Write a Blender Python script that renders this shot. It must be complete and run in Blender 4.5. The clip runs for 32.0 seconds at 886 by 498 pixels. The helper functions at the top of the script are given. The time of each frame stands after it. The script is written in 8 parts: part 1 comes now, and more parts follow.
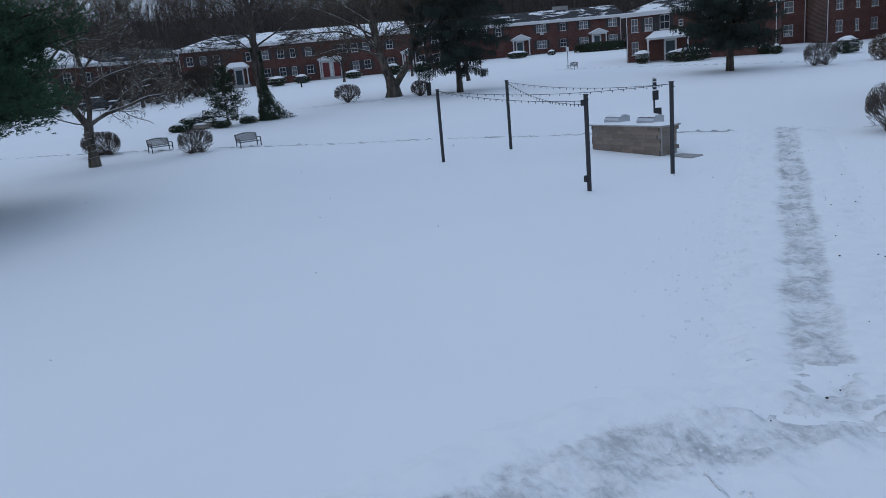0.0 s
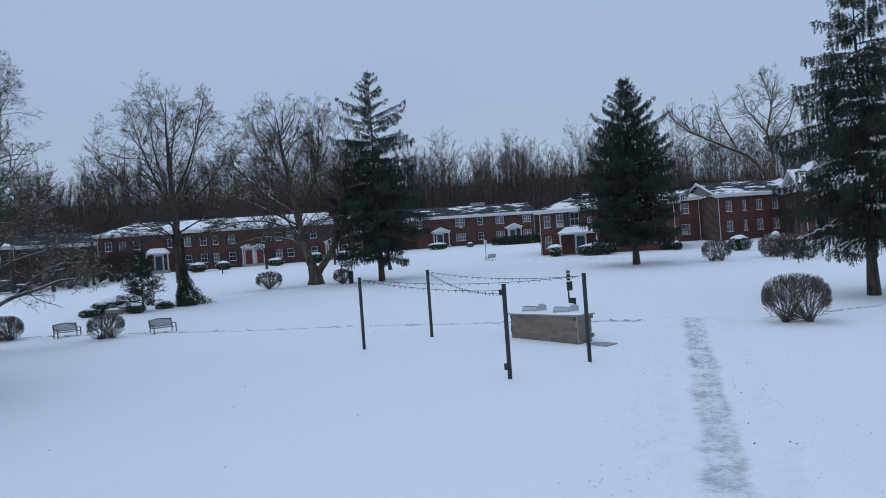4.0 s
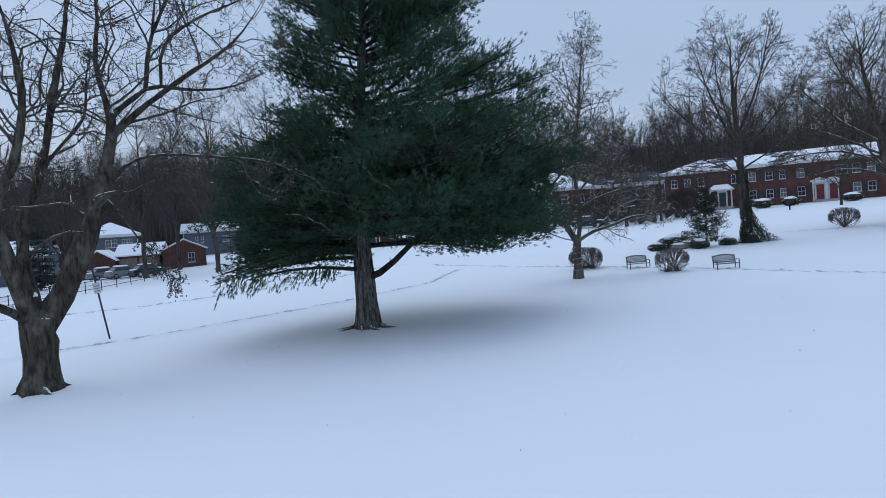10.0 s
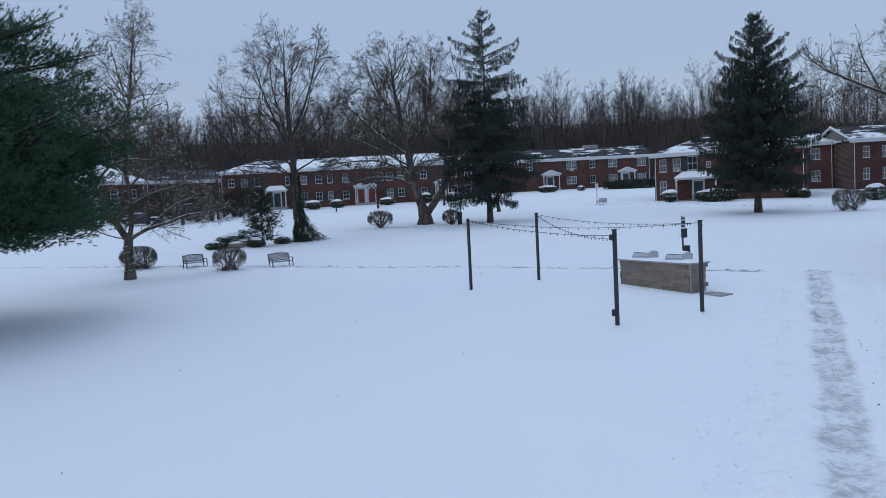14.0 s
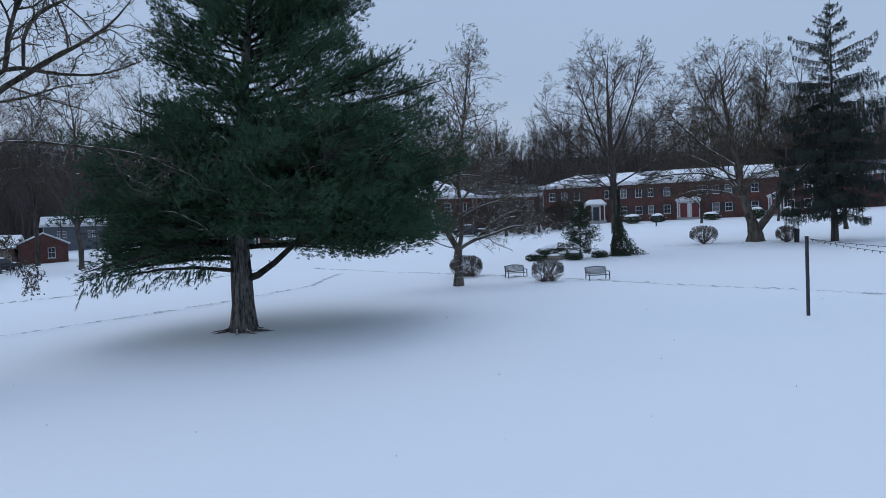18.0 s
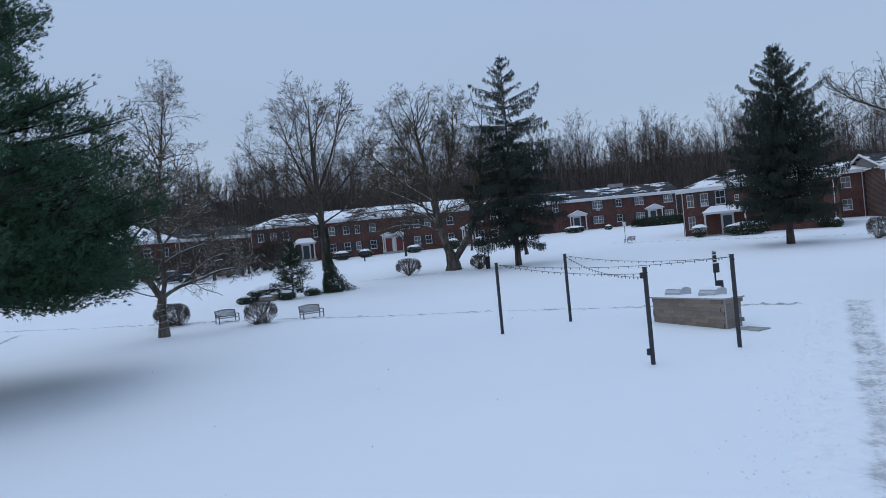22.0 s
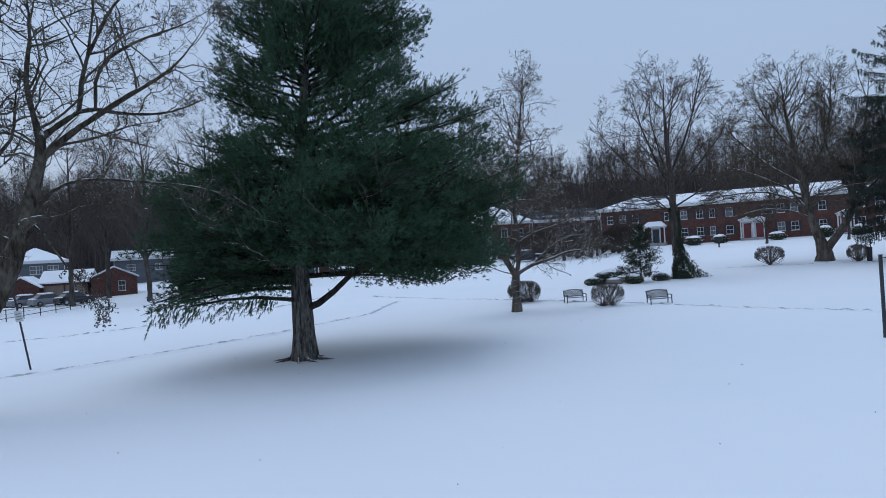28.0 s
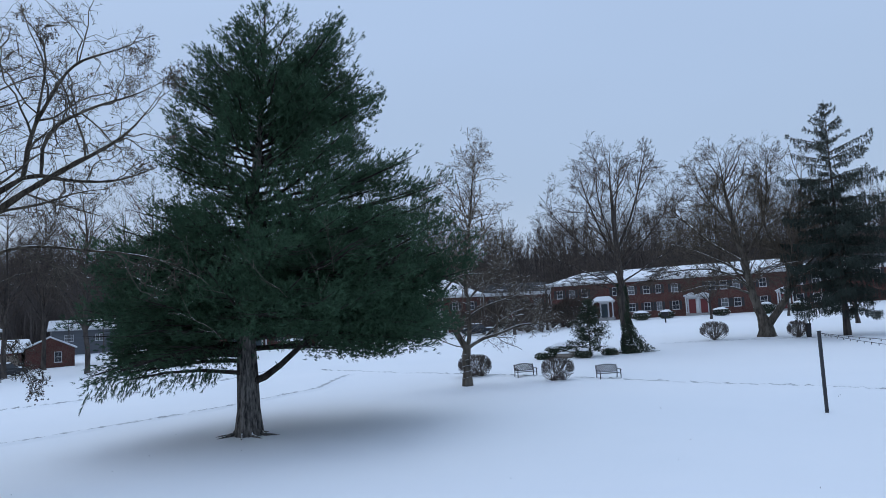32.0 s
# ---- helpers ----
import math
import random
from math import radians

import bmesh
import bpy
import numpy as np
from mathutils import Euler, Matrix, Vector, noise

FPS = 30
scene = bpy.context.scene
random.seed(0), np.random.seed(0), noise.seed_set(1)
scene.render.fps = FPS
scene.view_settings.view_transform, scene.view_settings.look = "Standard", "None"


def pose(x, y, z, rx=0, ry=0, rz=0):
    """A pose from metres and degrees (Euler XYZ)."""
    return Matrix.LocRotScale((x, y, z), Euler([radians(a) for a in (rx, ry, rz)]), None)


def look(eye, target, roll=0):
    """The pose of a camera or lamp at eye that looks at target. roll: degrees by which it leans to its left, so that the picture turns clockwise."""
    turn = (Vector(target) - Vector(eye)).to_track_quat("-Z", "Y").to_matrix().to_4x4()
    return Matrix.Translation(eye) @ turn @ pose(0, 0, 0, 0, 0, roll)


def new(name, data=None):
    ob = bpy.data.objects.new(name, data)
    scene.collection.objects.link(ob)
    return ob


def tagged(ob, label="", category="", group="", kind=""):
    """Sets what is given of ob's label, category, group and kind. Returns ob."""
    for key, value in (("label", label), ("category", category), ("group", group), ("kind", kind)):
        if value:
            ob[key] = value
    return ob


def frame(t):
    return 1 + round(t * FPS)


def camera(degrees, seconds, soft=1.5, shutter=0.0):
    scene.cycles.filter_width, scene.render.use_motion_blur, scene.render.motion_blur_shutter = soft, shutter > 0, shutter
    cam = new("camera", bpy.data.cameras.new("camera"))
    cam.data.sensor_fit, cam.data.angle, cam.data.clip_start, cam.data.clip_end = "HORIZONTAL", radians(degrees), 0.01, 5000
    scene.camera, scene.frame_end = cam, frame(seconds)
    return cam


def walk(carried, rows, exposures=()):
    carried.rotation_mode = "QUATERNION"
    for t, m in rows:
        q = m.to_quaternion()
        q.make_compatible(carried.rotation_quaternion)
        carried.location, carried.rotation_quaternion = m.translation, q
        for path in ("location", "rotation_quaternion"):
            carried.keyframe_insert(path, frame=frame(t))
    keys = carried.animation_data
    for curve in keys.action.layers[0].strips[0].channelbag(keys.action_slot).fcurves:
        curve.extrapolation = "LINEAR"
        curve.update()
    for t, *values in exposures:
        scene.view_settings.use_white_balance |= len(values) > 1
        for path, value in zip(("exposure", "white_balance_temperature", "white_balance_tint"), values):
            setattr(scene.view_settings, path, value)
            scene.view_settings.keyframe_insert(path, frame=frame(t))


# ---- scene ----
cam = camera(61.85, 32.0, soft=0.9)
EYE = (0.0, 0.0, 4.6)
walk(cam, [
    (0.0, pose(*EYE, 76.31, 5.07, -1.35)),
    (0.5, pose(*EYE, 76.82, 4.46, -0.68)),
    (1.0, pose(*EYE, 80.46, 3.74, 0.30)),
    (1.5, pose(*EYE, 84.27, 3.33, 1.22)),
    (2.0, pose(*EYE, 87.46, 2.74, 1.82)),
    (2.5, pose(*EYE, 92.13, 2.15, 0.27)),
    (3.0, pose(*EYE, 92.92, 3.68, -4.39)),
    (3.5, pose(*EYE, 91.13, 4.16, -7.43)),
    (5.5, pose(*EYE, 89.61, 2.68, -1.29)),
    (6.0, pose(*EYE, 88.76, 0.50, 6.17)),
    (6.5, pose(*EYE, 88.78, -0.38, 16.13)),
    (7.0, pose(*EYE, 90.02, 0.65, 21.21)),
    (7.5, pose(*EYE, 90.48, 2.19, 23.30)),
    (8.0, pose(*EYE, 89.49, 2.80, 26.82)),
    (8.5, pose(*EYE, 87.89, 3.00, 31.15)),
    (9.0, pose(*EYE, 86.76, 3.32, 34.25)),
    (9.5, pose(*EYE, 87.51, 3.49, 35.64)),
    (10.0, pose(*EYE, 88.50, 4.21, 34.44)),
    (10.5, pose(*EYE, 88.86, 4.65, 32.63)),
    (11.0, pose(*EYE, 89.08, 4.86, 30.10)),
    (11.5, pose(*EYE, 89.41, 4.75, 26.18)),
    (12.0, pose(*EYE, 89.99, 4.24, 22.78)),
    (12.5, pose(*EYE, 90.15, 4.78, 19.68)),
    (13.0, pose(*EYE, 89.14, 4.57, 12.68)),
    (13.5, pose(*EYE, 87.84, 2.98, 3.51)),
    (14.0, pose(*EYE, 86.29, 2.85, 1.08)),
    (14.5, pose(*EYE, 83.33, 3.15, 0.21)),
    (16.5, pose(*EYE, 80.25, 1.47, 12.65)),
    (17.0, pose(*EYE, 85.65, 0.45, 17.54)),
    (17.5, pose(*EYE, 87.80, 1.44, 21.64)),
    (18.0, pose(*EYE, 88.42, 2.11, 25.38)),
    (18.5, pose(*EYE, 89.34, 2.73, 28.22)),
    (19.0, pose(*EYE, 90.34, 2.92, 29.56)),
    (19.5, pose(*EYE, 90.98, 3.27, 30.16)),
    (20.0, pose(*EYE, 91.46, 3.51, 29.45)),
    (20.5, pose(*EYE, 91.47, 4.64, 22.79)),
    (21.0, pose(*EYE, 90.61, 5.89, 12.43)),
    (21.5, pose(*EYE, 89.85, 5.64, 6.36)),
    (22.0, pose(*EYE, 89.98, 5.33, 3.21)),
    (22.5, pose(*EYE, 90.13, 5.32, 2.01)),
    (23.0, pose(*EYE, 90.14, 5.37, 1.95)),
    (23.5, pose(*EYE, 90.07, 5.48, 3.12)),
    (24.0, pose(*EYE, 89.89, 5.09, 5.51)),
    (24.5, pose(*EYE, 89.65, 4.65, 8.84)),
    (25.0, pose(*EYE, 89.28, 4.00, 12.17)),
    (25.5, pose(*EYE, 89.01, 2.97, 14.92)),
    (26.0, pose(*EYE, 88.68, 2.35, 19.18)),
    (26.5, pose(*EYE, 88.70, 1.79, 24.31)),
    (28.5, pose(*EYE, 91.18, 3.61, 30.36)),
    (29.0, pose(*EYE, 91.78, 4.40, 30.00)),
    (29.5, pose(*EYE, 92.27, 4.78, 27.06)),
    (30.0, pose(*EYE, 93.10, 4.92, 24.79)),
    (30.5, pose(*EYE, 95.11, 3.77, 24.36)),
    (31.0, pose(*EYE, 97.31, 2.42, 25.09)),
    (31.5, pose(*EYE, 97.16, 2.46, 25.73)),
    (32.0, pose(*EYE, 96.10, 2.82, 25.99)),
], exposures=[(0, -0.38), (1, -0.33), (2, -0.16), (3, -0.15), (6, -0.11), (7, -0.08), (8, 0.03), (9, 0.02), (10, 0.04), (12, -0.03), (14, -0.09), (17, -0.19), (19, 0.02), (21, -0.04), (24, -0.14), (26, -0.12), (29, 0.03), (32, 0.06)])

# ---- sky and light ----
world = bpy.data.worlds.new("overcast_sky")
scene.world = world
world.use_nodes = True
wn, wl = world.node_tree.nodes, world.node_tree.links
wn.clear()
sky = wn.new("ShaderNodeTexSky")
sky.sky_type = "NISHITA"
sky.sun_disc = False
sky.sun_elevation, sky.sun_rotation = radians(24), radians(250)
sky.air_density, sky.dust_density = 1.2, 3.0
skyback = wn.new("ShaderNodeBackground")
skyback.inputs["Strength"].default_value = 0.02
wl.new(sky.outputs[0], skyback.inputs["Color"])
wtc = wn.new("ShaderNodeTexCoord")
wsep = wn.new("ShaderNodeSeparateXYZ")
wl.new(wtc.outputs["Generated"], wsep.inputs[0])
wnoise = wn.new("ShaderNodeTexNoise")
wnoise.inputs["Scale"].default_value, wnoise.inputs["Detail"].default_value = 1.6, 3.0
wmap = wn.new("ShaderNodeMapping")
wmap.inputs["Scale"].default_value = (1.0, 1.0, 3.2)
wl.new(wtc.outputs["Generated"], wmap.inputs[0])
wl.new(wmap.outputs[0], wnoise.inputs["Vector"])
wmadd = wn.new("ShaderNodeMath")
wmadd.operation = "MULTIPLY_ADD"
wl.new(wnoise.outputs["Fac"], wmadd.inputs[0])
wmadd.inputs[1].default_value = 0.22
wl.new(wsep.outputs["Z"], wmadd.inputs[2])
wramp = wn.new("ShaderNodeValToRGB")
wl.new(wmadd.outputs[0], wramp.inputs[0])
wramp.color_ramp.elements[0].position = 0.05
wramp.color_ramp.elements[0].color = (0.50, 0.60, 0.775, 1)
wramp.color_ramp.elements[1].position = 0.9
wramp.color_ramp.elements[1].color = (0.50, 0.665, 0.97, 1)
e = wramp.color_ramp.elements.new(0.32)
e.color = (0.405, 0.53, 0.745, 1)
cloud = wn.new("ShaderNodeBackground")
cloud.inputs["Strength"].default_value = 0.86
wl.new(wramp.outputs[0], cloud.inputs["Color"])
wadd = wn.new("ShaderNodeAddShader")
wl.new(skyback.outputs[0], wadd.inputs[0])
wl.new(cloud.outputs[0], wadd.inputs[1])
wout = wn.new("ShaderNodeOutputWorld")
wl.new(wadd.outputs[0], wout.inputs[0])

sun_data = bpy.data.lights.new("veiled_sun", "SUN")
sun_data.energy, sun_data.angle, sun_data.color = 0.5, radians(40), (0.80, 0.90, 1.0)
sun_lamp = new("veiled_sun", sun_data)
sun_lamp.matrix_world = look((-22, 70, 110), (0, 30, 0))

# ---- materials ----
MATS = {}


def nodes_of(name):
    m = bpy.data.materials.new(name)
    m.use_nodes = True
    n, l = m.node_tree.nodes, m.node_tree.links
    return m, n, l, n["Principled BSDF"]


def tex(n, l, scale, detail=4.0, rough=0.55, stretch=(1, 1, 1), space="Object"):
    tc = n.new("ShaderNodeTexCoord")
    mp = n.new("ShaderNodeMapping")
    mp.inputs["Scale"].default_value = stretch
    l.new(tc.outputs[space], mp.inputs[0])
    t = n.new("ShaderNodeTexNoise")
    t.inputs["Scale"].default_value, t.inputs["Detail"].default_value, t.inputs["Roughness"].default_value = scale, detail, rough
    l.new(mp.outputs[0], t.inputs["Vector"])
    return t.outputs["Fac"]


def ramp(n, l, fac, stops):
    r = n.new("ShaderNodeValToRGB")
    el = r.color_ramp.elements
    el[0].position, el[1].position = stops[0][0], stops[-1][0]
    for p, c in stops[1:-1]:
        el.new(p)
    for k, (p, c) in enumerate(stops):
        el[k].position = p
        el[k].color = (*c, 1) if len(c) == 3 else c
    l.new(fac, r.inputs[0])
    return r.outputs["Color"]


def mix(n, l, fac, a, b, mode="MIX"):
    m = n.new("ShaderNodeMix")
    m.data_type, m.blend_type = "RGBA", mode
    for sock, v in ((m.inputs[0], fac), (m.inputs[6], a), (m.inputs[7], b)):
        if isinstance(v, (int, float)):
            sock.default_value = v
        elif isinstance(v, tuple):
            sock.default_value = (*v, 1)
        else:
            l.new(v, sock)
    return m.outputs[2]


def math_node(n, l, op, a, b=0.0, clamp=False):
    m = n.new("ShaderNodeMath")
    m.operation, m.use_clamp = op, clamp
    for k, v in enumerate((a, b)):
        if isinstance(v, (int, float)):
            m.inputs[k].default_value = v
        else:
            l.new(v, m.inputs[k])
    return m.outputs[0]


def bump(n, l, b, height, strength=0.3, dist=0.02):
    k = n.new("ShaderNodeBump")
    k.inputs["Strength"].default_value, k.inputs["Distance"].default_value = strength, dist
    l.new(height, k.inputs["Height"])
    l.new(k.outputs[0], b.inputs["Normal"])


def plain(name, c1, c2, scale=6.0, rough=0.7, metal=0.0, bumps=0.25, stretch=(1, 1, 1), bdist=0.01):
    """A surface with grain at two scales between two colours."""
    if name in MATS:
        return MATS[name]
    m, n, l, b = nodes_of(name)
    big, fine = tex(n, l, scale * 0.18, 3, 0.6, stretch), tex(n, l, scale, 6, 0.6, stretch)
    both = math_node(n, l, "ADD", math_node(n, l, "MULTIPLY", big, 0.5), math_node(n, l, "MULTIPLY", fine, 0.5))
    l.new(ramp(n, l, both, [(0.34, c1), (0.66, c2)]), b.inputs["Base Color"])
    b.inputs["Roughness"].default_value, b.inputs["Metallic"].default_value = rough, metal
    if bumps:
        bump(n, l, b, fine, bumps, bdist)
    MATS[name] = m
    return m


def snow_mat():
    m, n, l, b = nodes_of("snow")
    big, mid, fine = tex(n, l, 0.16, 4, 0.55), tex(n, l, 1.3, 5, 0.6), tex(n, l, 38.0, 3, 0.6)
    c = mix(n, l, big, (0.80, 0.83, 0.86), (0.88, 0.89, 0.90))
    l.new(c, b.inputs["Base Color"])
    b.inputs["Roughness"].default_value = 0.75
    b.inputs["Specular IOR Level"].default_value = 0.2
    h = math_node(n, l, "ADD", math_node(n, l, "MULTIPLY", mid, 1.0), math_node(n, l, "MULTIPLY", fine, 0.12))
    bump(n, l, b, h, 0.12, 0.06)
    return m


SNOW = snow_mat()


def ground_mat():
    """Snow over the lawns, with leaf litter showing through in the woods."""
    m, n, l, b = nodes_of("snowy_ground")
    geo = n.new("ShaderNodeNewGeometry")
    sep = n.new("ShaderNodeSeparateXYZ")
    l.new(geo.outputs["Position"], sep.inputs[0])
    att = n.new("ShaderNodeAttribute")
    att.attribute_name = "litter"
    big, mid, fine = tex(n, l, 0.10, 4, 0.55), tex(n, l, 1.1, 5, 0.6), tex(n, l, 30.0, 3, 0.6)
    c = mix(n, l, big, (0.80, 0.83, 0.86), (0.88, 0.89, 0.90))
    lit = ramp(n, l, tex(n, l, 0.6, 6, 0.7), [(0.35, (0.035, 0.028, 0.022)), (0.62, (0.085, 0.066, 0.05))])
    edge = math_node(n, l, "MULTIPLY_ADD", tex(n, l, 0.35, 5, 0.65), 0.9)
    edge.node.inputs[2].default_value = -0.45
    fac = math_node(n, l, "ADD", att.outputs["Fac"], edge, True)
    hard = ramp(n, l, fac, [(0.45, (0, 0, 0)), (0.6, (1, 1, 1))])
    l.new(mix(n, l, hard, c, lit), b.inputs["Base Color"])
    b.inputs["Roughness"].default_value = 0.78
    b.inputs["Specular IOR Level"].default_value = 0.2
    h = math_node(n, l, "ADD", mid, math_node(n, l, "MULTIPLY", fine, 0.1))
    bump(n, l, b, h, 0.14, 0.07)
    return m


def path_mat():
    """Scraped, trodden snow over a concrete walk. UV: metres across and along."""
    m, n, l, b = nodes_of("scraped_path")
    tc = n.new("ShaderNodeTexCoord")
    sep = n.new("ShaderNodeSeparateXYZ")
    l.new(tc.outputs["UV"], sep.inputs[0])
    scr = tex(n, l, 6.0, 8, 0.72, (0.75, 1.35, 1), "UV")
    lump = tex(n, l, 2.2, 5, 0.6, (1, 1, 1), "UV")
    patch = tex(n, l, 1.3, 5, 0.65, (1, 1, 1), "UV")
    att = n.new("ShaderNodeAttribute")
    att.attribute_name = "wear_shade"
    k = math_node(n, l, "ADD", scr, math_node(n, l, "MULTIPLY", patch, 1.1))
    k = math_node(n, l, "MULTIPLY", k, att.outputs["Fac"])
    base = mix(n, l, lump, (0.80, 0.83, 0.86), (0.88, 0.89, 0.90))
    bare = mix(n, l, tex(n, l, 9.0, 4, 0.6, (1, 1, 1), "UV"), (0.235, 0.245, 0.25), (0.43, 0.445, 0.455))
    # grey mask: slush on the walks, painted shade along the snow trails
    slush_shade = ramp(n, l, k, [(0.60, (0, 0, 0)), (0.74, (0.22, 0.22, 0.22)), (0.86, (0.60, 0.60, 0.60)), (1.0, (0.97, 0.97, 0.97))])
    l.new(mix(n, l, slush_shade, base, bare), b.inputs["Base Color"])
    b.inputs["Roughness"].default_value = 0.72
    b.inputs["Specular IOR Level"].default_value = 0.25
    rough_ = math_node(n, l, "ADD", scr, math_node(n, l, "MULTIPLY", tex(n, l, 7.0, 5, 0.65, (1, 1, 1), "UV"), 1.4))
    bump(n, l, b, math_node(n, l, "MULTIPLY", rough_, math_node(n, l, "MULTIPLY", att.outputs["Fac"], 1.0, True)), 0.4, 0.05)
    return m


def brick_mat(name, c1, c2, mortar):
    m, n, l, b = nodes_of(name)
    tc = n.new("ShaderNodeTexCoord")
    mp = n.new("ShaderNodeMapping")
    mp.inputs["Rotation"].default_value = (radians(90), 0, 0)
    l.new(tc.outputs["Object"], mp.inputs[0])
    t = n.new("ShaderNodeTexBrick")
    t.inputs["Scale"].default_value = 1.0
    t.inputs["Brick Width"].default_value, t.inputs["Row Height"].default_value = 0.215, 0.075
    t.inputs["Mortar Size"].default_value = 0.008
    t.inputs["Color1"].default_value, t.inputs["Color2"].default_value = (*c1, 1), (*c2, 1)
    t.inputs["Mortar"].default_value = (*mortar, 1)
    l.new(mp.outputs[0], t.inputs["Vector"])
    st = ramp(n, l, tex(n, l, 0.7, 5, 0.6), [(0.3, (0.72, 0.72, 0.72)), (0.7, (1.12, 1.1, 1.1))])
    l.new(mix(n, l, 1.0, t.outputs["Color"], st, "MULTIPLY"), b.inputs["Base Color"])
    b.inputs["Roughness"].default_value = 0.85
    b.inputs["Specular IOR Level"].default_value = 0.2
    bump(n, l, b, t.outputs["Fac"], -0.4, 0.008)
    return m


def roof_mat(name, cover):
    """Dark shingles under patchy, wind-streaked snow."""
    m, n, l, b = nodes_of(name)
    pat = tex(n, l, 0.9, 7, 0.68, (0.55, 1.2, 1.2))
    pat2 = tex(n, l, 0.16, 3, 0.5)
    k = math_node(n, l, "ADD", pat, math_node(n, l, "MULTIPLY", math_node(n, l, "SUBTRACT", pat2, 0.5), 0.9))
    msk = ramp(n, l, k, [(cover, (0, 0, 0)), (cover + 0.07, (1, 1, 1))])
    sh = ramp(n, l, tex(n, l, 5.0, 4, 0.6, (1, 3, 3)), [(0.3, (0.020, 0.020, 0.022)), (0.7, (0.052, 0.052, 0.055))])
    l.new(mix(n, l, msk, sh, (0.84, 0.86, 0.88)), b.inputs["Base Color"])
    b.inputs["Roughness"].default_value = 0.8
    b.inputs["Specular IOR Level"].default_value = 0.2
    bump(n, l, b, msk, 0.6, 0.05)
    return m


def bark_mat(name, c1, c2, scale=3.0, snow=0.0, blotch=None):
    m, n, l, b = nodes_of(name)
    grain = tex(n, l, scale, 6, 0.65, (1, 1, 0.22))
    col = ramp(n, l, grain, [(0.38, c1), (0.62, c2)])
    if blotch:
        spots = ramp(n, l, tex(n, l, 1.7, 4, 0.6, (1, 1, 0.6)), [(0.50, (0, 0, 0)), (0.74, (0.9, 0.9, 0.9))])
        col = mix(n, l, spots, col, blotch)
    if snow:
        geo = n.new("ShaderNodeNewGeometry")
        sep = n.new("ShaderNodeSeparateXYZ")
        l.new(geo.outputs["Normal"], sep.inputs[0])
        lie = math_node(n, l, "ADD", sep.outputs["Z"], math_node(n, l, "MULTIPLY_ADD", tex(n, l, 2.2, 4, 0.6), 1.3))
        lie.node.inputs[1].links[0].from_node.inputs[2].default_value = -0.65
        msk = ramp(n, l, lie, [(1.0 - snow, (0, 0, 0)), (min(1.0, 1.06 - snow), (1, 1, 1))])
        col = mix(n, l, msk, col, (0.84, 0.86, 0.88))
    l.new(col, b.inputs["Base Color"])
    b.inputs["Roughness"].default_value = 0.9
    b.inputs["Specular IOR Level"].default_value = 0.2
    bump(n, l, b, grain, 0.7, 0.05)
    return m


def leaf_mat(name, c1, c2, each=0.6, scale=0.5):
    m, n, l, b = nodes_of(name)
    geo = n.new("ShaderNodeNewGeometry")
    k = math_node(n, l, "ADD", math_node(n, l, "MULTIPLY", geo.outputs["Random Per Island"], each), math_node(n, l, "MULTIPLY", tex(n, l, scale, 3, 0.5), 1.0 - each))
    l.new(ramp(n, l, k, [(0.15, c1), (0.8, c2)]), b.inputs["Base Color"])
    b.inputs["Roughness"].default_value = 0.7
    b.inputs["Specular IOR Level"].default_value = 0.15
    return m


def glass_mat(name, tint, rough=0.08):
    m, n, l, b = nodes_of(name)
    l.new(mix(n, l, tex(n, l, 0.9, 2, 0.5), tint, tuple(v * 0.5 for v in tint)), b.inputs["Base Color"])
    b.inputs["Roughness"].default_value = rough
    return m


GROUND, PATH = ground_mat(), path_mat()
BRICK = brick_mat("red_brick", (0.084, 0.030, 0.025), (0.126, 0.045, 0.037), (0.14, 0.115, 0.10))
ROOF_A, ROOF_B = roof_mat("snowy_shingles", 0.41), roof_mat("thin_snow_shingles", 0.60)
ROOF_D = roof_mat("half_melted_snow_roof", 0.46)
SIDING = plain("grey_gable_siding", (0.17, 0.17, 0.165), (0.23, 0.23, 0.225), 3, 0.8, stretch=(0.3, 0.3, 9))
ROOF_C = roof_mat("deep_snow_roof", 0.20)
WHITE = plain("white_trim", (0.56, 0.57, 0.58), (0.70, 0.70, 0.70), 4, 0.5, bumps=0.05)
DARKPAINT = plain("black_shutter_paint", (0.018, 0.018, 0.022), (0.035, 0.035, 0.04), 8, 0.5, bumps=0.1)
PANE, PANE_B = glass_mat("window_glass", (0.05, 0.055, 0.065)), glass_mat("curtained_glass", (0.20, 0.21, 0.22), 0.2)
REDPAINT = plain("red_door_paint", (0.17, 0.028, 0.032), (0.23, 0.04, 0.042), 5, 0.45, bumps=0.05)
BLUEPAINT = plain("slate_door_paint", (0.03, 0.05, 0.065), (0.05, 0.075, 0.09), 5, 0.45, bumps=0.05)
CONCRETE = plain("weathered_concrete", (0.24, 0.235, 0.23), (0.40, 0.39, 0.38), 9, 0.85, bumps=0.3)
IRON = plain("black_iron", (0.010, 0.010, 0.012), (0.022, 0.022, 0.025), 20, 0.6, 0.0, 0.1)
POSTM = plain("dark_bronze_post", (0.022, 0.022, 0.026), (0.045, 0.045, 0.05), 12, 0.65, 0.0, 0.15)
STEEL = plain("brushed_steel", (0.45, 0.46, 0.48), (0.62, 0.63, 0.65), 30, 0.32, 0.9, 0.05, (1, 8, 8))
STONE = plain("tan_stone_block", (0.24, 0.18, 0.125), (0.40, 0.31, 0.22), 7, 0.85, bumps=0.5)
BARK_PINE = bark_mat("pine_bark", (0.032, 0.030, 0.029), (0.22, 0.205, 0.19), 7.0, 0.18)
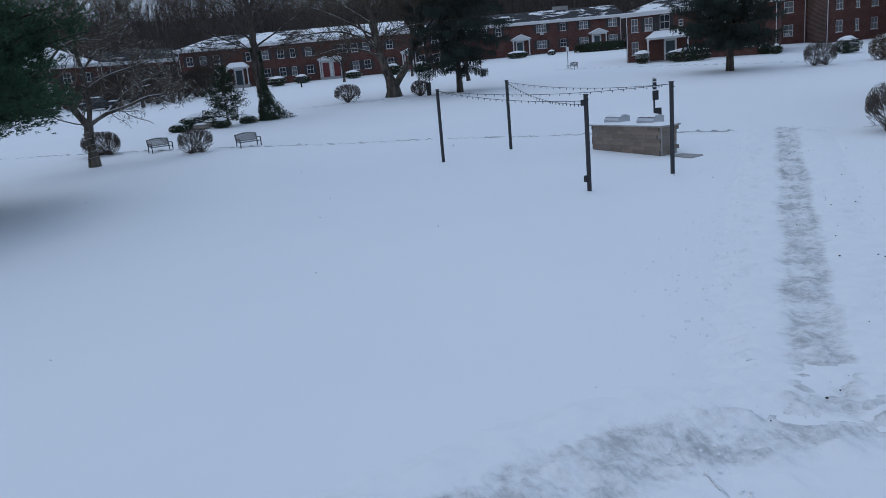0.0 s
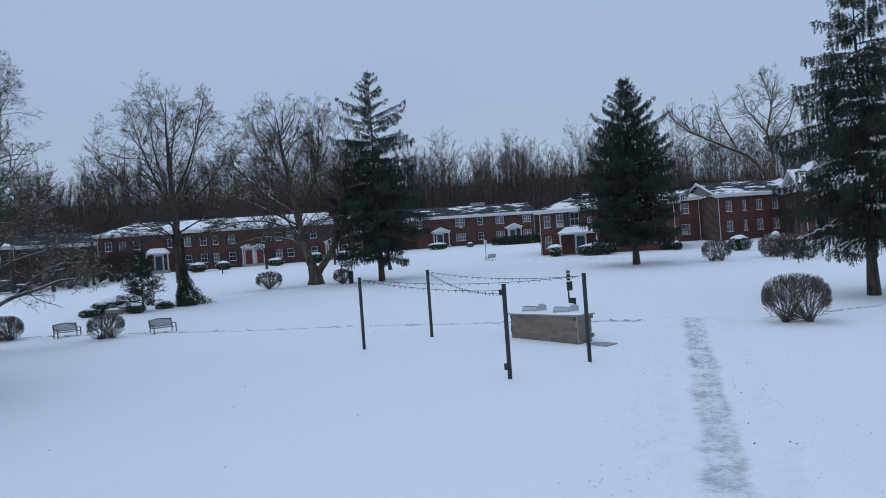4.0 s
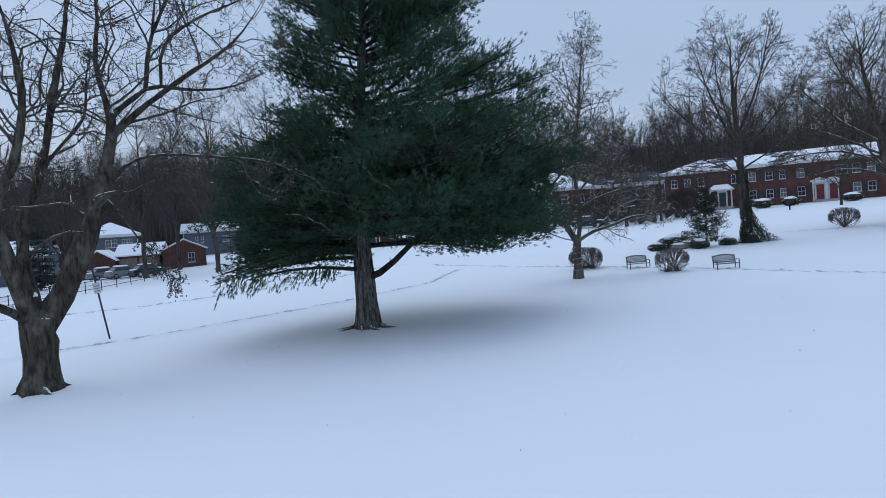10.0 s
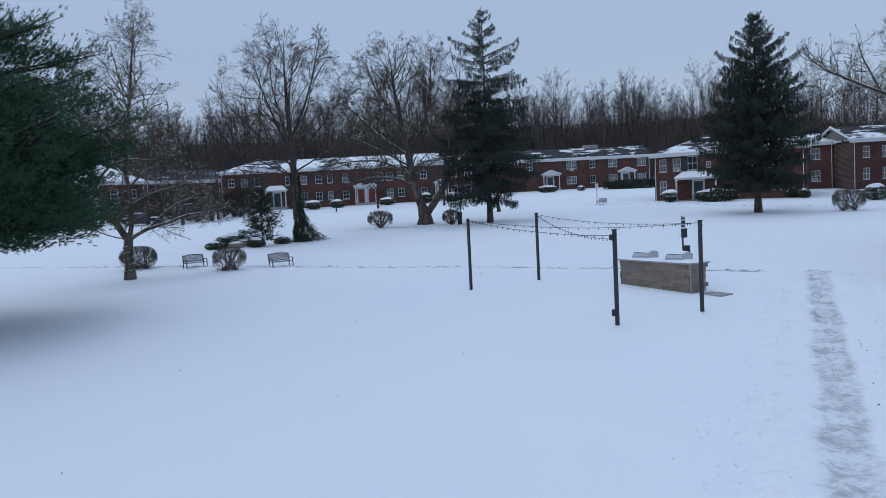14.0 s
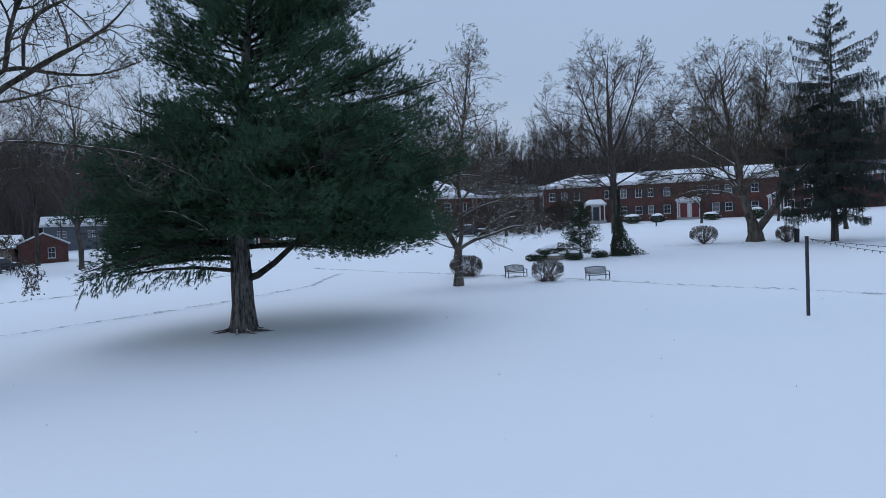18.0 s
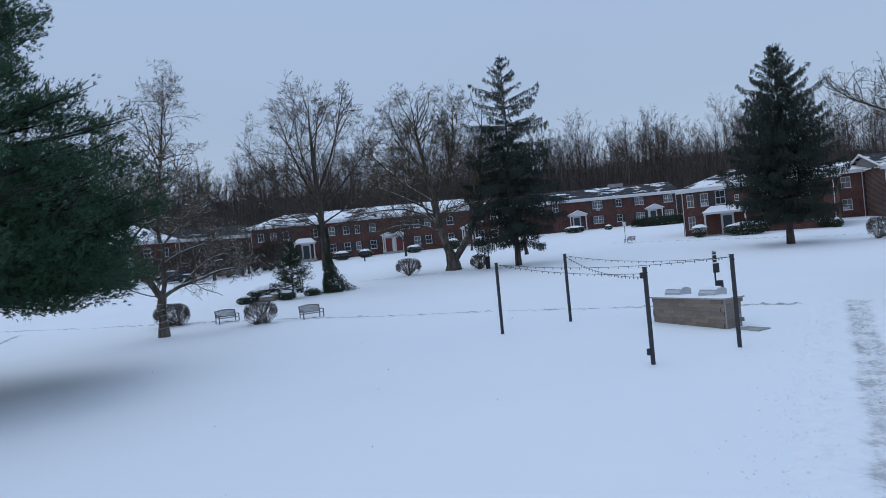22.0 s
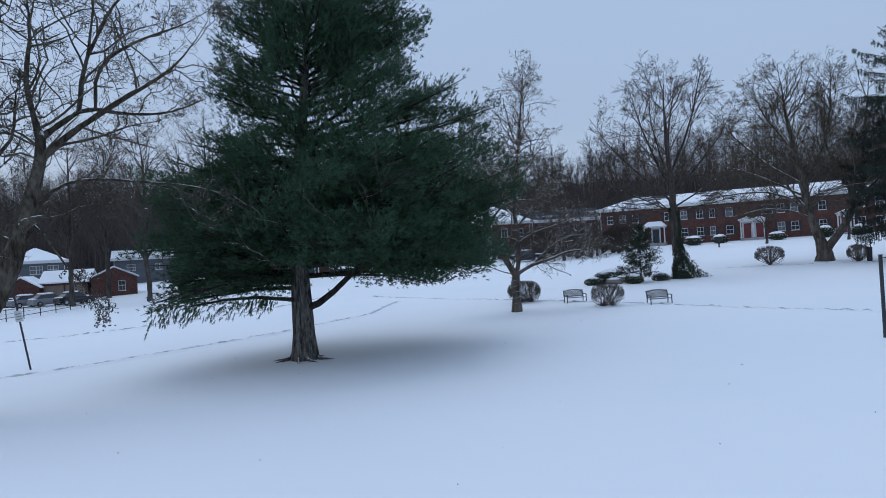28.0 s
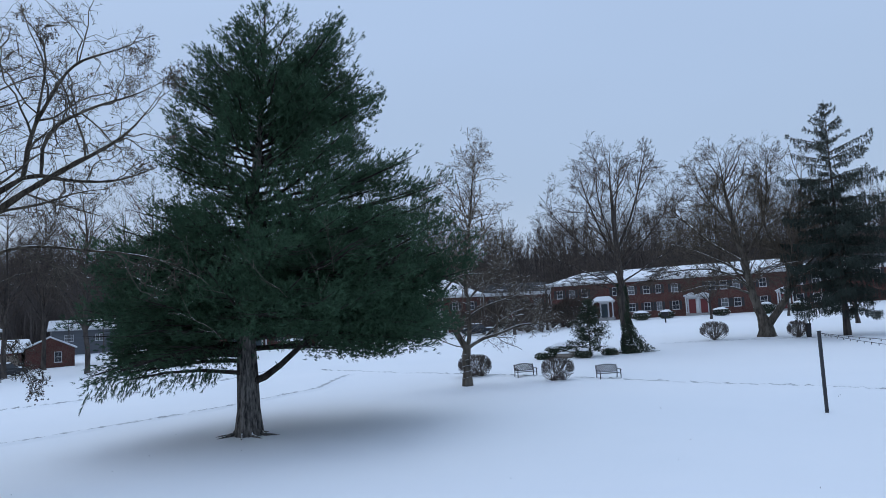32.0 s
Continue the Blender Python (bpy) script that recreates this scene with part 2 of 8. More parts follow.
BARK_SYC = bark_mat("sycamore_bark", (0.020, 0.016, 0.012), (0.085, 0.070, 0.053), 9.0, 0.26, (0.18, 0.16, 0.128))
BARK_SYC_TWIG = bark_mat("sycamore_twig_bark", (0.044, 0.038, 0.030), (0.135, 0.118, 0.095), 4.0, 0.16)
BARK_PALE_TWIG = bark_mat("pale_twig_bark", (0.06, 0.048, 0.036), (0.15, 0.125, 0.098), 4.0)
BARK_CROOK = bark_mat("crooked_limb_bark", (0.045, 0.038, 0.031), (0.13, 0.112, 0.093), 5.0, 0.40, (0.18, 0.16, 0.135))
TWIG_SNOWY = bark_mat("snow_dusted_twig_bark", (0.075, 0.061, 0.047), (0.19, 0.16, 0.128), 4.0, 0.34)
BARK_PALE = bark_mat("pale_limb_bark", (0.055, 0.046, 0.038), (0.15, 0.13, 0.11), 3.0, 0.20, (0.20, 0.18, 0.15))
BARK_DARK = bark_mat("dark_bark", (0.035, 0.03, 0.027), (0.10, 0.085, 0.075), 4.0, 0.10)
ROPE = bark_mat("snowy_rope", (0.03, 0.03, 0.03), (0.07, 0.07, 0.07), 6.0, 0.55)
PINE_LIMB = bark_mat("pine_limb_bark", (0.016, 0.014, 0.012), (0.055, 0.048, 0.042), 6.0)
BARK_TWIG = bark_mat("twig_bark", (0.04, 0.032, 0.028), (0.11, 0.088, 0.072), 4.0)
BARK_WOOD = bark_mat("far_wood_bark", (0.05, 0.043, 0.04), (0.12, 0.10, 0.09), 1.0)
NEEDLE = leaf_mat("pine_needles", (0.013, 0.036, 0.020), (0.072, 0.134, 0.076), 0.22, 0.9)
NEEDLE_S = leaf_mat("spruce_needles", (0.022, 0.033, 0.028), (0.060, 0.076, 0.064))
LEAF = leaf_mat("evergreen_leaves", (0.018, 0.028, 0.018), (0.05, 0.065, 0.04))
TAN_LEAF = leaf_mat("dry_tan_leaves", (0.075, 0.052, 0.036), (0.14, 0.10, 0.07))

# ---- mesh helpers ----
rng = np.random.default_rng(7)


def mesh_np(name, verts, faces, mat, smooth=False):
    me = bpy.data.meshes.new(name)
    me.from_pydata(np.asarray(verts, float).tolist(), [], faces if isinstance(faces, list) else np.asarray(faces).tolist())
    me.materials.append(mat)
    if smooth:
        me.shade_smooth()
    return me


def hang(name, me, parent=None, label="", loc=None):
    ob = new(name, me)
    if parent is not None:
        ob.parent = parent
    if loc is not None:
        ob.location = loc
    if label:
        ob["label"] = label
    return ob


def part(name, bm, material, parent, label="", bevel=0.0):
    if bevel:
        bmesh.ops.bevel(bm, geom=bm.edges[:], offset=bevel, segments=1, affect="EDGES")
    me = bpy.data.meshes.new(name)
    bm.to_mesh(me)
    bm.free()
    me.materials.append(material)
    return hang(name, me, parent, label)


def add_box(bm, lo, hi, m=None):
    s = [(lo[k] + hi[k]) / 2 for k in range(3)], [abs(hi[k] - lo[k]) for k in range(3)]
    mat = Matrix.Translation(s[0]) @ Matrix.Diagonal((*s[1], 1))
    return bmesh.ops.create_cube(bm, size=1, matrix=(m @ mat) if m else mat)["verts"]


def box(lo, hi, m=None):
    bm = bmesh.new()
    add_box(bm, lo, hi, m)
    return bm


def rod(bm, a, b, r, sides=8, r2=None):
    a, b = Vector(a), Vector(b)
    d = b - a
    m = Matrix.Translation((a + b) / 2) @ d.to_track_quat("Z", "Y").to_matrix().to_4x4()
    return bmesh.ops.create_cone(bm, cap_ends=True, segments=sides, radius1=r, radius2=r if r2 is None else r2, depth=d.length, matrix=m)["verts"]


def empty(name, loc, rz=0.0, label="", category="", group="", kind=""):
    ob = new(name)
    ob.matrix_basis = pose(loc[0], loc[1], loc[2], 0, 0, rz)
    return tagged(ob, label, category, group, kind)


def polar(az, d):
    """Ground plan point at d metres, az degrees to the left of straight ahead."""
    return np.array([-math.sin(radians(az)) * d, math.cos(radians(az)) * d])


def tube_arrays(chains, sides_of):
    V, F, base = [], [], 0
    for pts, rad in chains:
        pts, rad = np.asarray(pts, float), np.asarray(rad, float)
        k, n = sides_of(rad.max()), len(pts)
        tan = np.gradient(pts, axis=0)
        tan /= np.linalg.norm(tan, axis=1, keepdims=True) + 1e-9
        mean = np.abs(tan.mean(0))
        ref = np.eye(3)[int(np.argmin(mean))]
        u = np.cross(tan, ref)
        u /= np.linalg.norm(u, axis=1, keepdims=True) + 1e-9
        w = np.cross(tan, u)
        ang = np.arange(k) * 2 * math.pi / k
        ring = pts[:, None, :] + rad[:, None, None] * (np.cos(ang)[None, :, None] * u[:, None, :] + np.sin(ang)[None, :, None] * w[:, None, :])
        V.append(ring.reshape(-1, 3))
        i, j = np.meshgrid(np.arange(n - 1), np.arange(k), indexing="ij")
        a = base + i * k + j
        b = base + i * k + (j + 1) % k
        F.append(np.stack([a, b, b + k, a + k], -1).reshape(-1, 4))
        base += n * k
    return np.concatenate(V), np.concatenate(F)

# ---- ground ----
def land(x, y):
    """Height of the snowy lawn: a gentle rise away from the window, then a wooded hill."""
    x, y = np.asarray(x, float), np.asarray(y, float)
    yc = np.clip(y, -20, 150)
    u = -0.6 + 0.041 * yc + 0.00009 * np.clip(yc - 44, 0, None) ** 2 + 0.003 * np.clip(x, -120, 120)
    z = 0.25 * np.logaddexp(0, u / 0.25)
    r = np.hypot(x, y)
    fall = np.clip((x - 0.30 * np.maximum(y, 1)) / (0.32 * np.maximum(y, 1)), 0, 1)
    hill = 1 - 0.35 * fall * fall * (3 - 2 * fall)
    return z + hill * (0.175 * np.clip(r - 150, 0, 130) + 0.02 * np.clip(r - 282, 0, 600))


def hz(x, y):
    return float(land(x, y))


def spaced(marks):
    out = []
    for a, b, s in marks:
        out += list(np.arange(a, b, s))
    return np.array(out + [marks[-1][1]])


gx = spaced([(-1500, -300, 100), (-300, -120, 12), (-120, -60, 3), (-60, 45, 0.6), (45, 120, 3), (120, 300, 12), (300, 1500, 100)])
gy = spaced([(-600, -60, 60), (-60, -4, 4), (-4, 62, 0.6), (62, 130, 2), (130, 300, 8), (300, 1500, 100)])
GX, GY = np.meshgrid(gx, gy)
GZ = land(GX, GY)


def soft_und(x, y):
    """Slow swells of the snow near the house."""
    out = 0 * x
    for fx, fy, ph, am in ((0.35, 0.21, 0.3, 0.018), (0.13, 0.31, 1.7, 0.025), (0.71, 0.43, 2.9, 0.008), (0.9, 1.1, 0.7, 0.006)):
        out = out + am * np.sin(x * fx + y * fy + ph) * np.cos(x * fy * 0.7 - y * fx + ph * 2)
    return out * np.clip((95 - np.hypot(x, y)) / 20, 0, 1)


GZ = GZ + soft_und(GX, GY)
# where the walks run the lawn is shovelled a little lower
WALK_A, WALK_B = np.array([3.6, 6.2]), np.array([15.1, 31.4])


def off_line(x, y, a, b):
    d = (b - a) / np.linalg.norm(b - a)
    s = (x - a[0]) * d[0] + (y - a[1]) * d[1]
    return s, (x - a[0]) * d[1] - (y - a[1]) * d[0]


s, o = off_line(GX, GY, WALK_A, WALK_B)
GZ -= 0.22 * ((np.abs(o) < 1.25) & (s > -2.0) & (s < 27.0))
SIDE_WALK = np.array([(-2.6, 5.2), (-0.8, 6.2), (0.8, 7.1), (2.4, 7.75), (4.2, 8.0), (7.0, 8.15), (10.0, 8.3), (14.0, 8.5)])
for a_, b_ in zip(SIDE_WALK[:-1], SIDE_WALK[1:]):
    s, o = off_line(GX, GY, a_, b_)
    GZ = np.where((np.abs(o) < 1.3) & (s > -0.3) & (s < np.linalg.norm(b_ - a_) + 0.3), np.minimum(GZ, land(GX, GY) + soft_und(GX, GY) - 0.22), GZ)
nx, ny = len(gx), len(gy)
idx = np.arange(nx * ny).reshape(ny, nx)
quads = np.stack([idx[:-1, :-1], idx[:-1, 1:], idx[1:, 1:], idx[1:, :-1]], -1).reshape(-1, 4)
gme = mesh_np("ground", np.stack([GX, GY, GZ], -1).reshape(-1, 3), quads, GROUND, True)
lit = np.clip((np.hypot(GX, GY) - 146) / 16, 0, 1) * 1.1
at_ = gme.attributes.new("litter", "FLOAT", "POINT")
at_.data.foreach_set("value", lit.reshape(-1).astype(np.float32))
ground = tagged(hang("ground", gme), "gently rising lawn under smooth undisturbed snow", "ground", kind="structure")


def strip(name, pts, half, res, profile, wear_shade, label, seed, lumps=0.03, lift=0.0):
    """A draped strip along a line of plan points: profile(o) is its height over the lawn; the second function is how
    bare it is, on trails how strong the painted shade.
    """
    pts = np.asarray(pts, float)
    seg = np.linalg.norm(np.diff(pts, axis=0), axis=1)
    cum = np.concatenate([[0], np.cumsum(seg)])
    S = np.arange(0, cum[-1], res)
    P = np.stack([np.interp(S, cum, pts[:, k]) for k in (0, 1)], 1)
    T = np.gradient(P, axis=0)
    T /= np.linalg.norm(T, axis=1, keepdims=True)
    Nn = np.stack([T[:, 1], -T[:, 0]], 1)
    O = np.arange(-half, half + 1e-6, res)
    X = P[:, None, 0] + Nn[:, None, 0] * O[None, :]
    Y = P[:, None, 1] + Nn[:, None, 1] * O[None, :]
    r = np.random.default_rng(seed)
    lump = np.zeros_like(X)
    for k in range(34):
        f = r.uniform(5.0, 30.0)
        a = r.uniform(0, 6.28)
        lump += np.sin((X * math.cos(a) + Y * math.sin(a)) * f + r.uniform(0, 6.28)) / (0.6 + f * 0.22)
    lump = lumps * (np.maximum(lump, -0.1) + 0.35 * lump)
    ragged = sum(np.sin(X * r.normal(0, q) + Y * r.normal(0, q) + r.uniform(0, 6.28)) for q in (0.9, 1.6, 2.6, 4.0)) / 4
    edge = np.clip((half - np.abs(O)[None, :] + 0.45 * half * np.minimum(ragged, 0.0)) / 0.7, 0, 1)
    edge = edge * edge * (3 - 2 * edge)
    ends = np.clip(np.minimum(S / 0.5, (S[-1] - S) / 2.5), 0, 1)[:, None]
    blend = edge * ends
    wob = 0.04 * np.sin(S * 0.9 + seed)[:, None] + 0.025 * np.sin(S * 2.7)[:, None]
    OO = O[None, :] + wob
    Zs = land(X, Y) + soft_und(X, Y) + blend * (lift + profile(OO) + lump * (0.35 + wear_shade(OO))) - 0.035 * (1 - blend)
    m_, n_ = X.shape
    ii = np.arange(m_ * n_).reshape(m_, n_)
    q = np.stack([ii[:-1, :-1], ii[:-1, 1:], ii[1:, 1:], ii[1:, :-1]], -1).reshape(-1, 4)
    me = mesh_np(name, np.stack([X, Y, Zs], -1).reshape(-1, 3), q, PATH, True)
    uv = me.uv_layers.new(name="UVMap")
    U = np.stack([np.broadcast_to(O[None, :], X.shape), np.broadcast_to(S[:, None], X.shape)], -1).reshape(-1, 2)
    li = np.empty(len(me.loops), int)
    me.loops.foreach_get("vertex_index", li)
    uv.data.foreach_set("uv", U[li].reshape(-1).astype(np.float32))
    w = me.attributes.new("wear_shade", "FLOAT", "POINT")
    w.data.foreach_set("value", (wear_shade(OO) * ends * edge).reshape(-1).astype(np.float32))
    return tagged(hang(name, me), label, "path", kind="structure")


def bell(o, w):
    return np.exp(-(o / w) ** 2)


def walk_wear(o):
    return 0.28 + 0.46 * np.clip((0.72 - np.abs(o)) / 0.4, 0, 1) + 0.28 * bell(o + 1.1, 0.5)


strip("path", [WALK_A + 1.7 * (WALK_B - WALK_A) / 27.7, WALK_B, WALK_B + (2.2, 2.4)], 2.0, 0.08,
      lambda o: 0.015 - 0.03 * bell(o, 0.5) + 0.02 * bell(np.abs(o) - 0.85, 0.28), walk_wear, "scraped concrete walk with thin trodden snow and low banks", 3, 0.026, 0.03)
strip("path", SIDE_WALK, 1.9, 0.08,
      lambda o: 0.010 - 0.03 * bell(o, 0.7) + 0.012 * bell(o + 0.95, 0.25) + 0.004 * bell(o - 1.15, 0.30),
      lambda o: 0.36 + 0.36 * np.clip((1.1 - np.abs(o)) / 0.6, 0, 1), "trodden snowy walk along the building", 9, 0.024, 0.03)


def trail(pts, half, label, seed, dip=0.05, wear_shade=0.25):
    """A half-filled line of old footprints and spade marks; its grey centre is shade painted into the colour."""
    return strip("snow_trail", pts, half, 0.13, lambda o: 0.05 - 0.35 * dip * bell(o, half * 0.22) + 0.3 * dip * bell(o - half * 0.5, half * 0.18), lambda o: wear_shade + 0.80 * bell(o, half * 0.36), label, seed, 0.02, 0.015)


trail([(13.6, 32.2), (6.74, 35.83), (0.0, 39.2), (-7.36, 42.22), (-14, 44.9), (-21, 47.4), (-29.3, 50.3), (-40, 54.0)], 0.8, "faint shovelled line of the walk past the benches", 4, 0.08, 0.15)
trail([(-46, 6.0), (-35.7, 15.1), (-33.0, 24.0), (-30.5, 32.0), (-29.5, 41.0), (-33, 51.0)], 1.0, "footprints along the lawn beyond the pine", 5, 0.05, 0.1)
trail([(-60, 22), (-48, 32.0), (-43, 44.0), (-44, 58.0)], 1.6, "ploughed verge of the drive beyond the pine", 6, 0.06, 0.1)
trail([(15.0, 90.0), (20, 84.0), (26, 78.0), (30.0, 71.0), (36.0, 66.0)], 0.8, "faint line of the far walk", 7, 0.07, 0.1)
trail([(17.4, 30.4), (21.5, 30.5), (27, 31.0), (34, 32.0)], 0.7, "shovelled line beside the big shrub", 8, 0.08, 0.15)
trail([(-12.5, 69.0), (-4, 69.2), (2.0, 68.5), (8.0, 67.0)], 0.7, "faint line of a walk under the trees", 12, 0.06, 0.1)

# ---- houses ----
def facade(bm, length, z0, z1, thick, holes):
    """A wall along x from y 0 back to y thick, with the holes (x0, x1, z0, z1) cut through."""
    length, z0, z1 = round(length, 3), round(z0, 3), round(z1, 3)
    holes = [tuple(round(q, 3) for q in h) for h in holes]
    xs = sorted({0.0, length, *[h[0] for h in holes], *[h[1] for h in holes]})
    zs = sorted({z0, z1, *[h[2] for h in holes], *[h[3] for h in holes]})
    xs = [v for v in xs if -1e-6 <= v <= length + 1e-6]
    zs = [v for v in zs if z0 - 1e-6 <= v <= z1 + 1e-6]
    vert = {}

    def v(x, y, z):
        key = (round(x, 4), round(y, 4), round(z, 4))
        if key not in vert:
            vert[key] = bm.verts.new(key)
        return vert[key]

    def solid(i, j):
        if not (0 <= i < len(xs) - 1 and 0 <= j < len(zs) - 1):
            return False
        cx, cz = (xs[i] + xs[i + 1]) / 2, (zs[j] + zs[j + 1]) / 2
        return not any(h[0] < cx < h[1] and h[2] < cz < h[3] for h in holes)

    for i in range(len(xs) - 1):
        for j in range(len(zs) - 1):
            if not solid(i, j):
                continue
            a, b, c, d = xs[i], xs[i + 1], zs[j], zs[j + 1]
            bm.faces.new([v(a, 0, c), v(b, 0, c), v(b, 0, d), v(a, 0, d)])
            bm.faces.new([v(b, thick, c), v(a, thick, c), v(a, thick, d), v(b, thick, d)])
            if not solid(i - 1, j):
                bm.faces.new([v(a, thick, c), v(a, 0, c), v(a, 0, d), v(a, thick, d)])
            if not solid(i + 1, j):
                bm.faces.new([v(b, 0, c), v(b, thick, c), v(b, thick, d), v(b, 0, d)])
            if not solid(i, j - 1):
                bm.faces.new([v(a, thick, c), v(b, thick, c), v(b, 0, c), v(a, 0, c)])
            if not solid(i, j + 1):
                bm.faces.new([v(a, 0, d), v(b, 0, d), v(b, thick, d), v(a, thick, d)])


WIN_CACHE = {}


def window_meshes(w, h):
    key = (w, h)
    if key in WIN_CACHE:
        return WIN_CACHE[key]
    bm = bmesh.new()
    f = 0.06
    n = 2 if w < 1.3 else 4
    holes = []
    for k in range(n):
        x0 = f if k == 0 else w * k / n + (0.013 if k != n // 2 or n == 2 else 0.05)
        x1 = w - f if k == n - 1 else w * (k + 1) / n - (0.013 if k + 1 != n // 2 or n == 2 else 0.05)
        holes += [(x0, x1, f, h / 2 - 0.03), (x0, x1, h / 2 + 0.03, h - f)]
    facade(bm, w, 0.0, h, 0.1, holes)
    me = bpy.data.meshes.new("window")
    bm.to_mesh(me)
    bm.free()
    me.materials.append(WHITE)
    out = [me]
    for nm, lo, hi, mt in (("pane", (f, 0.05, f), (w - f, 0.06, h - f), PANE), ("pane", (f, 0.05, f), (w - f, 0.06, h - f), PANE_B), ("sill", (-0.06, -0.1, -0.06), (w + 0.06, 0.1, 0.0), WHITE), ("shutter", (0, -0.05, 0), (0.36, -0.005, h), DARKPAINT)):
        bm = box(lo, hi)
        if nm == "shutter":
            for k in range(9):
                z = h * (k + 0.6) / 10
                add_box(bm, (0.05, -0.065, z), (0.31, -0.045, z + 0.05))
        m2 = bpy.data.meshes.new(nm)
        bm.to_mesh(m2)
        bm.free()
        m2.materials.append(mt)
        out.append(m2)
    WIN_CACHE[key] = out
    return out


def add_window(house, x, z, w, h, shutters=True, light=False):
    me = window_meshes(w, h)
    win = hang("window", me[0], house, loc=(x - w / 2, 0.06, z))
    hang("pane", me[2] if light else me[1], win)
    hang("sill", me[3], win)
    if shutters:
        hang("shutter", me[4], win, loc=(-0.42, -0.06, 0))
        hang("shutter", me[4], win, loc=(w + 0.06, -0.06, 0))


def add_cooler(house_, x, z):
    """A white air conditioner hung in a window."""
    ac = part("air_conditioner", box((x - 0.3, -0.38, z), (x + 0.3, 0.05, z + 0.38)), WHITE, house_)
    for k in range(4):
        part("vent_slat", box((x - 0.25, -0.395, z + 0.06 + 0.075 * k), (x + 0.25, -0.381, z + 0.09 + 0.075 * k)), DARKPAINT, ac)


def add_portico(house, x, w, z, depth, paint, gabled=True, h=2.35):
    """A white entrance: door, surround, posts, and a small roof with snow on it."""
    door = part("door", box((x - 0.5, 0.06, z), (x + 0.5, 0.13, z + 2.1)), paint, house)
    for k in range(3):
        part("door_panel", box((x - 0.36, 0.035, z + 0.2 + k * 0.62), (x + 0.36, 0.062, z + 0.7 + k * 0.62)), paint, door)
    bm = bmesh.new()
    for a, b in ((x - 0.72, x - 0.5), (x + 0.5, x + 0.72)):
        add_box(bm, (a, -0.04, z), (b, 0.1, z + h))
    add_box(bm, (x - 0.72, -0.04, z + 2.1), (x + 0.72, 0.1, z + h))
    part("door_frame", bm, WHITE, house)
    for a in (x - w / 2 + 0.12, x + w / 2 - 0.12):
        bm = bmesh.new()
        rod(bm, (a, -depth + 0.15, z), (a, -depth + 0.15, z + h), 0.09, 10)
        add_box(bm, (a - 0.13, -depth + 0.02, z), (a + 0.13, -depth + 0.28, z + 0.15))
        add_box(bm, (a - 0.13, -depth + 0.02, z + h - 0.12), (a + 0.13, -depth + 0.28, z + h))
        part("porch_post", bm, WHITE, house)
    bm = bmesh.new()
    add_box(bm, (x - w / 2, -depth, z + h), (x + w / 2, -0.002, z + h + 0.22))
    part("porch_beam", bm, WHITE, house)
    bm = bmesh.new()
    e = 0.16
    if gabled:
        top = z + h + 0.22 + w * 0.23
        c = [(x - w / 2 - e, z + h + 0.2), (x + w / 2 + e, z + h + 0.2), (x, top)]
        f = [bm.verts.new((a, -depth - e, b)) for a, b in c]
        g = [bm.verts.new((a, -0.01, b)) for a, b in c]
        bm.faces.new(f), bm.faces.new(g[::-1])
        for k in range(3):
            bm.faces.new([f[k], g[k], g[(k + 1) % 3], f[(k + 1) % 3]])
        part("pediment", bm, WHITE, house)
        bm = bmesh.new()
        for sgn in (-1, 1):
            q = [bm.verts.new(p) for p in ((x + sgn * (w / 2 + e + 0.05), -depth - e - 0.05, z + h + 0.21), (x, -depth - e - 0.05, top + 0.02), (x, -0.02, top + 0.02), (x + sgn * (w / 2 + e + 0.05), -0.02, z + h + 0.21))]
            q2 = [bm.verts.new(v.co + Vector((0, 0, 0.10))) for v in q]
            bm.faces.new(q), bm.faces.new(q2)
            for k in range(4):
                bm.faces.new([q[k], q[(k + 1) % 4], q2[(k + 1) % 4], q2[k]])
        bmesh.ops.recalc_face_normals(bm, faces=bm.faces[:])
        part("porch_snow", bm, SNOW, house)
    else:
        top = z + h + 0.95
        lo = [bm.verts.new(p) for p in ((x - w / 2 - e, -depth - e, z + h + 0.22), (x + w / 2 + e, -depth - e, z + h + 0.22), (x + w / 2 + e, -0.01, z + h + 0.22), (x - w / 2 - e, -0.01, z + h + 0.22))]
        hi = [bm.verts.new(p) for p in ((x - w / 2 + 0.7, -0.9, top), (x + w / 2 - 0.7, -0.9, top), (x + w / 2 - 0.7, -0.01, top), (x - w / 2 + 0.7, -0.01, top))]
        bm.faces.new(lo[::-1]), bm.faces.new(hi)
        for k in range(4):
            bm.faces.new([lo[k], lo[(k + 1) % 4], hi[(k + 1) % 4], hi[k]])
        part("porch_roof", bm, SNOW, house)
    part("porch_step", box((x - w / 2, -depth - 0.1, z - 0.9), (x + w / 2, -0.003, z - 0.02)), CONCRETE, house)


